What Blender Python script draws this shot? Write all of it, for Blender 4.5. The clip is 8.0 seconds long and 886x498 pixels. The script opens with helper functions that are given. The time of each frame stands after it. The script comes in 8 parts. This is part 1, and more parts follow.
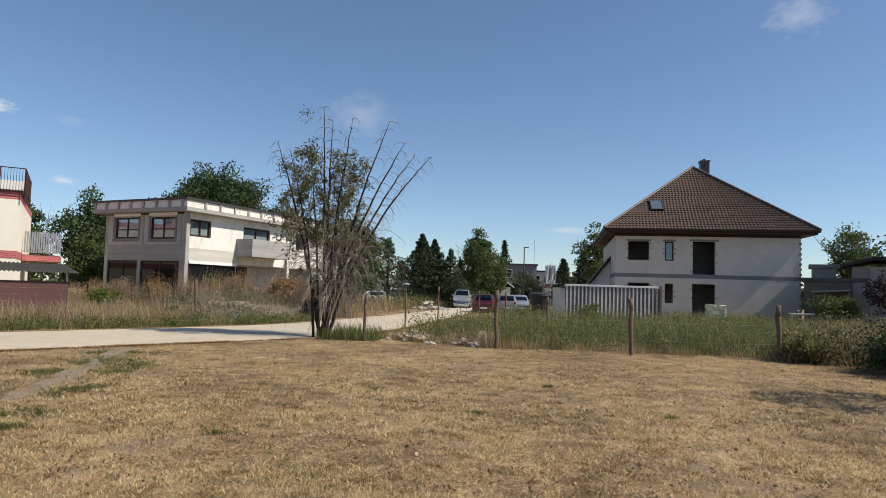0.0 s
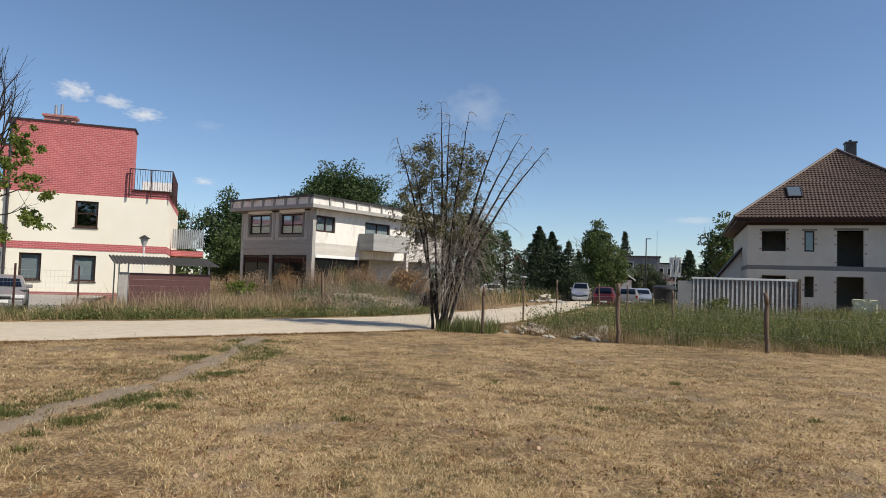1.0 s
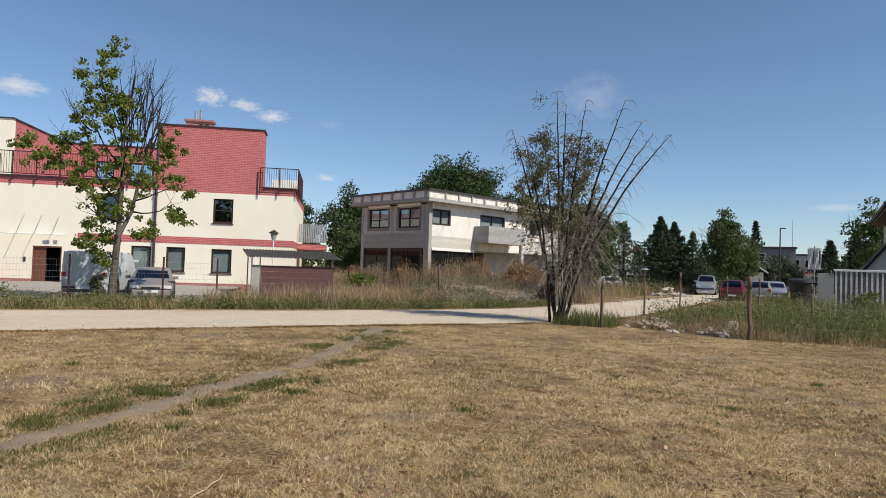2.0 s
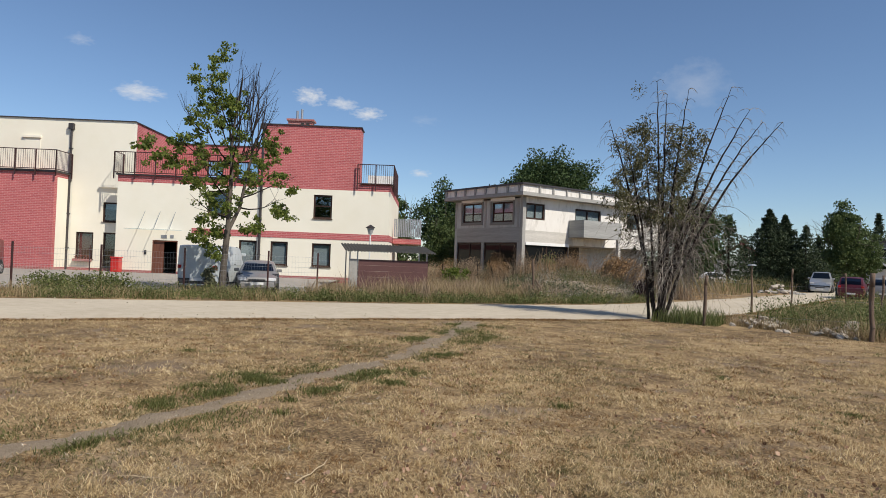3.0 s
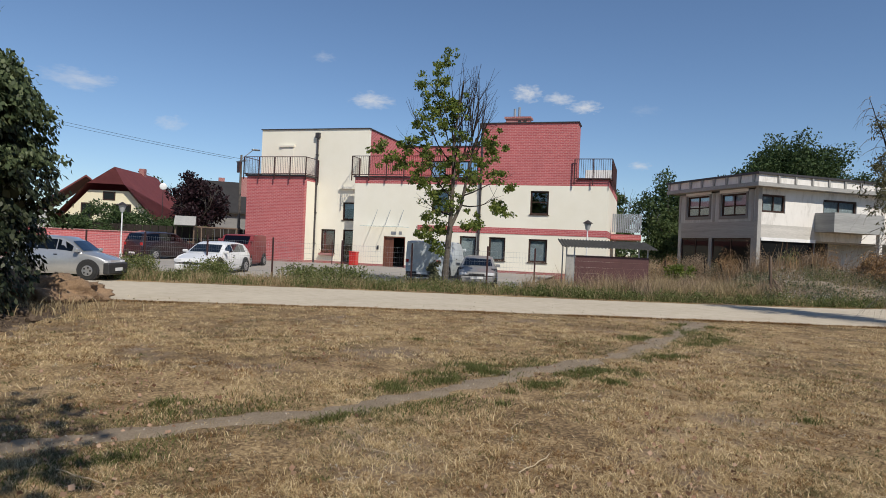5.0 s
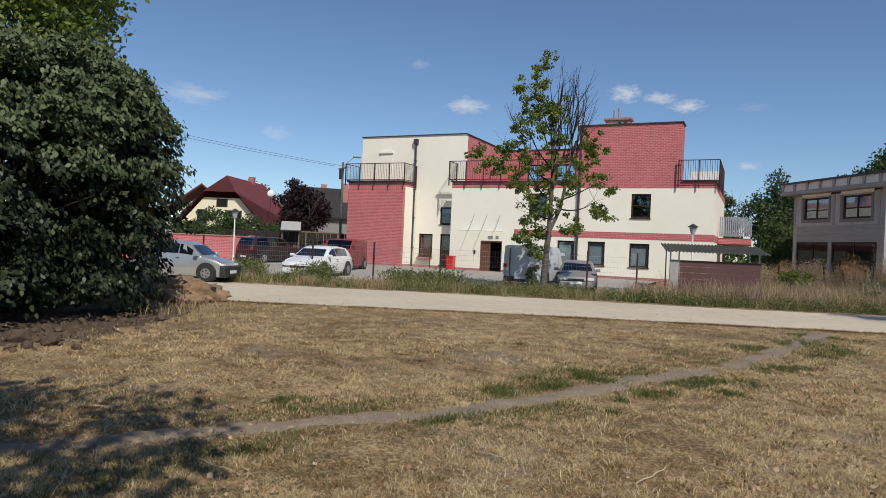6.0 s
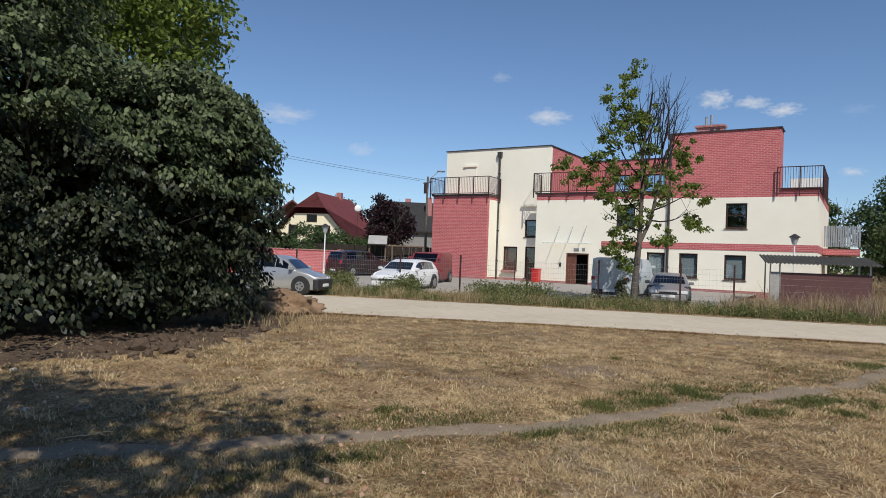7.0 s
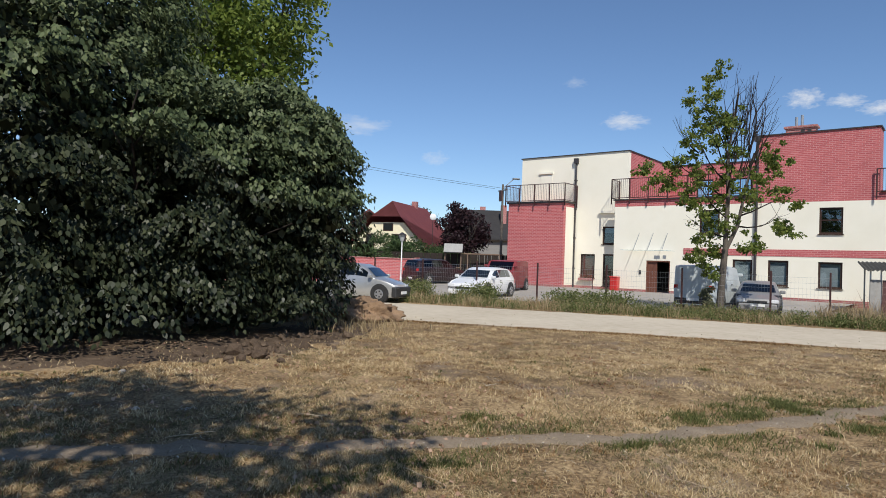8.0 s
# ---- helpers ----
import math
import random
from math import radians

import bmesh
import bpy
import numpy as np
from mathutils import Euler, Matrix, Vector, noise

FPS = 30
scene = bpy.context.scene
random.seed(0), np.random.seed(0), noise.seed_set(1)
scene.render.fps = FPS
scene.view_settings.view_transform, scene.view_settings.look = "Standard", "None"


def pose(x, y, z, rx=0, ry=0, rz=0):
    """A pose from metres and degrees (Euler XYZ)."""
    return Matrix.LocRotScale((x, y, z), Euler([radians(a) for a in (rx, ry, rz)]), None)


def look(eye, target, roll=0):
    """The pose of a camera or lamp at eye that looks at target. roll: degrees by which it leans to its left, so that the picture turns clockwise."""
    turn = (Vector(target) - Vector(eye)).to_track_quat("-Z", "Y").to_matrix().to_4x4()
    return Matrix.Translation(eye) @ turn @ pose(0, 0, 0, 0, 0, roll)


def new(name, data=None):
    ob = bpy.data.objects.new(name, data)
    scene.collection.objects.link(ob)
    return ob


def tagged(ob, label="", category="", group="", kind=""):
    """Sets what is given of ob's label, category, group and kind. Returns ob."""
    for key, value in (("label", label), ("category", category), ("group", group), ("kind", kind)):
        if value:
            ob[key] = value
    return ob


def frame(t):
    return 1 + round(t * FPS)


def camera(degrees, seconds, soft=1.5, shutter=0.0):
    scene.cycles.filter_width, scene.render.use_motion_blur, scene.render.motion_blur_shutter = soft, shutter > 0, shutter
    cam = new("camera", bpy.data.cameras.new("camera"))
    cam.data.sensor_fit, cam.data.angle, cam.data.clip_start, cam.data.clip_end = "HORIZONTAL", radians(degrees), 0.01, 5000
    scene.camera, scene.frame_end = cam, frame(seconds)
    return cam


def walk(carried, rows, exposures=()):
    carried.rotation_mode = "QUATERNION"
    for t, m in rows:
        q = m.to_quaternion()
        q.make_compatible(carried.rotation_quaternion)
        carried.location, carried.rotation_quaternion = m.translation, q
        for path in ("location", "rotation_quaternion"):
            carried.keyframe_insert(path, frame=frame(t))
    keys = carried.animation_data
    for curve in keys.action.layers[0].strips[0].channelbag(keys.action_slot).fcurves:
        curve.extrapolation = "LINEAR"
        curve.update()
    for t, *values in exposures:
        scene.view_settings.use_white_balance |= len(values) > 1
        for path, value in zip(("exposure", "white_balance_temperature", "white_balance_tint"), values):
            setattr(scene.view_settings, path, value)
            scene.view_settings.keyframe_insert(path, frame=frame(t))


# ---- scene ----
cam = camera(67.83, 8.0, soft=0.75)
# seconds, place, tilt, lean, turn
WALK = [
    (0.0, 0.0, 0.0, 1.6, 93.67, -1.77, -0.1), (0.5, -0.014, 0.01, 1.6, 93.26, -1.93, 4.6),
    (1.0, -0.04, 0.007, 1.6, 92.74, -1.83, 10.0), (1.5, -0.066, 0.008, 1.6, 92.2, -1.73, 15.31),
    (3.0, -0.113, -0.019, 1.6, 90.99, -2.13, 28.01), (3.5, -0.124, -0.029, 1.6, 90.63, -1.96, 31.86),
    (4.0, -0.126, -0.043, 1.6, 90.36, -2.02, 35.71), (4.5, -0.121, -0.053, 1.6, 90.04, -2.38, 41.48),
    (5.0, -0.139, -0.078, 1.6, 89.87, -2.44, 46.6), (6.5, -0.214, -0.307, 1.6, 90.2, -2.4, 58.44),
    (7.0, -0.219, -0.402, 1.6, 90.71, -2.19, 61.95), (7.5, -0.214, -0.483, 1.6, 90.97, -2.2, 65.27),
    (8.0, -0.219, -0.53, 1.6, 91.16, -2.05, 68.37)]
walk(cam, [(r[0], pose(*r[1:])) for r in WALK], exposures=[(0.0, 0.2, 6720, 10), (1.5, 0.15, 6680, 10), (3.0, 0.04, 6560, 10), (4.5, -0.08, 6450, 10), (6.5, -0.13, 6300, 10), (8.0, 0.06, 6220, 10)])

# ---- sky and sun ----
SUN_AZ, SUN_EL = radians(-13.5), radians(46.5)
world = bpy.data.worlds.new("sky")
scene.world = world
world.use_nodes = True
_sky = world.node_tree.nodes.new("ShaderNodeTexSky")
_sky.sky_type = "NISHITA"
_sky.sun_disc = False
_sky.sun_elevation = SUN_EL
_sky.sun_rotation = radians(90) - SUN_AZ
_sky.air_density, _sky.dust_density, _sky.ozone_density = 1.15, 0.9, 4.5
_sky.altitude = 2000
_bg = world.node_tree.nodes["Background"]
_bg.inputs["Strength"].default_value = 0.11
world.node_tree.links.new(_sky.outputs[0], _bg.inputs["Color"])
sun = new("sun", bpy.data.lights.new("sun", "SUN"))
sun.data.energy, sun.data.angle, sun.data.color = 4.6, radians(0.53), (1.0, 0.93, 0.82)
sun.matrix_world = look((0, 0, 60), Vector((0, 0, 60)) - Vector((math.cos(SUN_EL) * math.cos(SUN_AZ), math.cos(SUN_EL) * math.sin(SUN_AZ), math.sin(SUN_EL))))

# ---- materials ----
def rgb(c):
    return (*c, 1.0) if len(c) == 3 else c


def node(nt, kind, **kw):
    n = nt.nodes.new(kind)
    for k, v in kw.items():
        n.inputs[k].default_value = v
    return n


def mat(name, a, b, scale=2.0, rough=0.8, metal=0.0, fine=12.0, bump=0.15, stretch=(1, 1, 1), amount=0.5, island=0.0, spec=0.5, c=None):
    """A surface that varies between two colours at two scales, with fine relief."""
    m = bpy.data.materials.new(name)
    m.use_nodes = True
    nt = m.node_tree
    p = nt.nodes["Principled BSDF"]
    p.inputs["Roughness"].default_value, p.inputs["Metallic"].default_value = rough, metal
    p.inputs["Specular IOR Level"].default_value = spec
    co = nt.nodes.new("ShaderNodeTexCoord")
    mp = nt.nodes.new("ShaderNodeMapping")
    mp.inputs["Scale"].default_value = stretch
    nt.links.new(co.outputs["Object"], mp.inputs["Vector"])
    n1 = node(nt, "ShaderNodeTexNoise", Scale=scale, Detail=4.0, Roughness=0.6)
    n2 = node(nt, "ShaderNodeTexNoise", Scale=scale * fine, Detail=3.0, Roughness=0.7)
    for n in (n1, n2):
        nt.links.new(mp.outputs[0], n.inputs["Vector"])
    add = nt.nodes.new("ShaderNodeMix")
    add.data_type = "FLOAT"
    add.inputs[0].default_value = amount
    nt.links.new(n1.outputs["Fac"], add.inputs[2])
    nt.links.new(n2.outputs["Fac"], add.inputs[3])
    fac = add.outputs[0]
    if island:
        g = nt.nodes.new("ShaderNodeNewGeometry")
        mi = nt.nodes.new("ShaderNodeMix")
        mi.data_type = "FLOAT"
        mi.inputs[0].default_value = island
        nt.links.new(fac, mi.inputs[2])
        nt.links.new(g.outputs["Random Per Island"], mi.inputs[3])
        fac = mi.outputs[0]
    r = nt.nodes.new("ShaderNodeValToRGB")
    r.color_ramp.elements[0].position, r.color_ramp.elements[1].position = (0.34, 0.66) if not island else (0.15, 0.85)
    r.color_ramp.elements[0].color, r.color_ramp.elements[1].color = rgb(a), rgb(b)
    if c:
        e = r.color_ramp.elements.new(0.5)
        e.color = rgb(c)
    nt.links.new(fac, r.inputs["Fac"])
    nt.links.new(r.outputs["Color"], p.inputs["Base Color"])
    if bump:
        bp = node(nt, "ShaderNodeBump", Strength=bump, Distance=0.02)
        nt.links.new(n2.outputs["Fac"], bp.inputs["Height"])
        nt.links.new(bp.outputs[0], p.inputs["Normal"])
    return m


def leafy(name, a, b, rough=0.55, through_light=0.3, c=None):
    m = mat(name, a, b, 1.2, rough, island=0.6, bump=0, c=c, spec=0.22)
    nt = m.node_tree
    p = nt.nodes["Principled BSDF"]
    t = nt.nodes.new("ShaderNodeBsdfTranslucent")
    mx = nt.nodes.new("ShaderNodeMixShader")
    mx.inputs[0].default_value = through_light
    nt.links.new(p.inputs["Base Color"].links[0].from_socket, t.inputs["Color"])
    nt.links.new(p.outputs[0], mx.inputs[1])
    nt.links.new(t.outputs[0], mx.inputs[2])
    nt.links.new(mx.outputs[0], nt.nodes["Material Output"].inputs["Surface"])
    return m


def bricked(name, a, b, mortar, w=0.26, h=0.085, joint=0.012):
    """Brick cladding on upright faces, in object metres: x or y along, z up."""
    m = bpy.data.materials.new(name)
    m.use_nodes = True
    nt = m.node_tree
    p = nt.nodes["Principled BSDF"]
    p.inputs["Roughness"].default_value = 0.8
    co = nt.nodes.new("ShaderNodeTexCoord")
    sx = nt.nodes.new("ShaderNodeSeparateXYZ")
    nt.links.new(co.outputs["Object"], sx.inputs[0])
    ad = nt.nodes.new("ShaderNodeMath")
    nt.links.new(sx.outputs[0], ad.inputs[0])
    nt.links.new(sx.outputs[1], ad.inputs[1])
    cx = nt.nodes.new("ShaderNodeCombineXYZ")
    nt.links.new(ad.outputs[0], cx.inputs[0])
    nt.links.new(sx.outputs[2], cx.inputs[1])
    br = node(nt, "ShaderNodeTexBrick", Scale=1.0, **{"Mortar Size": joint, "Brick Width": w, "Row Height": h, "Color1": rgb(a), "Color2": rgb(b), "Mortar": rgb(mortar)})
    nt.links.new(cx.outputs[0], br.inputs["Vector"])
    n = node(nt, "ShaderNodeTexNoise", Scale=0.7, Detail=5.0)
    nt.links.new(co.outputs["Object"], n.inputs["Vector"])
    hs = nt.nodes.new("ShaderNodeHueSaturation")
    mr = nt.nodes.new("ShaderNodeMapRange")
    mr.inputs["To Min"].default_value, mr.inputs["To Max"].default_value = 0.82, 1.15
    nt.links.new(n.outputs["Fac"], mr.inputs["Value"])
    nt.links.new(mr.outputs[0], hs.inputs["Value"])
    nt.links.new(br.outputs["Color"], hs.inputs["Color"])
    nt.links.new(hs.outputs[0], p.inputs["Base Color"])
    bp = node(nt, "ShaderNodeBump", Strength=0.4, Distance=0.01)
    bp.invert = True
    nt.links.new(br.outputs["Fac"], bp.inputs["Height"])
    nt.links.new(bp.outputs[0], p.inputs["Normal"])
    return m


def glassy(name, tint=(0.75, 0.82, 0.85), rough=0.02, least=0.09):
    m = bpy.data.materials.new(name)
    m.use_nodes = True
    nt = m.node_tree
    nt.nodes.remove(nt.nodes["Principled BSDF"])
    t = node(nt, "ShaderNodeBsdfTransparent", Color=rgb(tint))
    g = node(nt, "ShaderNodeBsdfGlossy", Roughness=rough, Color=(0.9, 0.95, 1, 1))
    f = node(nt, "ShaderNodeLayerWeight", Blend=0.5)
    pw = nt.nodes.new("ShaderNodeMath")
    pw.operation = "POWER"
    pw.inputs[1].default_value = 3.0
    nt.links.new(f.outputs["Facing"], pw.inputs[0])
    mr = nt.nodes.new("ShaderNodeMapRange")
    mr.inputs["To Min"].default_value, mr.inputs["To Max"].default_value = least, 0.92
    nt.links.new(pw.outputs[0], mr.inputs["Value"])
    mx = nt.nodes.new("ShaderNodeMixShader")
    nt.links.new(mr.outputs[0], mx.inputs[0])
    nt.links.new(t.outputs[0], mx.inputs[1])
    nt.links.new(g.outputs[0], mx.inputs[2])
    nt.links.new(mx.outputs[0], nt.nodes["Material Output"].inputs["Surface"])
    return m


def paint(name, col, rough=0.35, metal=0.0, coat=0.6):
    m = mat(name, [x * 0.9 for x in col], col, 1.5, rough, metal, bump=0.0)
    m.node_tree.nodes["Principled BSDF"].inputs["Coat Weight"].default_value = coat
    return m


M_BRICK = bricked("red_brick_cladding", (0.41, 0.085, 0.09), (0.49, 0.12, 0.12), (0.54, 0.24, 0.23), 0.3, 0.1, 0.014)
M_CREAM = mat("cream_render", (0.79, 0.745, 0.61), (0.85, 0.81, 0.69), 0.5, 0.9, fine=60, bump=0.1, amount=0.3)
M_PLINTH = bricked("plinth_brick", (0.30, 0.085, 0.08), (0.36, 0.11, 0.10), (0.45, 0.3, 0.27))
M_BROWN = mat("dark_brown_frame", (0.035, 0.02, 0.015), (0.06, 0.034, 0.026), 6, 0.6, bump=0.05, spec=0.2)
M_RAIL = mat("brown_painted_steel", (0.05, 0.022, 0.022), (0.085, 0.04, 0.036), 8, 0.5, metal=0.3, bump=0.05)
M_CAP = mat("dark_sheet_metal", (0.05, 0.045, 0.045), (0.09, 0.08, 0.08), 4, 0.45, metal=0.5, bump=0.05)
M_GLASS = glassy("window_glass")
M_CARGLASS = glassy("tinted_car_glass", (0.10, 0.115, 0.12), 0.03, 0.04)
M_BLIND = mat("grey_blind", (0.30, 0.31, 0.31), (0.38, 0.39, 0.39), 3, 0.8, stretch=(1, 1, 12))
# near-black: the darkness of unlit insides and openings is put into the colour
M_DARK = mat("unlit_interior", (0.02, 0.02, 0.02), (0.04, 0.035, 0.03), 2, 0.9)
M_BLOCK = mat("aerated_concrete_block", (0.55, 0.50, 0.42), (0.70, 0.64, 0.55), 0.8, 0.95, fine=14, bump=0.3)
M_BLOCKG = mat("dirty_grey_block", (0.22, 0.20, 0.175), (0.36, 0.335, 0.30), 0.9, 0.95, fine=10, bump=0.3)
M_CONC = mat("bare_concrete", (0.27, 0.265, 0.25), (0.38, 0.37, 0.345), 0.9, 0.9, fine=10, bump=0.3)
M_CONCD = mat("weathered_concrete_band", (0.17, 0.165, 0.155), (0.25, 0.24, 0.225), 1.2, 0.9, fine=10, bump=0.3, stretch=(0.4, 0.4, 3))
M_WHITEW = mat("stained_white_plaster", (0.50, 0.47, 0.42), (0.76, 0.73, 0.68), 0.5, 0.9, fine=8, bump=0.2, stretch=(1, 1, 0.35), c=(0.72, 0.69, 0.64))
# darker grey puts the white house front's shade into the colour; reused elsewhere
M_GREYW = mat("weathered_shade_grey_plaster", (0.315, 0.322, 0.312), (0.50, 0.51, 0.495), 0.6, 0.9, fine=8, bump=0.2, stretch=(1, 1, 0.3))
M_WOODB = mat("brown_door_wood", (0.11, 0.04, 0.025), (0.18, 0.07, 0.04), 3, 0.6, stretch=(6, 6, 0.6))
M_BARK = mat("grey_bark", (0.065, 0.053, 0.042), (0.15, 0.127, 0.104), 5, 0.95, bump=0.6, stretch=(2, 2, 0.5))
M_BARKD = mat("dark_bark", (0.02, 0.016, 0.014), (0.052, 0.042, 0.036), 5, 0.95, spec=0.1, bump=0.5, stretch=(2, 2, 0.5))
M_TWIG = mat("dead_twig", (0.11, 0.09, 0.07), (0.34, 0.30, 0.255), 5, 0.95, island=0.6, bump=0)
M_POST = mat("weathered_post_wood", (0.10, 0.065, 0.045), (0.20, 0.14, 0.10), 4, 0.9, bump=0.5, stretch=(4, 4, 0.5))
M_STEEL = mat("galvanised_steel", (0.33, 0.34, 0.35), (0.46, 0.47, 0.48), 3, 0.45, metal=0.7, bump=0.05)
M_WHITE = mat("white_paint", (0.70, 0.70, 0.68), (0.80, 0.80, 0.78), 2, 0.5, bump=0.03)
M_ROOFT = mat("brown_roof_tile", (0.048, 0.031, 0.025), (0.095, 0.062, 0.049), 1.5, 0.75, island=0.3, bump=0.1, spec=0.25)
M_ROOFR = mat("dark_red_roof", (0.11, 0.022, 0.022), (0.17, 0.04, 0.036), 1.0, 0.7, fine=20, bump=0.4)
M_ROOFD = mat("charcoal_roof", (0.014, 0.013, 0.013), (0.032, 0.029, 0.028), 1.0, 0.8, fine=20, bump=0.3)
M_SOIL = mat("dug_earth", (0.15, 0.092, 0.052), (0.31, 0.205, 0.122), 2.5, 0.97, bump=1.0)
M_RUBBLE = mat("rubble_stone", (0.11, 0.08, 0.055), (0.50, 0.44, 0.36), 3, 0.95, island=0.7, bump=0.5)
M_TYRE = mat("tyre_rubber", (0.012, 0.012, 0.012), (0.03, 0.03, 0.03), 8, 0.8)
M_RIM = mat("alloy_rim", (0.38, 0.38, 0.39), (0.5, 0.5, 0.51), 6, 0.35, metal=0.8, bump=0)
M_PLAST = mat("black_plastic", (0.015, 0.015, 0.016), (0.035, 0.035, 0.037), 6, 0.55, bump=0.03)
M_LAMPR = paint("red_lamp_lens", (0.45, 0.02, 0.02), 0.15)
M_LAMPW = paint("clear_lamp_lens", (0.75, 0.76, 0.78), 0.1)
M_PANEL = mat("brown_fence_panel", (0.075, 0.03, 0.03), (0.115, 0.05, 0.046), 2, 0.6, bump=0.1)
M_CORR = mat("corrugated_cladding", (0.30, 0.24, 0.20), (0.72, 0.71, 0.68), 1.1, 0.55, metal=0.1, bump=0.05, c=(0.60, 0.585, 0.56), stretch=(1, 1, 0.5))
M_BOARDM = mat("board_marked_concrete", (0.25, 0.25, 0.24), (0.37, 0.37, 0.355), 1.0, 0.9, fine=5, bump=0.3, stretch=(0.25, 0.25, 4))
M_DGLASS = paint("dark_window_glass", (0.012, 0.013, 0.013), 0.06, coat=0.0)
M_DGLASS.node_tree.nodes["Principled BSDF"].inputs["Specular IOR Level"].default_value = 0.2
# weathered concrete, with the sheds' shade put into its dark tone
M_SHED = mat("weathered_shade_dark_concrete", (0.085, 0.07, 0.056), (0.175, 0.152, 0.128), 0.9, 0.95, fine=9, bump=0.4)
M_RED = paint("bright_red_plastic", (0.55, 0.03, 0.025), 0.4, coat=0.2)

# bush leaf colours hold the light: low leaves darkened for shade, upper lightened
L_BUSH = leafy("dark_dull_shaded_leaf", (0.010, 0.015, 0.007), (0.074, 0.082, 0.043), 0.45, 0.1, c=(0.024, 0.032, 0.015))
L_BUSHG = leafy("grey_green_sunlit_leaf", (0.03, 0.045, 0.019), (0.19, 0.225, 0.11), 0.5, 0.3, c=(0.085, 0.112, 0.05))
L_MAPLE = leafy("fresh_maple_leaf", (0.06, 0.096, 0.018), (0.25, 0.28, 0.065), 0.5, 0.42, c=(0.13, 0.172, 0.035))
L_MAPLEB = leafy("sunlit_maple_leaf", (0.075, 0.12, 0.02), (0.25, 0.31, 0.065), 0.5, 0.45)
# oak and birch leaves lightened evenly to put distance haze into the colour
L_OAK = leafy("oak_leaf", (0.032, 0.056, 0.02), (0.082, 0.122, 0.042), 0.6, 0.25)
L_CONIF = leafy("spruce_needle", (0.022, 0.036, 0.018), (0.062, 0.085, 0.04), 0.6, 0.1)
L_WILLOW = leafy("grey_willow_leaf", (0.055, 0.075, 0.04), (0.14, 0.165, 0.095), 0.6, 0.3)
L_BIRCH = leafy("birch_leaf", (0.055, 0.09, 0.03), (0.135, 0.175, 0.065), 0.6, 0.35)
L_GREY = leafy("dusty_withered_leaf", (0.07, 0.078, 0.04), (0.21, 0.21, 0.13), 0.7, 0.25)
L_OLIVED = leafy("dull_olive_tree_leaf", (0.06, 0.06, 0.027), (0.23, 0.21, 0.115), 0.65, 0.3, c=(0.115, 0.112, 0.052))
L_PURPLE = leafy("purple_plum_leaf", (0.014, 0.008, 0.01), (0.045, 0.02, 0.024), 0.55, 0.15)
L_WEED = leafy("green_weed_blade", (0.06, 0.082, 0.024), (0.29, 0.28, 0.125), 0.6, 0.38, c=(0.14, 0.168, 0.055))
L_DRY = leafy("dry_tall_grass", (0.24, 0.17, 0.09), (0.55, 0.44, 0.27), 0.8, 0.35, c=(0.38, 0.29, 0.16))
L_RUST = leafy("rusty_dock_stalk", (0.22, 0.125, 0.055), (0.48, 0.32, 0.17), 0.8, 0.25)
L_STRAW = leafy("parched_lawn_blade", (0.28, 0.18, 0.085), (0.86, 0.71, 0.46), 0.8, 0.3, c=(0.58, 0.44, 0.235))
L_BROWN = leafy("withered_brown_leaf", (0.022, 0.017, 0.010), (0.115, 0.08, 0.042), 0.7, 0.2, c=(0.05, 0.04, 0.022))
L_PLUME = leafy("feathery_grass_head", (0.22, 0.15, 0.10), (0.46, 0.36, 0.25), 0.8, 0.35)
L_FLOWER = leafy("white_weed_flower", (0.5, 0.5, 0.44), (0.75, 0.74, 0.68), 0.7, 0.3)
L_THATCH = leafy("brown_lawn_thatch", (0.10, 0.055, 0.024), (0.36, 0.20, 0.085), 0.85, 0.2, c=(0.21, 0.12, 0.05))
L_OLIVE = leafy("dusty_olive_blade", (0.085, 0.078, 0.032), (0.30, 0.255, 0.13), 0.8, 0.3, c=(0.17, 0.15, 0.066))
L_LITTER = leafy("dead_fallen_leaf", (0.20, 0.10, 0.06), (0.52, 0.36, 0.25), 0.85, 0.1)
L_LAWNG = leafy("green_lawn_blade", (0.055, 0.075, 0.018), (0.19, 0.19, 0.065), 0.6, 0.35)

# ---- mesh builders ----
def part(name, bm, material, parent=None, label="", smooth=False):
    me = bpy.data.meshes.new(name)
    bm.normal_update()
    bm.to_mesh(me)
    bm.free()
    me.materials.append(material)
    if smooth:
        me.shade_smooth()
    ob = new(name, me)
    ob.parent = parent
    return tagged(ob, label)


def thing(name, m, label, category, group="", kind=""):
    ob = new(name)
    ob.matrix_basis = m
    return tagged(ob, label, category, group, kind)


def box(bm, x0, x1, y0, y1, z0, z1, m=None):
    vs = [bm.verts.new(m @ Vector(p) if m else p) for p in ((x0, y0, z0), (x1, y0, z0), (x1, y1, z0), (x0, y1, z0), (x0, y0, z1), (x1, y0, z1), (x1, y1, z1), (x0, y1, z1))]
    for f in ((0, 3, 2, 1), (4, 5, 6, 7), (0, 1, 5, 4), (1, 2, 6, 5), (2, 3, 7, 6), (3, 0, 4, 7)):
        bm.faces.new([vs[i] for i in f])
    return bm


def boxes(*args):
    bm = bmesh.new()
    for a in args:
        box(bm, *a)
    return bm


def bbox(x0, x1, y0, y1, z0, z1, r=0.01):
    """A box with rounded edges."""
    bm = boxes((x0, x1, y0, y1, z0, z1))
    bmesh.ops.bevel(bm, geom=bm.edges[:], offset=r, segments=2, affect="EDGES", profile=0.5)
    return bm


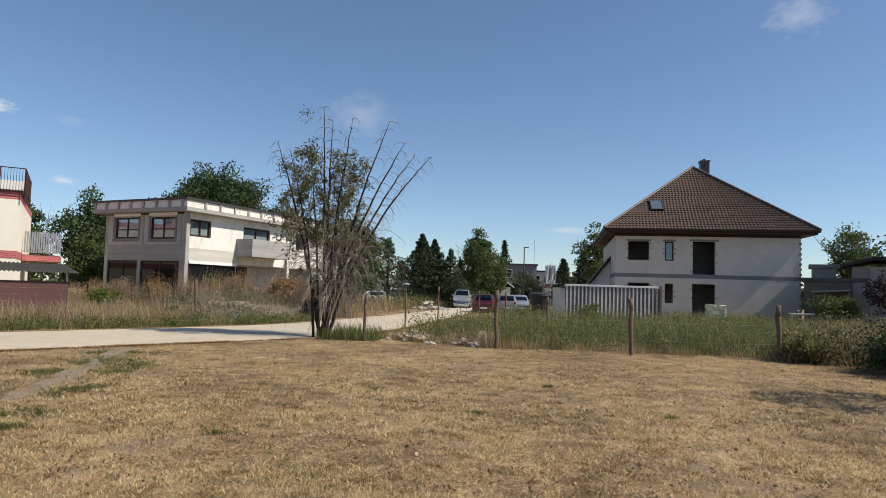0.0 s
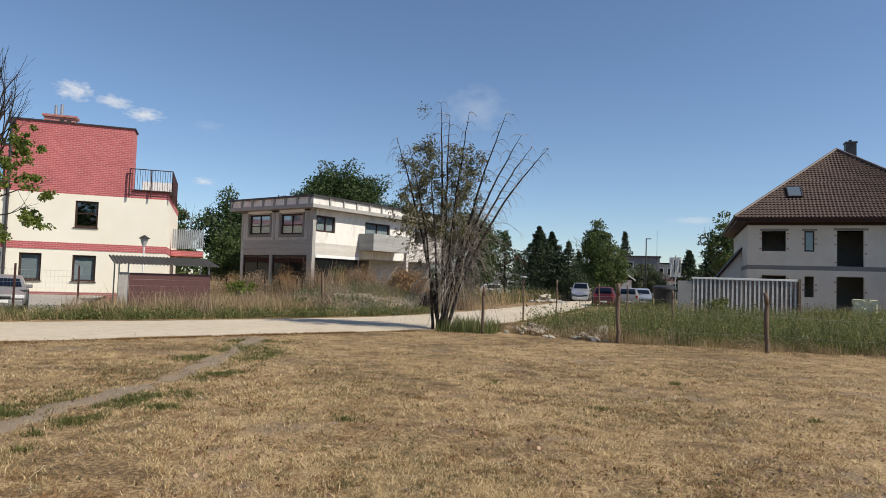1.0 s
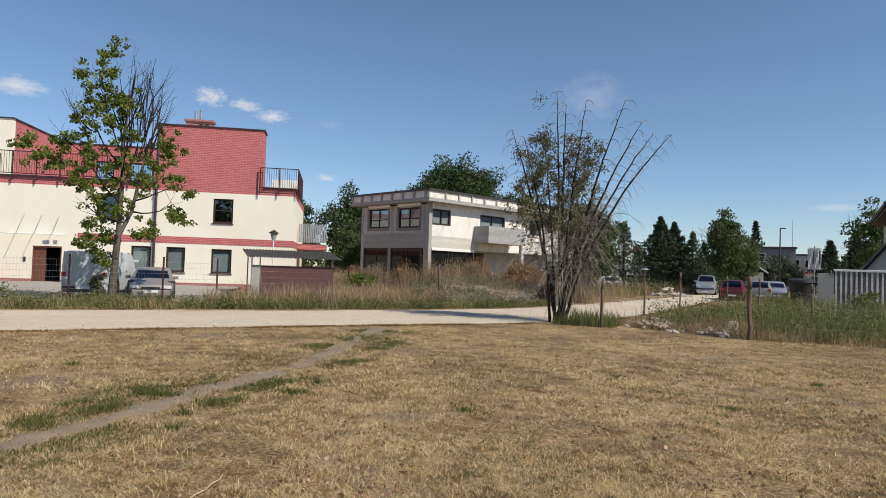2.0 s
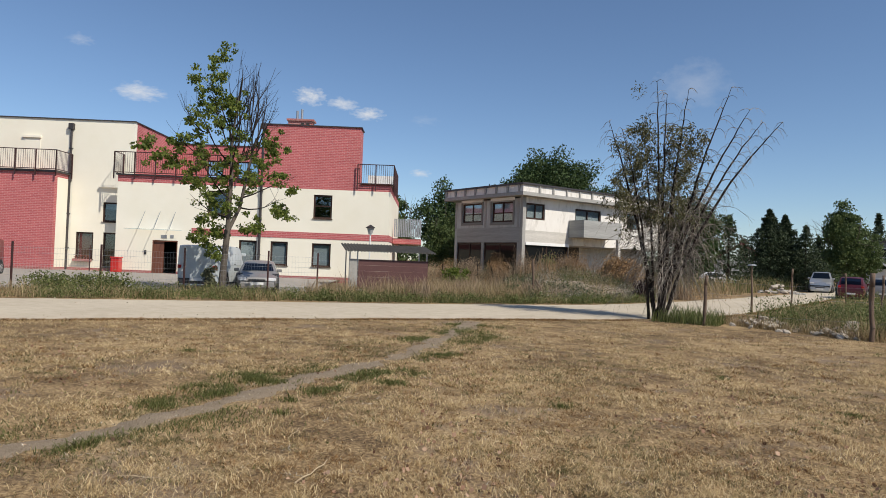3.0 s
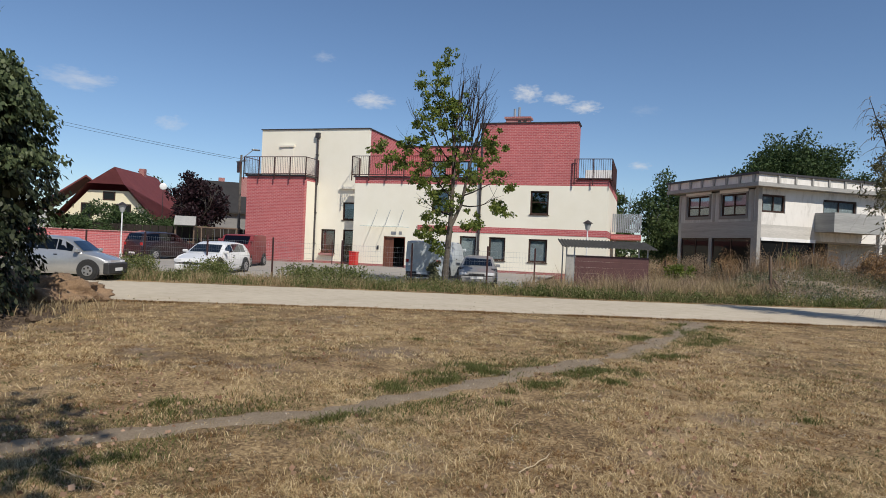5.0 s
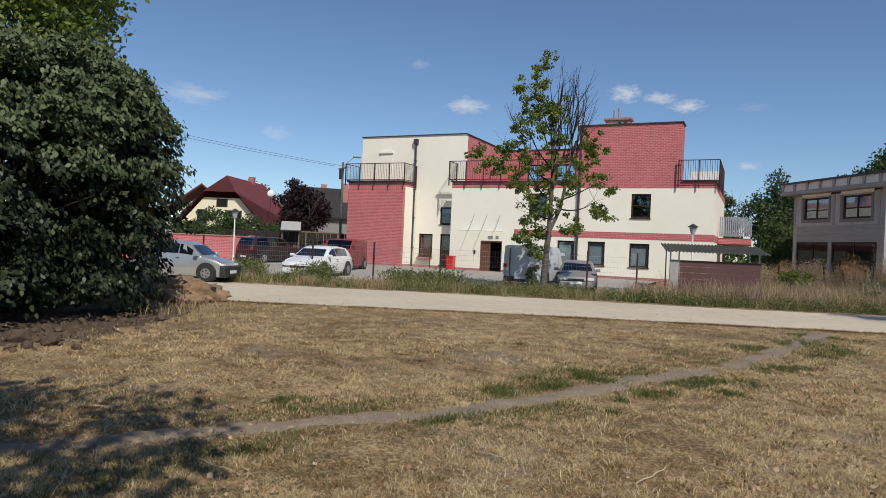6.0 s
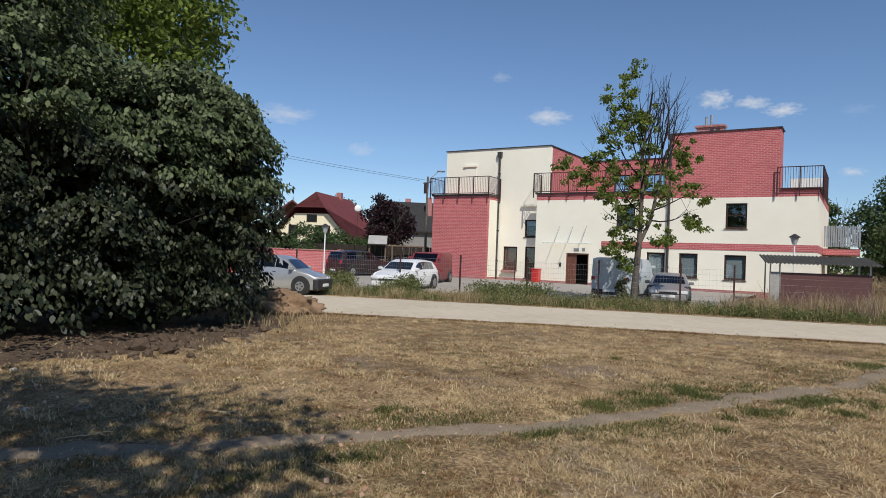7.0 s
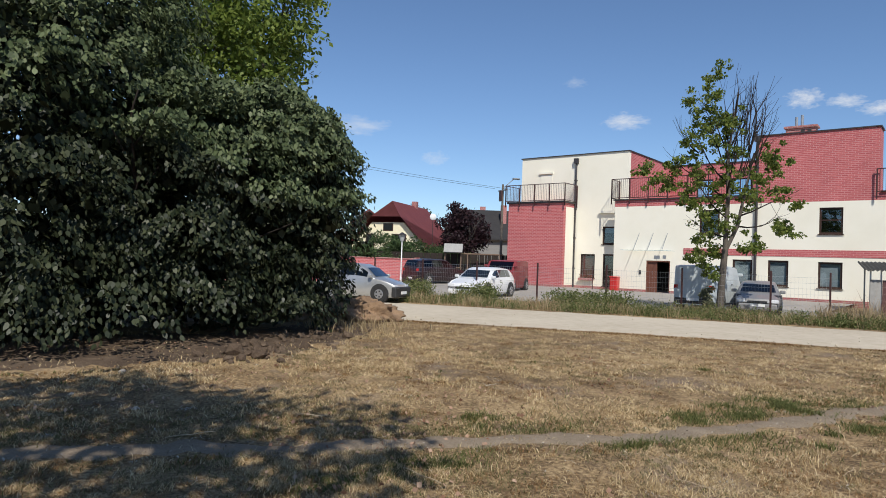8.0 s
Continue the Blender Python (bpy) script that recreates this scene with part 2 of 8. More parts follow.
def tube(bm, p0, p1, r0, r1=None, n=8, caps=True):
    r1 = r0 if r1 is None else r1
    p0, p1 = Vector(p0), Vector(p1)
    q = (p1 - p0).to_track_quat("Z", "Y").to_matrix()
    a = [bm.verts.new(p0 + q @ Vector((r0 * math.cos(t), r0 * math.sin(t), 0))) for t in (math.tau * i / n for i in range(n))]
    b = [bm.verts.new(p1 + q @ Vector((r1 * math.cos(t), r1 * math.sin(t), 0))) for t in (math.tau * i / n for i in range(n))]
    for i in range(n):
        bm.faces.new((a[i], a[(i + 1) % n], b[(i + 1) % n], b[i]))
    if caps:
        bm.faces.new(a[::-1])
        bm.faces.new(b)
    return bm


def prism(bm, pts, y0, y1):
    """A solid whose outline in x, z runs from y0 to y1."""
    a = [bm.verts.new((x, y0, z)) for x, z in pts]
    b = [bm.verts.new((x, y1, z)) for x, z in pts]
    bm.faces.new(a)
    bm.faces.new(b[::-1])
    n = len(pts)
    for i in range(n):
        bm.faces.new((a[(i + 1) % n], a[i], b[i], b[(i + 1) % n]))
    return bm


def pierced(bm, x0, x1, z0, z1, y0, y1, holes=(), along="x"):
    """A wall with openings (x0, x1, z0, z1) right through it; along y it swaps the axes."""
    xs = sorted({x0, x1, *(h[0] for h in holes), *(h[1] for h in holes)})
    zs = sorted({z0, z1, *(h[2] for h in holes), *(h[3] for h in holes)})
    for i in range(len(xs) - 1):
        for j in range(len(zs) - 1):
            cx, cz = (xs[i] + xs[i + 1]) / 2, (zs[j] + zs[j + 1]) / 2
            if any(h[0] < cx < h[1] and h[2] < cz < h[3] for h in holes):
                continue
            if along == "x":
                box(bm, xs[i], xs[i + 1], y0, y1, zs[j], zs[j + 1])
            else:
                box(bm, y0, y1, xs[i], xs[i + 1], zs[j], zs[j + 1])
    bmesh.ops.remove_doubles(bm, verts=bm.verts[:], dist=1e-4)
    return bm


def window(parent, x0, x1, z0, z1, y, name="window", blind_mat=None, fr=0.1, depth=0.08, blind=0.0, mull=(), trans=(), frame_mat=None, sill=True, along="x", out=-1, glass=True, pane_mat=None):
    """A framed pane set in an opening; y is the wall's outer face, out the way outwards."""
    m = Matrix.Identity(4) if along == "x" else Matrix(((0, 1, 0, 0), (1, 0, 0, 0), (0, 0, 1, 0), (0, 0, 0, 1)))
    ya, yb = sorted((y - out * 0.07, y - out * (0.07 + depth)))
    bm = bmesh.new()
    for a in ((x0, x1, ya, yb, z0, z0 + fr), (x0, x1, ya, yb, z1 - fr, z1), (x0, x0 + fr, ya, yb, z0 + fr, z1 - fr), (x1 - fr, x1, ya, yb, z0 + fr, z1 - fr)):
        box(bm, *a, m)
    bmesh.ops.recalc_face_normals(bm, faces=bm.faces)
    w = part(name, bm, frame_mat or M_BROWN, parent)
    for x in mull:
        bm = bmesh.new()
        box(bm, x - 0.035, x + 0.035, ya, yb, z0 + fr, z1 - fr, m)
        bmesh.ops.recalc_face_normals(bm, faces=bm.faces)
        part("mullion", bm, frame_mat or M_BROWN, w)
    for z in trans:
        bm = bmesh.new()
        box(bm, x0 + fr, x1 - fr, ya + 0.005, yb - 0.005, z - 0.03, z + 0.03, m)
        bmesh.ops.recalc_face_normals(bm, faces=bm.faces)
        part("transom", bm, frame_mat or M_BROWN, w)
    ym = (ya + yb) / 2
    if glass:
        bm = bmesh.new()
        box(bm, x0 + fr, x1 - fr, ym - 0.006, ym + 0.006, z0 + fr, z1 - fr, m)
        bmesh.ops.recalc_face_normals(bm, faces=bm.faces)
        part("pane", bm, pane_mat or M_GLASS, w).visible_shadow = False
    if blind:
        bm = bmesh.new()
        yy = sorted((y - out * 0.19, y - out * 0.2))
        box(bm, x0 + 0.02, x1 - 0.02, *yy, z1 - blind * (z1 - z0), z1, m)
        bmesh.ops.recalc_face_normals(bm, faces=bm.faces)
        part("blind", bm, blind_mat or M_BLIND, w)
    if sill:
        bm = bmesh.new()
        yy = sorted((y + out * 0.06, y - out * 0.07))
        box(bm, x0 - 0.05, x1 + 0.05, *yy, z0 - 0.05, z0 - 0.004, m)
        bmesh.ops.recalc_face_normals(bm, faces=bm.faces)
        part("sill", bm, M_BROWN, w)
    return w


def np_mesh(name, verts, sizes, loops, material, kind="", label="", category="", parent=None):
    """One mesh from arrays: verts (n, 3), corners per face, vertex of each corner."""
    me = bpy.data.meshes.new(name)
    me.vertices.add(len(verts))
    me.vertices.foreach_set("co", np.asarray(verts, np.float32).ravel())
    me.loops.add(len(loops))
    me.loops.foreach_set("vertex_index", np.asarray(loops, np.int32))
    me.polygons.add(len(sizes))
    sizes = np.asarray(sizes, np.int32)
    me.polygons.foreach_set("loop_start", np.concatenate(([0], np.cumsum(sizes)[:-1])).astype(np.int32))
    me.update(calc_edges=True)
    me.materials.append(material)
    ob = new(name, me)
    ob.parent = parent
    return tagged(ob, label, category, "", kind)


def blade_arrays(rng, x, y, z, h, w, lean):
    """Bent grass blades: five corners, a quad and a tip each."""
    n = len(x)
    a = rng.uniform(0, math.tau, n)
    b = rng.uniform(0, math.tau, n)
    dx, dy = np.cos(a) * w / 2, np.sin(a) * w / 2
    lx, ly = np.cos(b) * lean * h, np.sin(b) * lean * h
    base = np.stack((x, y, z), 1)
    side = np.stack((dx, dy, 0 * dx), 1)
    mid = base + np.stack((lx * 0.35, ly * 0.35, h * 0.55), 1)
    tip = base + np.stack((lx, ly, h * (1 - 0.3 * lean)), 1)
    v = np.stack((base - side, base + side, mid + side * 0.8, mid - side * 0.8, tip), 1).reshape(-1, 3)
    k = np.arange(n)[:, None] * 5
    loops = (k + np.array([0, 1, 2, 3, 3, 2, 4])).ravel()
    sizes = np.tile([4, 3], n)
    return v, sizes, loops


def leaf_arrays(rng, p, size, droop=0.0, ratio=0.55):
    """Kite-shaped leaves in any direction, one quad each."""
    n = len(p)
    d = rng.normal(size=(n, 3))
    d[:, 2] -= droop
    d /= np.linalg.norm(d, axis=1)[:, None]
    e = np.cross(d, rng.normal(size=(n, 3)))
    e /= np.linalg.norm(e, axis=1)[:, None]
    s = size * rng.uniform(0.6, 1.3, n)[:, None]
    v = np.stack((p, p + d * s * 0.45 + e * s * ratio / 2, p + d * s, p + d * s * 0.45 - e * s * ratio / 2), 1).reshape(-1, 3)
    return v, np.full(n, 4), np.arange(4 * n)


def clumps(rng, centres, radii, per, flat=0.8):
    """Points gathered in loose clumps, thicker towards each clump's skin."""
    out = []
    for c, r in zip(centres, radii):
        q = rng.normal(size=(per, 3))
        q /= np.linalg.norm(q, axis=1)[:, None]
        q *= (rng.uniform(0.15, 1, per) ** 0.5)[:, None] * r
        q[:, 2] *= flat
        out.append(q + c)
    return np.concatenate(out)


def envelope(rng, n, c, r, hollow=0.35, low=-1.0):
    """Clump centres inside an uneven egg-shaped crown."""
    out = []
    while len(out) < n:
        q = rng.uniform(-1, 1, 3)
        l = np.linalg.norm(q)
        if hollow < l < 1 and q[2] > low:
            k = 0.8 + 0.35 * noise.noise(Vector(q * 2.1 + c))
            out.append(np.array(c) + q * np.array(r) * k)
    return np.array(out)


def limb(bm, rng, p, d, length, r, depth, ends, bend=0.18, up=0.08, n=6):
    """A limb of three bent stretches that forks; ends gathers the twig tips."""
    p, d = Vector(p), Vector(d).normalized()
    for i in range(3):
        q = p + d * length / 3
        r2 = r * 0.82
        tube(bm, p, q, r, r2, n, False)
        p, r = q, r2
        d = (d + Vector(rng.normal(0, bend, 3)) + Vector((0, 0, up))).normalized()
        if depth > 0 and i > 0:
            s = (d + Vector(rng.normal(0, 0.6, 3))).normalized()
            limb(bm, rng, p, s, length * rng.uniform(0.5, 0.75), r * 0.6, depth - 1, ends, bend, up, max(3, n - 1))
    ends.append(tuple(p))
    if depth > 0:
        limb(bm, rng, p, d, length * 0.65, r * 0.9, depth - 1, ends, bend, up, max(3, n - 1))


def tree(name, at, height, crown_c, crown_r, n_clumps, per, leaf, leaf_mat, label, trunk_r=0.2, bark=None, seed=1, clump_r=0.9, fork=0.35, droop=0.2, hollow=0.35, flat=0.8, limbs=5):
    rng = np.random.default_rng(seed)
    t = thing(name, pose(*at), label, "tree")
    bm, ends = bmesh.new(), []
    fz = height * fork
    tube(bm, (0, 0, -0.1), (0.05, 0, fz * 0.5), trunk_r * 1.25, trunk_r, 8, False)
    tube(bm, (0.05, 0, fz * 0.5), (0, 0.05, fz), trunk_r, trunk_r * 0.85, 8, False)
    for i in range(limbs):
        a = math.tau * (i + rng.uniform(0, 0.6)) / limbs
        d = Vector((math.cos(a) * 0.55, math.sin(a) * 0.55, 1.0))
        limb(bm, rng, (0, 0.05, fz * rng.uniform(0.8, 1.0)), d, (height - fz) * 0.42, trunk_r * 0.5, 2, ends)
    part("trunk", bm, bark or M_BARK, t, smooth=True)
    c = envelope(rng, n_clumps, crown_c, crown_r, hollow)
    p = clumps(rng, c, rng.uniform(0.6, 1.25, n_clumps) * clump_r, per, flat)
    np_mesh("crown", *leaf_arrays(rng, p, leaf, droop), leaf_mat, parent=t)
    return t


def conifer(at, height, width, seed, label, per=24000, leaf=0.26, leaf_mat=None):
    width *= 2.2
    rng = np.random.default_rng(seed)
    t = thing("spruce_tree", pose(*at), label, "tree")
    bm = bmesh.new()
    tube(bm, (0, 0, -0.1), (0, 0, height * 0.97), 0.16, 0.02, 6, False)
    part("trunk", bm, M_BARKD, t)
    tiers = int(height * 2.9)
    pts = []
    for k in range(tiers):
        f = (k + 0.5) / tiers
        rad = width * (1 - f) ** 1.05 * rng.uniform(0.75, 1.15)
        arms = int(7 + 6 * (1 - f))
        for a in range(arms):
            ang = math.tau * (a + rng.uniform(0, 0.8)) / arms
            ln = rad * rng.uniform(0.7, 1.15)
            m = max(6, int(per / tiers / arms))
            s = rng.uniform(0.08, 1, m) ** 0.8
            z = height * (0.05 + 0.93 * f) - 0.35 * ln * s + 0.22 * ln * s ** 2 + rng.normal(0, 0.06, m)
            w = rng.normal(0, 0.10 * ln + 0.04, m) * (1 - 0.6 * s)
            pts.append(np.stack((np.cos(ang) * s * ln - np.sin(ang) * w, np.sin(ang) * s * ln + np.cos(ang) * w, z), 1))
    pts.append(np.stack((rng.normal(0, 0.05, 60), rng.normal(0, 0.05, 60), rng.uniform(height * 0.9, height, 60)), 1))
    np_mesh("crown", *leaf_arrays(rng, np.concatenate(pts), leaf, 0.5, 0.35), leaf_mat or L_CONIF, parent=t)
    return t


def scatter(rng, n, poly):
    """Points spread evenly in a polygon."""
    poly = np.array(poly, float)
    lo, hi = poly.min(0), poly.max(0)
    out = np.empty((0, 2))
    while len(out) < n:
        p = rng.uniform(lo, hi, (2 * n, 2))
        inside = np.zeros(len(p), bool)
        for a, b in zip(poly, np.roll(poly, -1, 0)):
            cross = (a[1] > p[:, 1]) != (b[1] > p[:, 1])
            with np.errstate(divide="ignore", invalid="ignore"):
                xx = a[0] + (p[:, 1] - a[1]) * (b[0] - a[0]) / (b[1] - a[1])
            inside ^= cross & (p[:, 0] < xx)
        out = np.concatenate((out, p[inside]))
    return out[:n]


def patchy(p, scale, seed):
    """A soft patch value, 0 to 1, at each point."""
    return np.array([0.5 + 0.5 * noise.noise(Vector((x * scale, y * scale, seed))) for x, y in p])

# ---- ground, road, footpath, car park ----
def ground_mat(name, cols, s1, s2, s3, bump, pos=(0.3, 0.47, 0.62, 0.75), fine=0.33, soil=None):
    m = bpy.data.materials.new(name)
    m.use_nodes = True
    nt = m.node_tree
    p = nt.nodes["Principled BSDF"]
    p.inputs["Roughness"].default_value = 0.97
    p.inputs["Specular IOR Level"].default_value = 0.15
    co = nt.nodes.new("ShaderNodeTexCoord")
    fs = []
    for s, d in ((s1, 4.0), (s2, 5.0), (s3, 3.0)):
        n = node(nt, "ShaderNodeTexNoise", Scale=s, Detail=d, Roughness=0.65)
        nt.links.new(co.outputs["Object"], n.inputs["Vector"])
        fs.append(n.outputs["Fac"])
    a = nt.nodes.new("ShaderNodeMix")
    a.inputs[0].default_value = 0.5
    nt.links.new(fs[0], a.inputs[2])
    nt.links.new(fs[1], a.inputs[3])
    b = nt.nodes.new("ShaderNodeMix")
    b.inputs[0].default_value = fine
    nt.links.new(a.outputs[0], b.inputs[2])
    nt.links.new(fs[2], b.inputs[3])
    r = nt.nodes.new("ShaderNodeValToRGB")
    els = r.color_ramp.elements
    els[0].position, els[0].color = pos[0], rgb(cols[0])
    els[1].position, els[1].color = pos[-1], rgb(cols[-1])
    for q, c in zip(pos[1:-1], cols[1:-1]):
        els.new(q).color = rgb(c)
    nt.links.new(b.outputs[0], r.inputs["Fac"])
    col = r.outputs["Color"]
    if soil:
        n = node(nt, "ShaderNodeTexNoise", Scale=0.55, Detail=6.0, Roughness=0.7)
        nt.links.new(co.outputs["Object"], n.inputs["Vector"])
        mr = nt.nodes.new("ShaderNodeMapRange")
        mr.inputs["From Min"].default_value, mr.inputs["From Max"].default_value = 0.54, 0.64
        mr.inputs["To Max"].default_value = 0.8
        nt.links.new(n.outputs["Fac"], mr.inputs["Value"])
        mc = nt.nodes.new("ShaderNodeMix")
        mc.data_type = "RGBA"
        mc.inputs[7].default_value = rgb(soil)
        nt.links.new(mr.outputs[0], mc.inputs[0])
        nt.links.new(col, mc.inputs[6])
        col = mc.outputs[2]
    nt.links.new(col, p.inputs["Base Color"])
    bp = node(nt, "ShaderNodeBump", Strength=bump, Distance=0.03)
    nt.links.new(fs[2], bp.inputs["Height"])
    nt.links.new(bp.outputs[0], p.inputs["Normal"])
    return m


M_LAWN = ground_mat("parched_lawn_soil", ((0.078, 0.052, 0.031), (0.18, 0.121, 0.065), (0.315, 0.22, 0.116), (0.475, 0.355, 0.197)), 0.45, 2.6, 24, 1.0, (0.40, 0.47, 0.53, 0.61), 0.42, (0.205, 0.155, 0.115))
M_ROAD = ground_mat("pale_gravel", ((0.36, 0.30, 0.22), (0.50, 0.435, 0.335), (0.60, 0.53, 0.42)), 0.25, 3, 60, 0.35, (0.32, 0.5, 0.68))
M_PATH = ground_mat("trodden_earth", ((0.17, 0.13, 0.09), (0.26, 0.205, 0.145), (0.34, 0.275, 0.2)), 0.6, 4, 50, 0.8, (0.32, 0.5, 0.68))
M_PAVE = ground_mat("grey_paving", ((0.25, 0.23, 0.20), (0.33, 0.305, 0.27), (0.39, 0.36, 0.32)), 0.3, 3, 30, 0.3, (0.32, 0.5, 0.68))

bm = bmesh.new()
vs = [bm.verts.new(p) for p in ((-900, -900, 0), (900, -900, 0), (900, 900, 0), (-900, 900, 0))]
bm.faces.new(vs)
ground = tagged(part("ground", bm, M_LAWN), "flat parched straw-coloured summer lawn with bare earth", "ground", "", "structure")


def smooth_line(pts, step):
    """A rounded polyline through the points."""
    p = np.array(pts, float)
    q = []
    for i in range(len(p) - 1):
        a, b, c, d = p[max(i - 1, 0)], p[i], p[i + 1], p[min(i + 2, len(p) - 1)]
        n = max(2, int(np.linalg.norm(c - b) / step))
        for t in np.arange(n) / n:
            q.append(0.5 * (2 * b + (c - a) * t + (2 * a - 5 * b + 4 * c - d) * t * t + (3 * b - a - 3 * c + d) * t ** 3))
    q.append(p[-1])
    return np.array(q)


def band(name, near, far, z, material, label, category, rag=0.15, step=0.25, cuts=6, rise=0.0):
    """A sheet between two edge lines, with ragged rims."""
    a, b = smooth_line(near, step), smooth_line(far, step)
    n = max(len(a), len(b))
    a = np.stack([np.interp(np.linspace(0, 1, n), np.linspace(0, 1, len(a)), a[:, k]) for k in (0, 1)], 1)
    b = np.stack([np.interp(np.linspace(0, 1, n), np.linspace(0, 1, len(b)), b[:, k]) for k in (0, 1)], 1)
    vs = []
    for i in range(n):
        w = (b[i] - a[i]) / np.linalg.norm(b[i] - a[i])
        ra = rag * (noise.noise(Vector((*a[i] * 1.1, 1))) + 0.7 * noise.noise(Vector((*a[i] * 4.3, 5))))
        rb = rag * (noise.noise(Vector((*b[i] * 1.1, 9))) + 0.7 * noise.noise(Vector((*b[i] * 4.3, 3))))
        p0, p1 = a[i] + w * ra, b[i] + w * rb
        for k in range(cuts + 1):
            f = k / cuts
            q = p0 * (1 - f) + p1 * f
            edge = 0.0 if k in (0, cuts) else 1.0
            vs.append((q[0], q[1], -0.01 + (z + 0.01) * edge + rise * f + edge * 0.012 * noise.noise(Vector((q[0] * 1.5, q[1] * 1.5, 0)))))
    loops, w = [], cuts + 1
    for i in range(n - 1):
        for k in range(cuts):
            loops += [i * w + k, i * w + k + 1, (i + 1) * w + k + 1, (i + 1) * w + k]
    ob = np_mesh(name, np.array(vs), [4] * (len(loops) // 4), loops, material, "structure", label, category)
    ob.data.shade_smooth()
    return ob


ROAD_NEAR = [(-40, -26), (-27, -9), (-20.5, 0.5), (-16.7, 5.3), (-13.3, 10.0), (-10.4, 13.5), (-7.7, 16.7), (-5.0, 19.6), (-3.2, 22.3), (-1.9, 26.0), (-0.6, 33.0), (0.8, 41.5), (3.6, 58.0), (8, 82)]
ROAD_FAR = [(-47, -20), (-34, -4), (-27.6, 3.2), (-23.6, 8.2), (-19.2, 13.4), (-15.8, 17.0), (-12.4, 20.5), (-9.6, 24.2), (-7.3, 27.8), (-5.6, 33.0), (-3.8, 40.5), (-2.6, 46.0), (0.2, 60.0), (4, 82)]
road = band("road", ROAD_NEAR, ROAD_FAR, 0.03, M_ROAD, "pale dusty gravel road beside the lawn", "road", 0.16)
PATH = [(-7.55, 15.9), (-7.3, 14.9), (-6.7, 12.9), (-6.15, 10.7), (-5.72, 8.7), (-5.64, 7.7), (-5.55, 6.6), (-5.46, 5.8), (-5.4, 5.0), (-5.36, 4.2), (-5.42, 3.4), (-5.52, 2.6), (-5.6, 1.9), (-5.75, 1.0), (-5.95, 0.0), (-6.1, -1.2), (-6.3, -3.0), (-6.8, -6.0)]
PATH_W = [0.36, 0.26, 0.2, 0.19, 0.21, 0.22, 0.22, 0.2, 0.2, 0.2, 0.19, 0.2, 0.2, 0.2, 0.2, 0.2, 0.2, 0.2]
footpath = band("footpath", [(x - w, y - 0.2 * w) for (x, y), w in zip(PATH, PATH_W)], [(x + w, y + 0.2 * w) for (x, y), w in zip(PATH, PATH_W)], 0.012, M_PATH, "narrow trodden earth footpath across the lawn", "path", 0.27, 0.08, 5)

TH = radians(29.5)


def uv(u, v, z=0.0):
    """From the red house's own directions (along its front, inwards) to the world."""
    return (u * math.cos(TH) - v * math.sin(TH), u * math.sin(TH) + v * math.cos(TH), z)


car_park = band("car_park", [uv(-34, 22.2)[:2], uv(-20, 24.2)[:2], uv(-10, 25.5)[:2], uv(-5.2, 26.3)[:2]], [uv(-34, 41)[:2], uv(-20, 41)[:2], uv(-10, 40.4)[:2], uv(-5.2, 40.4)[:2]], 0.04, M_PAVE, "grey paved car park before the red house", "pavement", 0.1, 0.5, 8, 0.2)

M_LITTER = ground_mat("leaf_litter_earth", ((0.045, 0.031, 0.022), (0.10, 0.071, 0.049), (0.18, 0.133, 0.092)), 0.9, 5, 40, 0.8, (0.34, 0.5, 0.66))
litter = band("bare_earth", [(-9.9, -9), (-9.7, -5), (-9.9, -2), (-10.6, 0.4), (-12.0, 2.0), (-14.2, 3.4), (-16.2, 4.3)], [(-17, -9), (-16, -5), (-15, -2), (-15, 0), (-16, 1.6), (-17.5, 2.6), (-18.5, 3.2)], 0.008, M_LITTER, "dark bare earth and leaf litter under the bush", "earth", 0.7, 0.15, 6)

# ---- red and cream house ----
house = thing("red_house", pose(0, 0, 0, 0, 0, 29.5), "cream rendered house with red brick cladding and roof terraces", "house")
F, C, B = 39.9, 41.0, 52.0
WG = [(-11.37, -10.3, 0.95, 2.37), (-9.48, -8.44, 0.93, 2.37), (-7.0, -5.86, 0.93, 2.34)]
WU = [(-7.0, -5.88, 3.84, 5.27), (-13.3, -12.15, 3.84, 5.27)]
DOOR = (-16.5, -15.0, 0.2, 2.18)
bm = bmesh.new()
pierced(bm, -18.7, -2.4, 0.35, 5.6, F, F + 0.3, WG + WU + [(-16.5, -15.0, 0.35, 2.18)])
part("rendered_wall", bm, M_CREAM, house, "cream smooth rendered wall")
bm = bmesh.new()
pierced(bm, -26.57, -18.3, 0.35, 9.4, C, C + 0.3, [(-21.62, -20.55, 0.89, 2.52), (-19.97, -19.08, 0.4, 2.54), (-20.05, -19.1, 3.2, 4.4)])
box(bm, -26.57, -26.27, C + 0.3, B, 0.35, 9.4)
part("rendered_wall", bm, M_CREAM, house)
bm = boxes((-18.7, -18.4, F + 0.3, C, 0.35, 5.6))
part("return_wall", bm, M_CREAM, house)
bm = boxes((-22.45, -22.15, 39.7, C, 0.35, 5.7))
part("return_wall", bm, M_CREAM, house)
bm = bmesh.new()
box(bm, -26.27, -2.7, B - 0.3, B, 0.35, 6.0)
box(bm, -26.27, -18.6, B - 0.3, B, 6.0, 9.4)
box(bm, -2.7, -2.4, F + 0.3, B, 0.35, 5.6)
part("rendered_wall", bm, M_CREAM, house, "cream smooth rendered wall")
bm = bmesh.new()
box(bm, -18.7, -2.4, F, F + 0.3, 5.6, 6.0)
box(bm, -10.2, -4.3, F, F + 0.3, 6.0, 9.4)
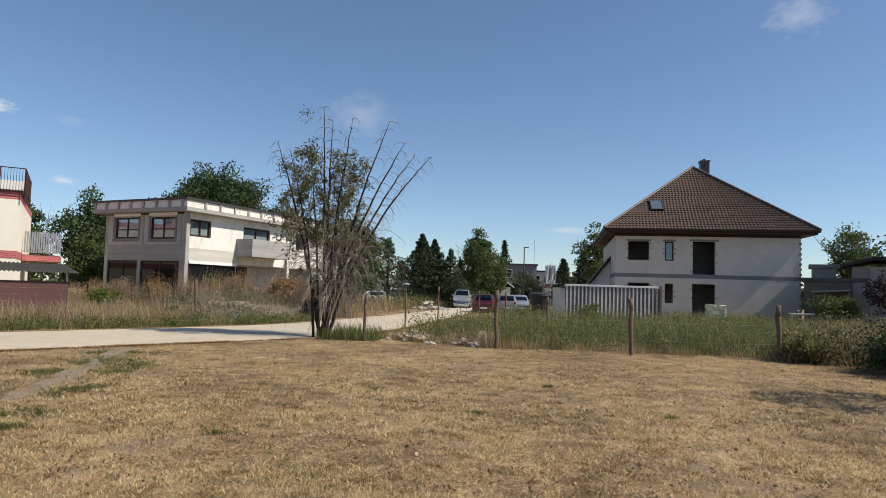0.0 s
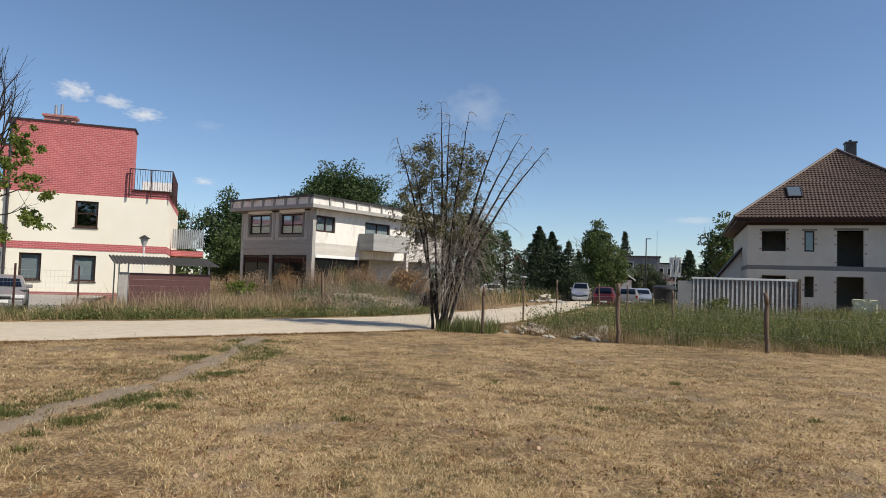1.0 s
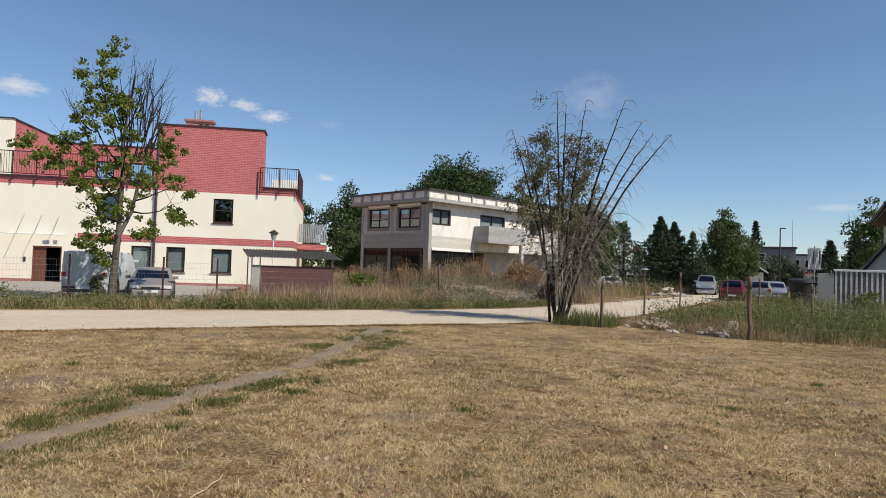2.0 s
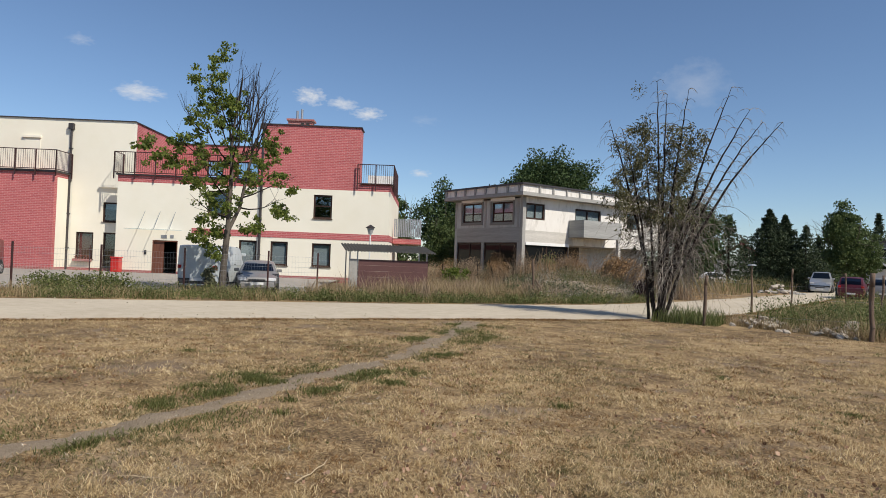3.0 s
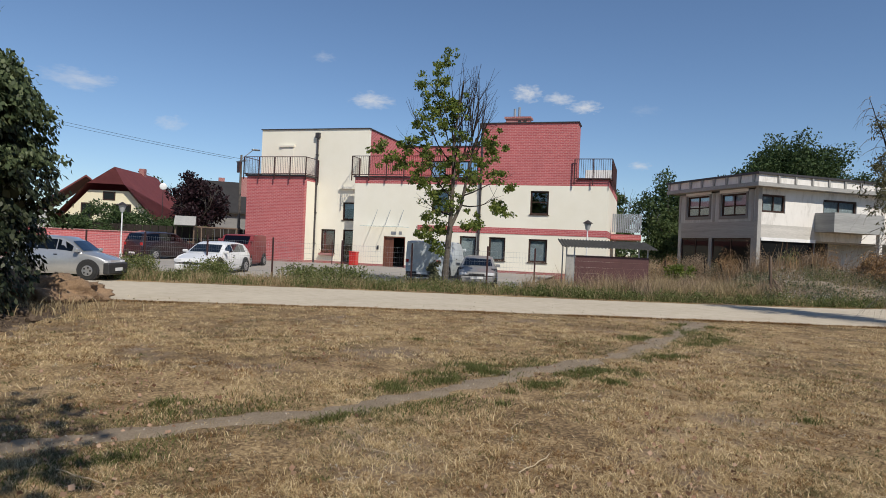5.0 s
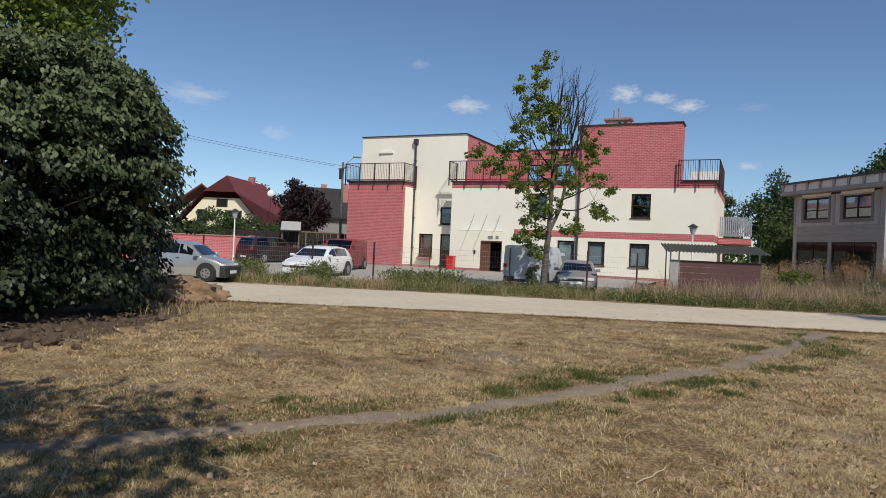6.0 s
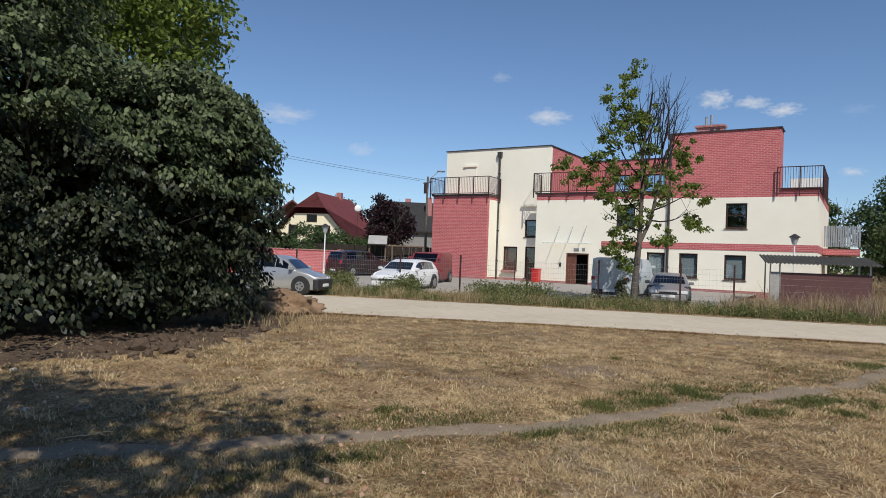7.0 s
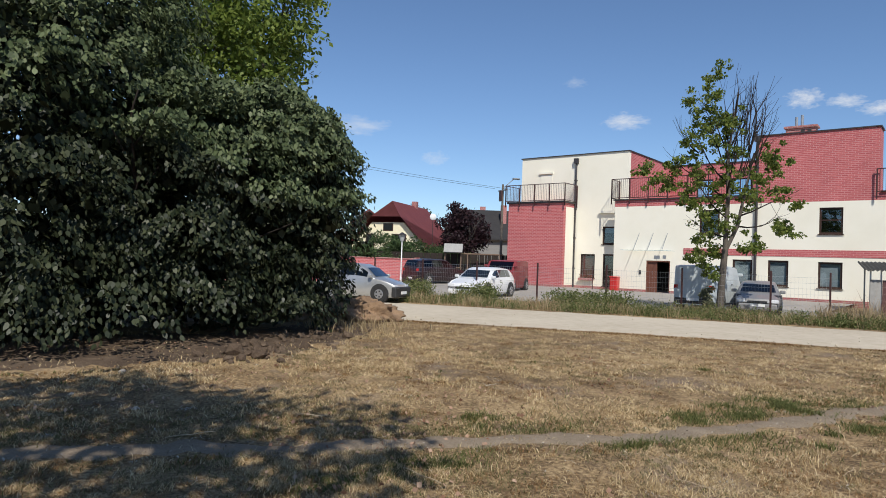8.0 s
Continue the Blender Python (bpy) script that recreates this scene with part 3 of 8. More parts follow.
box(bm, -4.6, -4.3, F + 0.3, 41.3, 6.0, 9.4)
box(bm, -10.2, -9.9, F + 0.3, 49.0, 6.0, 9.4)
box(bm, -9.9, -4.6, 43.6, 43.9, 6.0, 9.4)
box(bm, -2.7, -2.4, F + 0.3, B, 5.6, 6.0)
box(bm, -18.6, -18.3, C + 0.3, B, 6.0, 9.4)
pierced(bm, -18.3, -10.2, 6.0, 9.4, 48.7, 49.0, [(-16.4, -15.2, 6.1, 8.3), (-14.2, -12.6, 6.1, 8.3)])
box(bm, -26.6, -22.15, 39.4, 39.7, 0.35, 5.7)
box(bm, -26.6, -26.3, 39.7, C, 0.35, 5.7)
box(bm, -26.6, -22.15, 39.4, C, 5.7, 5.95)
part("brick_wall", bm, M_BRICK, house, "red brick-patterned wall with pale joints")
part("brick_band", boxes((-14.2, -2.4, F - 0.02, F, 2.6, 2.98), (-2.4, -2.38, F - 0.02, B, 2.6, 2.98)), M_BRICK, house)
bm = boxes((-18.72, -16.5, F - 0.03, F + 0.3, 0.0, 0.35), (-15.0, -2.38, F - 0.03, F + 0.3, 0.0, 0.35), (-16.5, -15.0, F - 0.03, F + 0.3, 0, 0.2), (-22.15, -18.72, C - 0.03, C + 0.3, 0, 0.35), (-26.62, -22.13, 39.37, 39.7, 0, 0.35), (-22.45, -22.13, 39.7, C - 0.03, 0, 0.35), (-2.7, -2.38, F + 0.3, B, 0, 0.35))
part("plinth", bm, M_PLINTH, house)
bm = boxes((-26.27, -2.7, C + 0.3, B - 0.3, -0.05, 0.2), (-18.4, -2.7, F + 0.3, B - 0.3, 2.75, 2.95), (-26.27, -18.6, C + 0.3, B - 0.3, 2.75, 2.95), (-18.3, -2.7, F + 0.3, B - 0.3, 5.75, 5.98), (-26.27, -18.6, C + 0.3, B - 0.3, 5.75, 5.98), (-26.27, -18.6, C + 0.3, B - 0.3, 9.15, 9.35), (-9.9, -4.6, F + 0.3, 43.6, 9.15, 9.35), (-18.3, -10.2, 49.0, B, 9.15, 9.35))
part("floor_slab", bm, M_CONC, house)
# added near-black walls give the rooms behind the windows their shade
part("dark_room_backing", boxes((-18.3, -2.8, 44.5, 44.7, 0.2, 5.7), (-26.2, -18.7, 45.5, 45.7, 0.2, 5.7)), M_DARK, house)
for a in ((-26.64, -18.23, C - 0.07, C + 0.33), (-26.64, -26.24, C + 0.33, B), (-18.63, -18.23, C + 0.33, 48.9), (-10.27, -4.23, F - 0.07, F + 0.33), (-9.9, -4.63, 43.6, 43.9), (-4.63, -4.23, F + 0.33, 41.35), (-18.23, -10.27, 48.63, 49.03)):
    part("coping", boxes((*a, 9.4, 9.46)), M_CAP, house)
for a in ((-18.78, -10.27, F - 0.12, F + 0.3), (-4.23, -2.3, F - 0.1, F + 0.3), (-2.72, -2.3, F + 0.3, 45.0), (-26.68, -22.05, 39.28, 39.7), (-22.45, -22.05, 39.7, 40.92)):
    part("coping", boxes((*a, 6.004 if a[2] > 39.5 and a[0] > -20 else 5.954, 6.08)), M_CAP, house)
for w in WG:
    window(house, *w, F, blind=0.96)
window(house, *WU[0], F, trans=(4.6,), blind=0.0)
window(house, *WU[1], F)
window(house, -21.62, -20.55, 0.89, 2.52, C, blind=1.0, blind_mat=M_WOODB)
window(house, -19.97, -19.08, 0.4, 2.54, C)
window(house, -20.05, -19.1, 3.2, 4.4, C, blind=0.35)
window(house, -16.4, -15.2, 6.1, 8.3, 48.7, sill=False)
window(house, -14.2, -12.6, 6.1, 8.3, 48.7, sill=False, mull=(-13.4,))
d = part("front_door", boxes((-16.5, -15.85, F + 0.12, F + 0.17, 0.2, 2.16), (-16.5, -16.44, F + 0.02, F + 0.12, 0.2, 2.16), (-15.06, -15.0, F + 0.02, F + 0.12, 0.2, 2.16), (-16.44, -15.06, F + 0.02, F + 0.12, 2.1, 2.16)), M_WOODB, house, "brown wooden entrance door, one leaf open")
part("door_leaf", boxes((-15.1, -15.05, F + 0.2, F + 0.85, 0.2, 2.1)), M_WOODB, d)
part("doorstep", bbox(-16.8, -14.7, F - 0.75, F - 0.03, 0.0, 0.2), M_CONC, house)


def railing(parent, pts, z0, z1, name="railing", step=0.13, posts=1.3):
    """Upright bars between two rails along a line, with brackets below."""
    bm = bmesh.new()
    for (xa, ya), (xb, yb) in zip(pts, pts[1:]):
        ln = math.hypot(xb - xa, yb - ya)
        for z in (z0 + 0.08, z1):
            tube(bm, (xa, ya, z), (xb, yb, z), 0.025, n=4)
        k = max(1, round(ln / step))
        for i in range(k + 1):
            f = i / k
            x, y = xa + (xb - xa) * f, ya + (yb - ya) * f
            tube(bm, (x, y, z0 + 0.08), (x, y, z1), 0.011, n=4, caps=False)
        k = max(1, round(ln / posts))
        for i in range(k + 1):
            f = i / k
            x, y = xa + (xb - xa) * f, ya + (yb - ya) * f
            box(bm, x - 0.03, x + 0.03, y - 0.03, y + 0.03, z0 - 0.32, z1)
    return part(name, bm, M_RAIL, parent, "brown steel bar railing")


railing(house, [(-18.88, C - 0.05), (-18.88, F - 0.17), (-10.35, F - 0.17)], 6.08, 7.38)
railing(house, [(-26.75, C), (-26.75, 39.2), (-22.0, 39.2), (-22.0, C - 0.05)], 6.04, 7.25)
railing(house, [(-4.4, F - 0.17), (-2.22, F - 0.17), (-2.22, 45.0)], 5.95, 7.2, posts=0.9)
part("terrace_screen", boxes((-4.2, -2.5, 44.6, 44.65, 6.1, 7.15)), M_WHITE, house, "pale reed privacy screen")
bm = bmesh.new()
tube(bm, (-22.1, C - 0.09, 0.1), (-22.1, C - 0.09, 8.85), 0.065, n=10)
box(bm, -22.25, -21.95, C - 0.22, C - 0.004, 8.8, 9.15)
for z in (1.5, 3.6, 5.6, 7.6):
    box(bm, -22.2, -22.0, C - 0.17, C - 0.004, z, z + 0.05)
part("downpipe", bm, M_CAP, house)
bm = bmesh.new()
tube(bm, (-10.13, F - 0.1, 0.1), (-10.13, F - 0.1, 9.2), 0.075, n=10)
box(bm, -10.3, -9.96, F - 0.24, F - 0.004, 9.1, 9.4)
for z in (1.5, 3.6, 5.3, 7.6):
    box(bm, -10.23, -10.03, F - 0.18, F - 0.024, z, z + 0.05)
part("downpipe", bm, M_CAP, house)
ch = part("chimney", boxes((-9.25, -7.7, 42.4, 43.1, 9.3, 10.2)), M_PLINTH, house)
part("chimney_cap", boxes((-9.35, -7.6, 42.3, 43.2, 10.2, 10.32)), M_PLINTH, ch)
for x in (-8.75, -8.45):
    part("flue", tube(bmesh.new(), (x, 42.7, 10.32), (x, 42.7, 10.9 if x < -8.6 else 11.0), 0.08, n=10), M_STEEL, ch)
for x in (-8.45, -8.1):
    part("chimney_vent", boxes((x, x + 0.2, 42.38, 42.399, 9.85, 10.08)), M_DARK, ch)
can = part("door_canopy", boxes((-17.8, -14.75, F - 1.0, F - 0.004, 2.78, 2.8)), M_GLASS, house, "clear glass canopy over the door")
can.visible_shadow = False
bm = bmesh.new()
for x in (-17.0, -16.1, -15.2):
    tube(bm, (x, F - 0.9, 2.8), (x, F - 0.01, 3.9), 0.015, n=6)
part("canopy_rod", bm, M_STEEL, can)
part("sign_plate", boxes((-16.0, -15.65, F - 0.02, F - 0.004, 2.3, 2.5)), M_STEEL, house)
part("sign_plate", boxes((-15.45, -15.25, F - 0.02, F - 0.004, 2.32, 2.52)), M_STEEL, house)
part("intercom", bbox(-16.95, -16.82, F - 0.05, F - 0.004, 1.3, 1.55), M_PLAST, house)
part("wall_vent", boxes((-25.05, -23.95, C - 0.12, C - 0.004, 8.2, 8.34)), M_CREAM, house)
part("shutter_panel", boxes((-24.97, -24.0, C - 0.03, C - 0.004, 6.1, 8.1)), M_CREAM, house)
part("shutter_box", boxes((-20.25, -18.9, C - 0.2, C - 0.004, 5.3, 5.45)), M_CREAM, house)
fb = part("flower_box", bbox(-21.65, -20.55, C - 0.25, C - 0.065, 0.72, 0.88, 0.02), M_PLINTH, house)
_r = np.random.default_rng(4)
np_mesh("flowers", *leaf_arrays(_r, np.stack((_r.uniform(-21.6, -20.6, 260), _r.uniform(C - 0.25, C - 0.08, 260), _r.uniform(0.86, 1.12, 260)), 1), 0.07), leafy("pink_flower", (0.06, 0.09, 0.03), (0.45, 0.12, 0.13)), "stuff", "pink flowers and green leaves", parent=fb)
# side balcony
sb = part("side_balcony", boxes((-2.36, -0.5, 44.0, 48.0, 2.6, 2.95)), M_BRICK, house)
for i in range(16):
    x = -2.3 + i * 0.115
    part("screen_slat", boxes((x, x + 0.085, 43.9, 43.95, 3.05, 4.25)), M_STEEL, sb)

# ---- white flat-roofed house, unfinished ----
wh = thing("white_house", pose(-15.86, 40.4, 0, 0, 0, -26), "unfinished white and grey house with a flat overhanging roof", "house")
bm = bmesh.new()
FW = [(-7.3, -5.05, 4.45, 5.85), (-3.92, -1.7, 4.41, 5.82)]
pierced(bm, -8.2, -0.95, 4.05, 6.0, 0.7, 1.0, FW)
box(bm, -8.2, -7.9, 0.7, 1.0, 0, 4.05)
box(bm, -8.2, -7.9, 1.0, 12, 0, 6.0)
# front in the shade-toned grey, against the white sunlit side wall
part("front_wall", bm, M_GREYW, wh, "weathered plaster front wall, its shade put into the grey")
bm = bmesh.new()
box(bm, -7.9, -0.95, 0.7, 1.0, 3.0, 4.05)
box(bm, -5.0, -4.72, 0.7, 1.0, 0, 3.0)
part("spandrel", bm, M_BOARDM, wh, "grey board-marked concrete band")
bm = bmesh.new()
box(bm, -1.2, -0.95, 0.7, 1.0, 0, 3.0)
box(bm, -0.95, -0.68, 0.68, 0.95, 0, 6.3)
part("corner_column", bm, M_CONC, wh)
bm = bmesh.new()
SW = [(0.98, 2.75, 4.6, 5.7), (5.75, 8.5, 3.75, 5.65), (11.5, 13.0, 4.5, 5.7)]
pierced(bm, 0.95, 15.5, 3.85, 6.1, -1.0, -0.7, SW, "y")
box(bm, -1.0, -0.7, 5.5, 15.5, 3.0, 3.85)
box(bm, -2.6, -1.0, 5.2, 15.5, 3.0, 3.12)
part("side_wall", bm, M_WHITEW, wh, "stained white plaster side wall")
part("side_band", boxes((-1.0, -0.69, 0.95, 5.5, 3.0, 3.85)), mat("streaked_pale_concrete", (0.42, 0.40, 0.36), (0.62, 0.59, 0.54), 0.8, 0.9, stretch=(0.5, 0.5, 4)), wh)
bm = bmesh.new()
pierced(bm, 5.3, 15.5, 0, 3.0, -2.6, -2.3, [(6.3, 7.9, 0.1, 2.5)], "y")
box(bm, -2.3, -1.0, 5.2, 5.5, 0, 3.0)
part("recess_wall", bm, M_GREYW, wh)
part("door", boxes((-2.5, -2.42, 6.3, 7.9, 0.1, 2.5)), M_WOODB, wh, "brown wooden door in the shade")
for w in FW:
    window(wh, *w, 0.7, mull=((w[0] + w[1]) / 2,), trans=(5.05,), sill=False, fr=0.11, blind=0.5, blind_mat=M_WHITE)
window(wh, *SW[0], -0.7, along="y", out=1, mull=(1.9,), sill=False, fr=0.12, blind=0.9, blind_mat=M_GREYW)
window(wh, *SW[1], -0.7, along="y", out=1, mull=(7.1,), sill=False, fr=0.12, blind=1.0, blind_mat=M_GREYW)
window(wh, *SW[2], -0.7, along="y", out=1, sill=False)
window(wh, -7.9, -5.0, 0.1, 3.0, 0.7, mull=(-6.4,), sill=False, pane_mat=M_DGLASS)
window(wh, -4.72, -1.2, 0.1, 3.0, 0.7, mull=(-3.0,), sill=False, pane_mat=M_DGLASS)
window(wh, 1.0, 5.2, 0.1, 3.0, -0.7, along="y", out=1, mull=(3.1,), sill=False, pane_mat=M_DGLASS)
bm = bmesh.new()
box(bm, -8.75, 0.0, 0.0, 15.9, 6.1, 6.34)
box(bm, -8.2, -1.0, 1.0, 15.5, 2.9, 3.0)
part("roof_slab", bm, M_CONC, wh)
bm = boxes((-8.7, -0.06, 0.06, 0.14, 6.34, 6.8), (-0.14, -0.06, 0.14, 15.8, 6.34, 6.8), (-8.7, -8.62, 0.14, 15.8, 6.34, 6.8))
part("fascia", bm, M_WHITEW, wh, "white fascia panels")
for i in range(8):
    x = -8.6 + i * 1.16
    bm = prism(bmesh.new(), [(x, 6.34), (x + 0.12, 6.34), (x + 0.2, 6.8), (x - 0.04, 6.8)], -0.02, 0.05)
    part("fascia_bracket", bm, M_CONC, wh)
for i in range(1, 12):
    y = 0.15 + i * 1.3
    part("fascia_bracket", boxes((-0.05, 0.03, y, y + 0.13, 6.34, 6.8)), M_CONC, wh)
part("roof_edge", boxes((-8.8, 0.06, -0.06, 15.95, 6.8, 6.93)), M_CAP, wh)
bl = part("balcony", boxes((-0.69, 0.75, 5.1, 9.1, 3.55, 3.75), (0.62, 0.75, 5.1, 9.1, 3.75, 4.75), (-0.69, 0.62, 5.1, 5.23, 3.75, 4.75), (-0.69, 0.62, 8.97, 9.1, 3.75, 4.75)), M_BOARDM, wh, "concrete balcony with a solid parapet")
part("balcony_column", boxes((0.5, 0.74, 8.8, 9.04, 0, 3.55)), M_WHITEW, bl)
part("lintel_strip", boxes((-0.70, -0.66, 1.0, 5.2, 2.86, 3.06)), M_WHITE, wh, "pale lintel strip over the ground floor window")
for x0, x1, z0, z1 in FW:
    part("window_surround", boxes((x0 - 0.16, x0, 0.66, 0.7, z0 - 0.2, z1 + 0.08), (x1, x1 + 0.16, 0.66, 0.7, z0 - 0.2, z1 + 0.08), (x0, x1, 0.66, 0.7, z0 - 0.2, z0)), M_CONCD, wh)
    part("lintel", boxes((x0 - 0.16, x1 + 0.16, 0.67, 0.7, z1 + 0.09, z1 + 0.32)), M_WHITE, wh)
for x in (-8.1, -4.6, -1.15):
    part("wall_rib", boxes((x - 0.1, x + 0.1, 0.675, 0.7, 4.05, 6.0)), M_CONC, wh)
# added near-black wall paints in the dark of the unlit rooms
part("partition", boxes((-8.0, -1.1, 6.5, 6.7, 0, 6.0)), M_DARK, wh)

# ---- house of grey blocks under a brown hipped roof ----
gh = thing("block_house", pose(13.3, 50.7, 0, 0, 0, -10), "unplastered grey block house with a brown hipped roof", "house")
W = 13.25
HU = [(0.94, 2.5, 4.45, 5.9), (3.65, 4.28, 4.45, 5.9), (5.66, 7.29, 3.45, 5.95)]
HG = [(0.96, 2.52, 1.2, 2.72), (3.67, 4.27, 1.19, 2.71), (5.64, 7.3, 0.1, 2.73)]


def block_rows(name, x0, x1, z0, z1, y0, y1, holes, parent, along="x", bw=0.62, bh=0.25):
    """A wall laid in courses of blocks; each block stands a hair proud or back."""
    rng = np.random.default_rng(int(x1 * 100))
    bm = bmesh.new()
    pierced(bm, x0, x1, z0, z1, y0 + 0.01, y1, holes, along)
    k, z = 0, z0
    while z < z1 - 0.02:
        zz = min(z + bh, z1)
        x = x0 - (bw / 2 if k % 2 else 0)
        while x < x1:
            a, b = max(x, x0), min(x + bw, x1)
            segs = [(a, b)]
            for h in holes:
                if h[2] < (z + zz) / 2 < h[3]:
                    segs = [s for g in segs for s in ((g[0], min(g[1], h[0])), (max(g[0], h[1]), g[1])) if s[1] - s[0] > 0.03]
            for g in segs:
                d = rng.uniform(0, 0.0025)
                q = (g[0] + 0.004, g[1] - 0.004, y0 - d, y0 + 0.02, z + 0.003, zz - 0.003)
                box(bm, *(q if along == "x" else (q[2], q[3], q[0], q[1], q[4], q[5])))
            x += bw
        z, k = zz, k + 1
    return part(name, bm, M_BLOCK, parent, "pale grey aerated block wall")


block_rows("block_wall", 0, W, 3.44, 6.3, 0, 0.3, HU, gh)
block_rows("block_wall", 0, W, 0, 3.14, 0, 0.3, HG, gh)
for a in ((0, 0.3, 0.3, 14), (W - 0.3, W, 0.3, 14), (0.3, W - 0.3, 13.7, 14)):
    for z in ((0, 3.14), (3.44, 6.3)):
        part("side_wall", boxes((*a, *z)), M_BLOCK, gh)
part("concrete_slab", boxes((-0.01, W + 0.01, -0.01, 14.01, 3.14, 3.44)), M_CONCD, gh, "dark grey concrete floor edge")
part("partition", boxes((0.4, W - 0.4, 4.5, 4.7, 0, 3.1), (0.4, W - 0.4, 4.5, 4.7, 3.5, 6.2)), M_CONC, gh)
part("lintel", boxes((0.8, 2.65, -0.02, 0.02, 5.9, 6.05), (3.5, 4.45, -0.02, 0.02, 5.9, 6.05), (5.45, 7.55, -0.02, 0.02, 5.95, 6.1)), M_CONCD, gh)
window(gh, *HU[1], 0, sill=False, fr=0.09)
for x0, x1, z0, z1 in HU + HG:
    for k in range(4):
        for x in (x0 - 0.16, x1 + 0.04):
            z = z0 + (z1 - z0) * (k + 0.35) / 4 if z1 > z0 + 1 else z0
            if (k + int(x * 7)) % 3:
                part("toothing_brick", boxes((x, x + 0.12, -0.012, 0.02, z, z + 0.09)), M_PLINTH, gh)
for k in range(16):
    part("quoin_block", boxes((W - 0.02 - 0.1 * (k % 2), W + 0.05, -0.03, 0.02, 0.1 + k * 0.38, 0.28 + k * 0.38)), M_CONCD, gh)
E0, AZ = 6.78, 13.0
AY, AX = 7.4, 7.0
part("soffit", boxes((-0.8, W + 0.9, -0.8, 14.8, 6.5, 6.56)), M_BROWN, gh)
# added brown strip paints the eave's shadow and closes the wall top
part("eave_shadow_strip", boxes((0.02, W - 0.02, 0.02, 13.98, 6.3, 6.5)), M_BROWN, gh)
part("gutter", boxes((-0.95, W + 1.05, -0.95, -0.8, 6.66, 6.79), (-0.95, -0.8, -0.8, 14.9, 6.66, 6.79), (W + 0.9, W + 1.05, -0.8, 14.9, 6.66, 6.79)), M_BROWN, gh)
part("eave_board", boxes((-0.8, W + 0.9, -0.8, -0.76, 6.56, 6.78), (-0.8, -0.76, -0.76, 14.8, 6.56, 6.78), (W + 0.86, W + 0.9, -0.76, 14.8, 6.56, 6.78)), M_BROWN, gh)


def tile_face(bm, a, b, c, d, rows, pitch=0.25, lap=0.022):
    """Tile courses between the eave a-b and the top c-d, each stepping over the one below, waved along."""
    a, b, c, d = (Vector(p) for p in (a, b, c, d))
    nrm = (b - a).cross(d - a).normalized()
    if nrm.z < 0:
        nrm = -nrm
    for k in range(rows):
        f0, f1 = k / rows, (k + 1) / rows
        l0, r0, l1, r1 = a.lerp(d, f0), b.lerp(c, f0), a.lerp(d, f1), b.lerp(c, f1)
        n = max(1, round((r0 - l0).length / pitch))
        for i in range(n):
            p = [l0.lerp(r0, (i + s) / n) for s in (0, 0.5, 1)]
            q = [l1.lerp(r1, (i + s) / n) for s in (0, 0.5, 1)]
            hs = (lap, lap + 0.07, lap)
            lo = [bm.verts.new(v + nrm * h) for v, h in zip(p, hs)]
            hi = [bm.verts.new(v + nrm * h * 0.25) for v, h in zip(q, hs)]
            un = [bm.verts.new(v) for v in p]
            for s in (0, 1):
                bm.faces.new((lo[s], lo[s + 1], hi[s + 1], hi[s]))
                bm.faces.new((un[s], un[s + 1], lo[s + 1], lo[s]))


bm = bmesh.new()
ev = [(-0.95, -0.95, E0), (W + 1.05, -0.95, E0), (W + 1.05, 15, E0), (-0.95, 15, E0)]
r0, r1 = (AX, AY, AZ), (AX, 9.2, AZ)
tile_face(bm, ev[0], ev[1], r0, r0, 30)
tile_face(bm, ev[3], ev[0], r0, r1, 30)
tile_face(bm, ev[1], ev[2], r1, r0, 26)
for fc in ((ev[0], ev[1], r0), (ev[1], ev[2], r1, r0), (ev[2], ev[3], r1), (ev[3], ev[0], r0, r1)):
    bm.faces.new([bm.verts.new(p) for p in fc])
rf = part("roof", bm, M_ROOFT, gh, "brown profiled tile hipped roof")
bm = bmesh.new()
for p, q in ((ev[0], r0), (ev[1], r0), (r0, r1)):
    tube(bm, Vector(p) + Vector((0, 0, 0.08)), Vector(q) + Vector((0, 0, 0.08)), 0.1, n=8)
# paler than the roof tiles: the sun's glint along the hips is painted in
part("ridge_tile", bm, mat("sun_glint_ridge_tile", (0.09, 0.065, 0.055), (0.16, 0.125, 0.11), 2, 0.6), rf)
part("chimney", boxes((8.0, 8.75, 9.0, 9.8, 11.4, 13.85), (7.94, 8.81, 8.94, 9.86, 13.85, 13.97), (8.25, 8.45, 9.2, 9.4, 13.97, 14.15)), M_CAP, gh)
q_ = Matrix.Translation((3.25, 1.8, E0 + (1.8 + 0.95) / (AY + 0.95) * (AZ - E0) + 0.1)) @ Matrix.Rotation(math.atan2(AZ - E0, AY + 0.95), 4, "X")
bm = bmesh.new()
for a in ((-0.5, 0.5, -0.78, -0.7, 0, 0.1), (-0.5, 0.5, 0.7, 0.78, 0, 0.1), (-0.5, -0.42, -0.7, 0.7, 0, 0.1), (0.42, 0.5, -0.7, 0.7, 0, 0.1)):
    box(bm, *a, q_)
sk = part("roof_window", bm, M_CAP, gh)
bm = bmesh.new()
box(bm, -0.42, 0.42, -0.7, 0.7, 0.03, 0.07, q_)
part("pane", bm, paint("roof_window_pane", (0.10, 0.13, 0.16), 0.35, coat=0.0), sk)
an = part("annex", prism(bmesh.new(), [(0.0, 0), (0.0, 4.7), (-1.6, 2.6), (-1.6, 0)], 5.0, 9.0), M_WHITE, gh, "white lean-to annex")
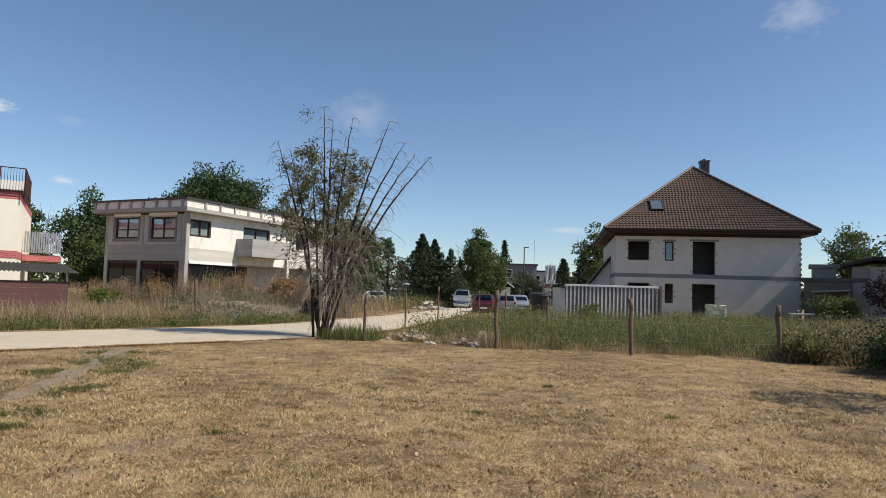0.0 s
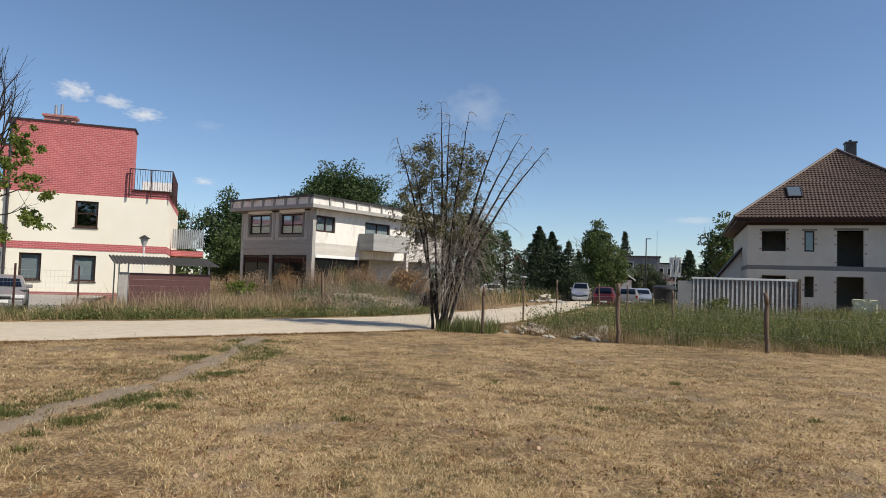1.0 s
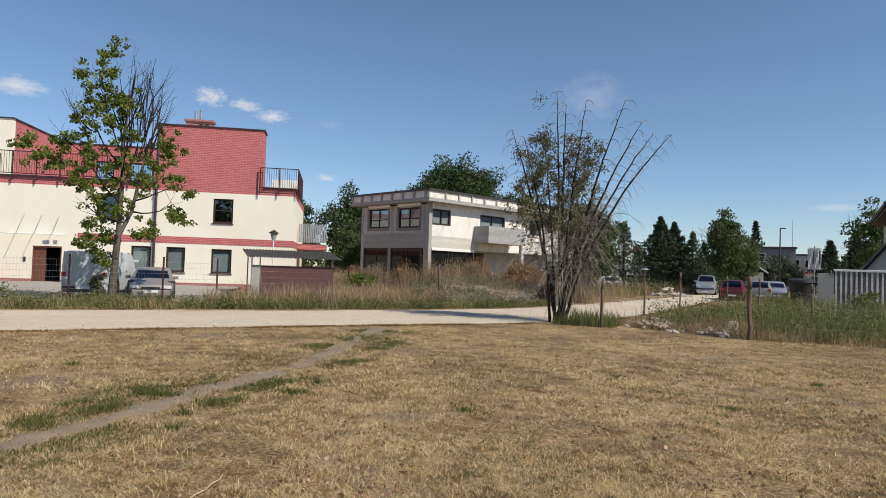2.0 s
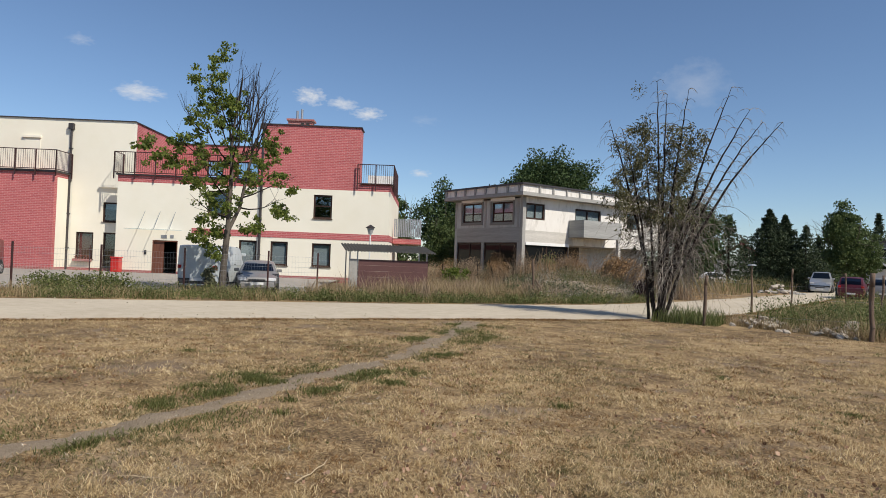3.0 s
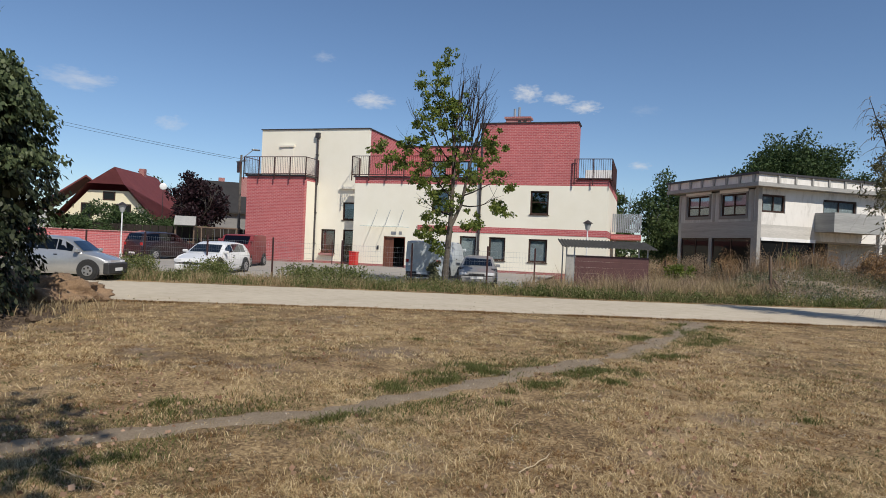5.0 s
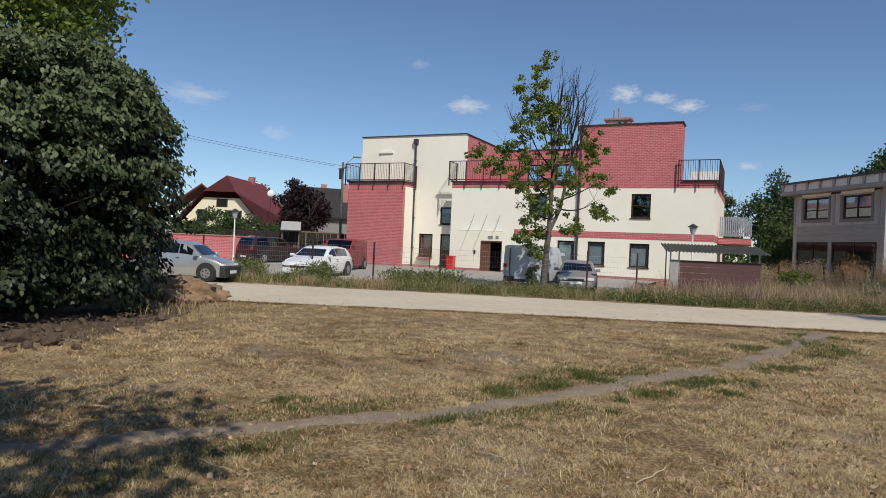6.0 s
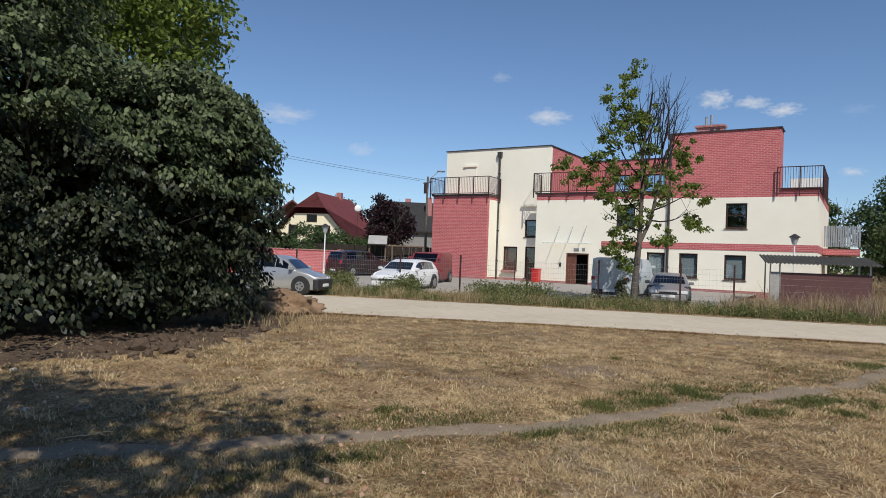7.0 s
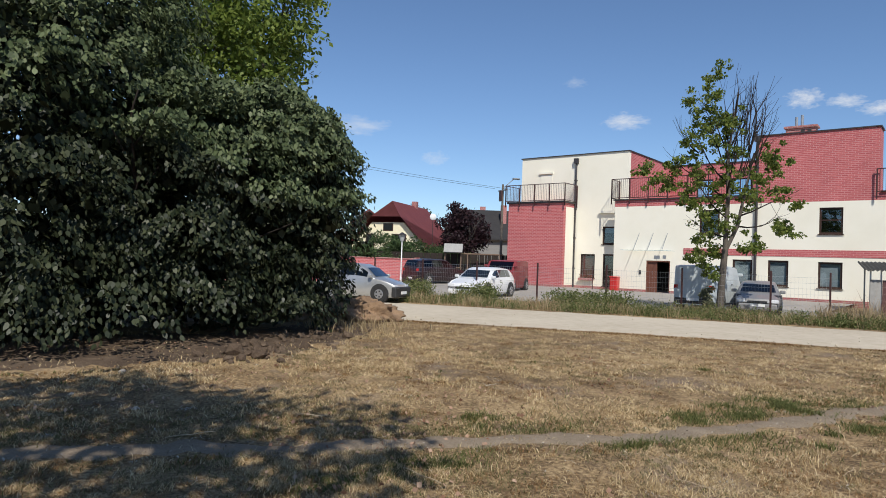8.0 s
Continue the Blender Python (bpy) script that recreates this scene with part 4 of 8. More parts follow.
part("annex_roof", prism(bmesh.new(), [(0.0, 4.75), (0.0, 5.0), (-2.3, 2.0), (-2.3, 1.75)], 4.6, 9.4), M_BROWN, an)

# ---- vehicles ----
def car(name, at, heading, L, Wd, H, colour, label, style="hatch", plate=True, rear_glass=True):
    """A car in local metres: x forwards, y to its left, z up."""
    t = thing(name, pose(*at, 0, 0, heading), label, "car", "parked cars")
    h = L / 2
    if style == "van":
        st = [(-1.0, 0.42, 0.5), (-0.99, 0.72, 0.97), (-0.86, 0.98, 1.0), (-0.3, 1.0, 1.0), (0.2, 0.99, 1.0), (0.36, 0.94, 0.98), (0.60, 0.66, 0.64), (0.80, 0.58, 0.57), (0.95, 0.50, 0.47), (1.0, 0.30, 0.28)]
        belt = 0.60
    elif style == "suv":
        st = [(-1.0, 0.40, 0.42), (-0.985, 0.62, 0.64), (-0.90, 0.66, 0.93), (-0.55, 0.67, 1.0), (0.0, 0.67, 1.0), (0.18, 0.66, 0.97), (0.46, 0.63, 0.65), (0.78, 0.58, 0.585), (0.95, 0.50, 0.48), (1.0, 0.32, 0.3)]
        belt = 0.66
    else:
        st = [(-1.0, 0.38, 0.40), (-0.985, 0.60, 0.62), (-0.90, 0.66, 0.80), (-0.70, 0.665, 0.97), (-0.35, 0.66, 1.0), (0.05, 0.65, 0.985), (0.22, 0.64, 0.9), (0.50, 0.61, 0.635), (0.80, 0.53, 0.535), (0.95, 0.46, 0.44), (1.0, 0.30, 0.28)]
        belt = 0.65
    bm = bmesh.new()
    rings = []
    for fx, fs, fr in st:
        x = fx * h
        taper = 1 - 0.16 * abs(fx) ** 5
        w = Wd / 2 * taper
        zs, zr = min(fs, fr) * H if fr < fs else fs * H, max(fr, fs + 0.005) * H
        cabin = min(1.0, max(0.0, (fr - fs) / 0.3))
        roof_w = w * (0.92 - 0.20 * cabin) if style != "van" else w * (0.95 - 0.08 * cabin)
        prof = [(w * 0.86, 0.17), (w * 0.96, 0.27), (w, 0.36 * H), (w * 0.985, zs - 0.05), (w * 0.95, zs), (roof_w + 0.02, zr - 0.05), (roof_w * 0.8, zr - 0.005), (0, zr + 0.01)]
        ring = [bm.verts.new((x, y, z)) for y, z in prof] + [bm.verts.new((x, -y, z)) for y, z in prof[-2::-1]]
        rings.append(ring)
    for a, b in zip(rings, rings[1:]):
        n = len(a)
        for i in range(n):
            bm.faces.new((a[i], a[(i + 1) % n], b[(i + 1) % n], b[i]))
    bm.faces.new(rings[0])
    bm.faces.new(rings[-1][::-1])
    bmesh.ops.recalc_face_normals(bm, faces=bm.faces)
    body = part("body", bm, colour, t, smooth=True)
    body.data.set_sharp_from_angle(angle=radians(32))

    def sect(fx):
        xs = [s[0] for s in st]
        fs, fr = np.interp(fx, xs, [s[1] for s in st]), np.interp(fx, xs, [s[2] for s in st])
        w = Wd / 2 * (1 - 0.16 * abs(fx) ** 5)
        cabin = min(1.0, max(0.0, (fr - fs) / 0.3))
        rw = (w * (0.92 - 0.20 * cabin) if style != "van" else w * (0.95 - 0.08 * cabin)) + 0.02
        return fx * h, w * 0.95, fs * H, rw, max(fr, fs + 0.005) * H - 0.05

    def pane(fxs, lo, hi, side, nm="side_window"):
        bm = bmesh.new()
        low, top = [], []
        for fx in fxs:
            x, wb, zb, wt, zt = sect(fx)
            for f, dst in ((lo, low), (hi, top)):
                z, y = zb + (zt - zb) * f, wb + (wt - wb) * f
                dst.append((x, side * (y + 0.008), z))
        for i in range(len(fxs) - 1):
            bm.faces.new([bm.verts.new(p) for p in (low[i], low[i + 1], top[i + 1], top[i])])
        return part(nm, bm, M_CARGLASS, body)

    spans = {"van": [(0.04, 0.2, 0.34)], "suv": [(-0.82, -0.6, -0.45), (-0.43, -0.2, -0.07), (-0.05, 0.1, 0.24)]}.get(style, [(-0.62, -0.5, -0.4), (-0.385, -0.15, -0.02), (0.0, 0.12, 0.30)])
    for side in (1, -1):
        for sp in spans:
            pane(sp, 0.1, 0.9, side)
    front = {"van": (0.385, 0.575), "suv": (0.20, 0.43), "hatch": (0.235, 0.47)}[style if style in ("van", "suv") else "hatch"]
    back = {"van": (-0.995, -0.885), "suv": (-0.965, -0.905), "hatch": (-0.965, -0.74)}[style if style in ("van", "suv") else "hatch"]
    for (f0, f1), nm in ((front, "windscreen"), (back, "rear_window"))[:2 if rear_glass else 1]:
        bm = bmesh.new()
        cuts = sorted({f0, f1, *(q[0] for q in st if f0 < q[0] < f1)})
        sx, off, prev = (1 if f0 > 0 else -1), 0.02, None
        for fx in cuts:
            zr = np.interp(fx, [q[0] for q in st], [max(q[2], q[1] + 0.005) for q in st]) * H
            wt = sect(fx)[3] * 0.84
            row = [bm.verts.new((fx * h + sx * off, y, zr + off - 0.01 * abs(y) / wt)) for y in (wt, 0, -wt)]
            if prev:
                for q in (0, 1):
                    bm.faces.new((prev[q], prev[q + 1], row[q + 1], row[q]))
            prev = row
        part(nm, bm, M_CARGLASS, body)
    r = 0.30 if style == "hatch" and L < 3.6 else 0.33
    for fx in (-0.60, 0.62):
        for side in (1, -1):
            x, y = fx * h, side * (Wd / 2 - 0.10)
            part("wheel_arch", tube(bmesh.new(), (x, side * (Wd / 2 - 0.25), r + 0.02), (x, side * (Wd / 2 + 0.004), r + 0.02), r + 0.06, n=24), M_PLAST, body)
            bm = tube(bmesh.new(), (x, y - 0.1, r), (x, y + 0.1, r), r, n=24)
            bmesh.ops.translate(bm, verts=bm.verts, vec=(0, side * 0.03, 0))
            wl = part("wheel", bm, M_TYRE, t)
            bm = tube(bmesh.new(), (x, side * (Wd / 2 + 0.02), r), (x, side * (Wd / 2 + 0.045), r), r * 0.62, r * 0.56, n=20)
            part("rim", bm, M_RIM, wl)
            bm = bmesh.new()
            for k in range(5):
                a = math.tau * k / 5
                c = (x + math.cos(a) * r * 0.36, side * (Wd / 2 + 0.046), r + math.sin(a) * r * 0.36)
                tube(bm, c, (c[0], c[1] + side * 0.004, c[2]), r * 0.11, n=8)
            part("rim_hole", bm, M_PLAST, wl)
    for side in (1, -1):
        zf = np.interp(0.95, [s[0] for s in st], [s[1] for s in st]) * H
        part("headlight", bbox(h * 0.90, h * 0.975, *sorted((side * Wd * 0.25, side * Wd * 0.44)), zf - 0.13, zf - 0.0, 0.02), M_LAMPW, t)
        zt = H * (0.62 if style != "van" else 0.56)
        part("tail_light", bbox(-h * 1.0, -h * 0.955, *sorted((side * Wd * 0.33, side * Wd * 0.43)), zt - 0.2, zt - 0.02, 0.02), M_LAMPR, t)
        xm, wm, zm = sect(front[1] - 0.06)[:3]
        part("mirror", bbox(xm - 0.07, xm + 0.07, *sorted((side * (wm - 0.02), side * (wm + 0.18))), zm + 0.02, zm + 0.15, 0.03), colour, t)
        part("door_handle", bbox(-0.05 * h, 0.02 * h, *sorted((side * (Wd / 2 - 0.02), side * (Wd / 2 + 0.012))), H * 0.56, H * 0.58, 0.006), M_PLAST, t)
    part("bumper", bbox(h * 0.9, h * (1.03 if L < 3.6 else 1.012), -Wd * (0.47 if L < 3.6 else 0.41), Wd * (0.47 if L < 3.6 else 0.41), 0.18, 0.58 if L < 3.6 else 0.42, 0.05), M_PLAST if style == "hatch" and L < 3.6 else colour, t)
    part("rear_bumper", bbox(-h * 1.012, -h * 0.95, -Wd * 0.41, Wd * 0.41, 0.22, 0.45, 0.03), M_PLAST if style == "van" else colour, t)
    part("grille", bbox(h * 0.965, h * 1.016, -Wd * 0.2, Wd * 0.2, 0.44, 0.52, 0.01), M_PLAST, t)
    if plate:
        part("number_plate", bbox(h * 1.012, h * (1.038 if L < 3.6 else 1.02), -0.26, 0.26, 0.30, 0.41, 0.003), M_WHITE, t)
        part("number_plate", bbox(-h * 1.02, -h * 1.012, -0.26, 0.26, 0.34, 0.45, 0.003), M_WHITE, t)
    part("seat_row", boxes((-0.2 * h, -0.1 * h, -Wd * 0.36, Wd * 0.36, 0.4, H * 0.75)), M_DARK, t)
    return t


P_SILVER = paint("silver_paint", (0.50, 0.51, 0.52), 0.3, 0.6)
P_WHITE = paint("white_car_paint", (0.78, 0.78, 0.78), 0.25)
P_MAROON = paint("maroon_paint", (0.20, 0.022, 0.026), 0.5, coat=0.15)
P_BLACK = paint("black_cherry_paint", (0.018, 0.009, 0.011), 0.3, coat=0.3)
P_GREYV = paint("dusty_pale_grey_paint", (0.50, 0.54, 0.55), 0.5, coat=0.2)
P_STEEL = paint("steel_grey_paint", (0.25, 0.245, 0.24), 0.4, 0.2, coat=0.3)
P_DKBLUE = paint("dark_blue_paint", (0.02, 0.025, 0.045), 0.25)
P_CHERRY = paint("cherry_red_paint", (0.09, 0.010, 0.014), 0.35, coat=0.2)
car("small_car", (-25.3, 6.1, 0.03), 49, 3.35, 1.52, 1.42, P_SILVER, "small silver hatchback with black bumpers beside the road")
car("hatchback", (-28.5, 12.75, 0.03), -50, 4.25, 1.8, 1.42, P_WHITE, "white modern hatchback parked nose to the road")
car("van", (-34.2, 16.9, 0.1), -46, 3.9, 1.7, 1.75, P_MAROON, "faded maroon small van parked by the red house", "van")
car("suv", (-42.2, 15.6, 0.12), 110, 4.5, 1.85, 1.68, P_BLACK, "shiny dark estate car parked near the brick wall", "suv")
car("van", (-22.55, 20.8, 0.06), 119.5, 4.3, 1.85, 1.8, P_GREYV, "dusty pale grey panel van under the tree", "van", rear_glass=False)
car("estate_car", (-20.45, 21.35, 0.05), -48, 4.2, 1.66, 1.25, P_STEEL, "steel-grey estate car behind the wire fence")
car("van", (2.1, 67.0, 0.0), -95, 4.2, 1.78, 1.82, P_SILVER, "silver-white family van far along the gravel road", "suv")
car("hatchback", (3.5, 53.5, 0.0), 84, 4.0, 1.75, 1.5, P_CHERRY, "dark red hatchback seen from behind by the weeds")
car("hatchback", (5.6, 56.5, 0.0), 84, 4.1, 1.75, 1.48, P_STEEL, "dusty grey-brown hatchback parked far off")
car("hatchback", (7.2, 61.0, 0.0), -95, 4.1, 1.75, 1.48, P_SILVER, "silver hatchback parked far off")
car("small_car", (-6.2, 68.0, 0.0), 10, 4.0, 1.7, 1.45, P_WHITE, "white car half hidden behind far weeds")


# ---- fences, posts and lamps ----
def post(at, h, r, lean, seed, label="weathered round wooden fence post"):
    rng = np.random.default_rng(seed)
    bm = bmesh.new()
    p = Vector((0, 0, -0.2))
    for k in range(5):
        q = Vector((lean[0] * (k + 1) / 5 + rng.normal(0, 0.012), lean[1] * (k + 1) / 5 + rng.normal(0, 0.012), h * (k + 1) / 5))
        tube(bm, p, q, r * rng.uniform(0.9, 1.08), r * rng.uniform(0.88, 1.05), 9, k == 4)
        p = q
    t = tagged(part("fence_post", bm, M_POST, smooth=True), label, "post", "lawn fence posts")
    t.matrix_basis = pose(*at)
    return t


POSTS = [(-2.35, 20.3, 1.45, 0.06), (-1.5, 28.0, 1.85, 0.05), (-0.17, 32.0, 1.8, 0.05), (1.6, 19.15, 1.68, 0.075), (5.24, 18.16, 1.55, 0.075), (9.1, 17.8, 1.5, 0.085), (13.3, 17.6, 1.4, 0.08), (2.2, 38.0, 1.7, 0.05), (2.9, 30.0, 1.65, 0.05), (4.1, 25.5, 1.5, 0.05)]
for i, (x, y, h, r) in enumerate(POSTS):
    post((x, y, 0), h, r * 0.8, ((0.05, -0.03, 0.02, 0.0, -0.02, -0.01)[i % 6], 0.02), i)
cap_ = part("post_cap", tube(bmesh.new(), (-1.53, 28.0, 1.84), (-1.53, 28.0, 1.9), 0.17, 0.1, 12), M_STEEL)
tagged(cap_, "pale upturned dish on top of a fence post", "dish")
bm = bmesh.new()
for a, b in ((0, 3), (3, 4), (4, 5), (5, 6)):
    for z in (0.45, 0.95, 1.3):
        pa, pb = POSTS[a], POSTS[b]
        m_ = ((pa[0] + pb[0]) / 2, (pa[1] + pb[1]) / 2, z - 0.05)
        tube(bm, (pa[0], pa[1], z), m_, 0.0025, n=3)
        tube(bm, m_, (pb[0], pb[1], z), 0.0025, n=3)
tagged(part("fence_wire", bm, M_STEEL), "thin rusty wire strung between wooden posts", "wire")

pf = thing("mesh_fence", pose(0, 0, 0, 0, 0, 29.5), "thin brown steel mesh fence before the car park", "fence")
FP = [(-23.9, 23.3), (-20.9, 23.5), (-17.9, 23.75), (-14.9, 24.0), (-11.9, 24.3), (-9.0, 24.6), (-6.0, 24.9), (-4.4, 26.4)]
for u, v in FP:
    part("post", bbox(u - 0.03, u + 0.03, v - 0.03, v + 0.03, 0, 1.72, 0.006), M_RAIL, pf)
bm = bmesh.new()
for (ua, va), (ub, vb) in zip(FP, FP[1:]):
    for k in range(8):
        z = 0.12 + 0.2 * k
        tube(bm, (ua, va, z), (ub, vb, z), 0.0035, n=3, caps=False)
    n = int((ub - ua) / 0.1)
    for i in range(1, n):
        f = i / n
        tube(bm, (ua + (ub - ua) * f, va + (vb - va) * f, 0.1), (ua + (ub - ua) * f, va + (vb - va) * f, 1.55), 0.0022, n=3, caps=False)
part("wire_mesh", bm, M_STEEL, pf, "fine galvanised wire mesh")
for u in (-19.5, -13.2, -12.6):
    part("post", tube(bmesh.new(), (u, 38.6, 0.1), (u, 38.6, 1.75), 0.035, n=8), M_RAIL, pf)


def lamp_post(at, h, label):
    t = thing("lamp_post", pose(*at), label, "lamp", "lantern lamp posts")
    bm = tube(bmesh.new(), (0, 0, 0), (0, 0, 0.6), 0.06, n=12)
    tube(bm, (0, 0, 0.6), (0, 0, h - 0.45), 0.04, 0.035, n=10)
    part("pole", bm, M_WHITE, t)
    bm = tube(bmesh.new(), (0, 0, h - 0.45), (0, 0, h - 0.1), 0.1, 0.2, n=14)
    part("lantern_glass", bm, M_GREYW, t)
    bm = tube(bmesh.new(), (0, 0, h - 0.1), (0, 0, h - 0.06), 0.27, 0.27, n=16)
    tube(bm, (0, 0, h - 0.06), (0, 0, h + 0.08), 0.25, 0.04, n=16)
    part("hood", bm, M_CAP, t)
    return t


lamp_post((-21.0, 30.5, 0.05), 3.3, "white post lamp with a dark hood by the shed")
lamp_post((-38.3, 11.85, 0.05), 3.2, "white post lamp with a dark hood by the car park")

# ---- bin shelter ----
sh = thing("bin_shelter", pose(-19.45, 26.55, 0, 0, 0, 42), "brown panelled bin shelter with a corrugated roof", "shelter")
for i in range(5):
    z = 0.06 + i * 0.29
    part("panel", bbox(0.42, 3.95, -0.02, 0.02, z, z + 0.287, 0.006), M_PANEL, sh)
    part("side_panel", bbox(0.38, 0.415, 0.02, 2.0, z, z + 0.287, 0.006), M_PANEL, sh)
part("end_panel", bbox(-0.02, 0.36, -0.025, 0.025, 0.05, 1.52, 0.01), M_CONC, sh)
for x, y, z1 in ((0.0, 0.05, 1.93), (0.38, 0.05, 1.93), (3.9, 0.05, 1.93), (0.0, 2.0, 2.2), (3.9, 2.0, 2.2)):
    part("post", bbox(x - 0.03, x + 0.03, y - 0.03, y + 0.03, 0, z1, 0.005), M_STEEL, sh)
bm = bmesh.new()
n = 112
for i in range(n):
    xa, xb = -0.25 + 4.5 * i / n, -0.25 + 4.5 * (i + 1) / n
    za, zb = 0.03 * math.sin(i * math.pi / 2), 0.03 * math.sin((i + 1) * math.pi / 2)
    q = [bm.verts.new(p) for p in ((xa, -0.4, 1.93 + za), (xb, -0.4, 1.93 + zb), (xb, 2.3, 2.31 + zb), (xa, 2.3, 2.31 + za), (xa, -0.4, 1.89 + za), (xb, -0.4, 1.89 + zb), (xb, 2.3, 2.27 + zb), (xa, 2.3, 2.27 + za))]
    for f in ((0, 1, 2, 3), (7, 6, 5, 4), (4, 5, 1, 0), (6, 7, 3, 2)) + (((4, 0, 3, 7),) if i == 0 else ()) + (((1, 5, 6, 2),) if i == n - 1 else ()):
        bm.faces.new([q[k] for k in f])
part("corrugated_roof", bm, mat("grey_roof_sheet", (0.06, 0.059, 0.054), (0.115, 0.112, 0.104), 2, 0.9, spec=0.1), sh)

# ---- car park clutter ----
rb = thing("waste_bin", pose(*uv(-18.25, 39.2, 0.2), 0, 0, 29.5), "bright red plastic bin by the entrance", "bin")
part("bin_body", bbox(-0.24, 0.24, -0.24, 0.24, 0.0, 0.82, 0.04), M_RED, rb)
part("lid", bbox(-0.27, 0.27, -0.27, 0.27, 0.82, 0.9, 0.03), M_RED, rb)
kb = tagged(part("kerb", bbox(-9.0, -2.6, 27.4, 27.55, 0, 0.28, 0.02), M_CONC), "low pale concrete kerb before the house garden", "kerb")
kb.matrix_basis = pose(0, 0, 0, 0, 0, 29.5)
bw = thing("brick_garden_wall", pose(-43.2, 9.0, 0, 0, 0, 82), "low red brick garden wall with piers", "wall")
part("wall", boxes((-8, 5.2, 0, 0.2, 0, 1.72)), M_BRICK, bw)
part("coping", bbox(-8.05, 5.25, -0.05, 0.25, 1.72, 1.79, 0.01), M_PLINTH, bw)
part("pier", bbox(5.2, 5.55, -0.07, 0.28, 0, 1.85, 0.01), M_PLINTH, bw)
part("post", tube(bmesh.new(), (-0.2, -0.1, 0), (-0.2, -0.1, 1.95), 0.05, n=8), M_RAIL, bw)

pt = thing("play_tower", pose(-46.4, 18.6, 0, 0, 0, 155), "wooden children's play tower with a red slide", "playground")
for x in (-0.6, 0.6):
    for y in (-0.6, 0.6):
        part("leg", bbox(x - 0.05, x + 0.05, y - 0.05, y + 0.05, 0, 2.45, 0.01), M_POST, pt)
part("deck", boxes((-0.65, 0.65, -0.65, 0.65, 1.2, 1.28)), M_POST, pt)
part("roof", prism(bmesh.new(), [(-0.95, 2.4), (0, 3.05), (0.95, 2.4), (0.9, 2.35), (0, 2.97), (-0.9, 2.35)], -0.7, 0.7), M_CONC, pt)
part("slide", prism(bmesh.new(), [(0.6, 1.25), (0.6, 1.4), (2.6, 0.35), (2.6, 0.2)], -0.3, 0.3), M_RED, pt)
sw = thing("swing", pose(-45.3, 20.6, 0, 0, 0, 70), "wooden A-frame garden swing", "swing")
for x in (-1.2, 1.2):
    for s in (-1, 1):
        part("leg", tube(bmesh.new(), (x, s * 0.9, 0), (x, 0, 2.3), 0.05, n=8), M_POST, sw)
part("beam", tube(bmesh.new(), (-1.5, 0, 2.3), (1.5, 0, 2.3), 0.06, n=8), M_POST, sw)
for x in (-0.3, 0.3):
    part("rope", tube(bmesh.new(), (x, 0, 0.5), (x, 0, 2.3), 0.012, n=4), M_STEEL, sw)
part("seat", bbox(-0.35, 0.35, -0.12, 0.12, 0.46, 0.5, 0.01), M_RED, sw)
df = thing("dark_fence", pose(-49.5, 13.5, 0, 0, 0, 64), "dark slatted garden fence behind the playground", "fence")
for i in range(24):
    part("slat", bbox(i * 0.52, i * 0.52 + 0.49, 0, 0.03, 0, 2.3, 0.008), M_BARKD, df)

up = thing("utility_pole", pose(-45.2, 22.0, 0), "tall grey concrete utility pole with a street lamp arm", "pole")
part("pole", tube(bmesh.new(), (0, 0, 0), (0, 0, 7.7), 0.11, 0.075, 10), M_SHED, up)
bm = tube(bmesh.new(), (0, 0, 7.4), (0.35, 0.75, 8.15), 0.03, n=8)
part("arm", bm, M_STEEL, up)
part("lamp_head", bbox(0.2, 0.5, 0.65, 1.2, 8.1, 8.2, 0.03), M_STEEL, up)
part("junction_box", bbox(-0.2, 0.2, -0.22, -0.1, 6.4, 7.2, 0.02), M_RAIL, up)
part("cross_arm", bbox(-0.7, 0.7, -0.05, 0.05, 7.2, 7.3, 0.01), M_STEEL, up)
bm = bmesh.new()
for off in (-0.6, 0.6):
    a, b = Vector((-45.2 + off * 0.3, 22.0 + off, 7.35)), Vector((-68.0 + off, -12.0 + off, 15.5))
    pr = a
    for i in range(1, 13):
        f = i / 12
        q = a.lerp(b, f) - Vector((0, 0, 3.0 * f * (1 - f)))
        tube(bm, pr, q, 0.012, n=3, caps=False)
        pr = q
tagged(part("power_line", bm, M_CAP), "two thin black overhead power lines", "cable")

# ---- right of the gravel road ----
cs = thing("corrugated_shed", pose(6.95, 36.9, 0, 0, 0, -4), "white corrugated metal site hoarding with rust stains", "hoarding")
LN = 5.15
for i in range(24):
    x = i * LN / 24
    part("sheet", bbox(x, x + LN / 24 * 0.4, 0, 0.03 + 0.02 * (i % 2), 0.1, 2.12, 0.008), M_CORR, cs)
part("backing", boxes((0, LN, 0.06, 0.09, 0.0, 2.1)), mat("weathered_sheet", (0.07, 0.045, 0.035), (0.34, 0.30, 0.27), 1.3, 0.8, stretch=(1, 1, 0.4)), cs)
part("top_rail", bbox(-0.05, LN + 0.05, -0.04, 0.12, 2.12, 2.22, 0.01), M_WHITE, cs)
part("end_board", bbox(-0.75, -0.06, 0.0, 0.05, 0, 2.0, 0.01), M_CONC, cs)
part("end_sheet", bbox(LN, LN + 0.05, 0.1, 1.2, 0, 2.0, 0.01), M_POST, cs)
part("end_post", bbox(LN - 0.05, LN + 0.08, -0.06, 0.08, 0, 2.25, 0.01), M_POST, cs)
wc = thing("waste_container", pose(6.2, 41.5, 0, 0, 0, 0), "black plastic waste container with a lid", "container")
part("bin_body", tube(bmesh.new(), (0, 0, 0.1), (0, 0, 1.5), 0.5, 0.66, 20), M_PLAST, wc)
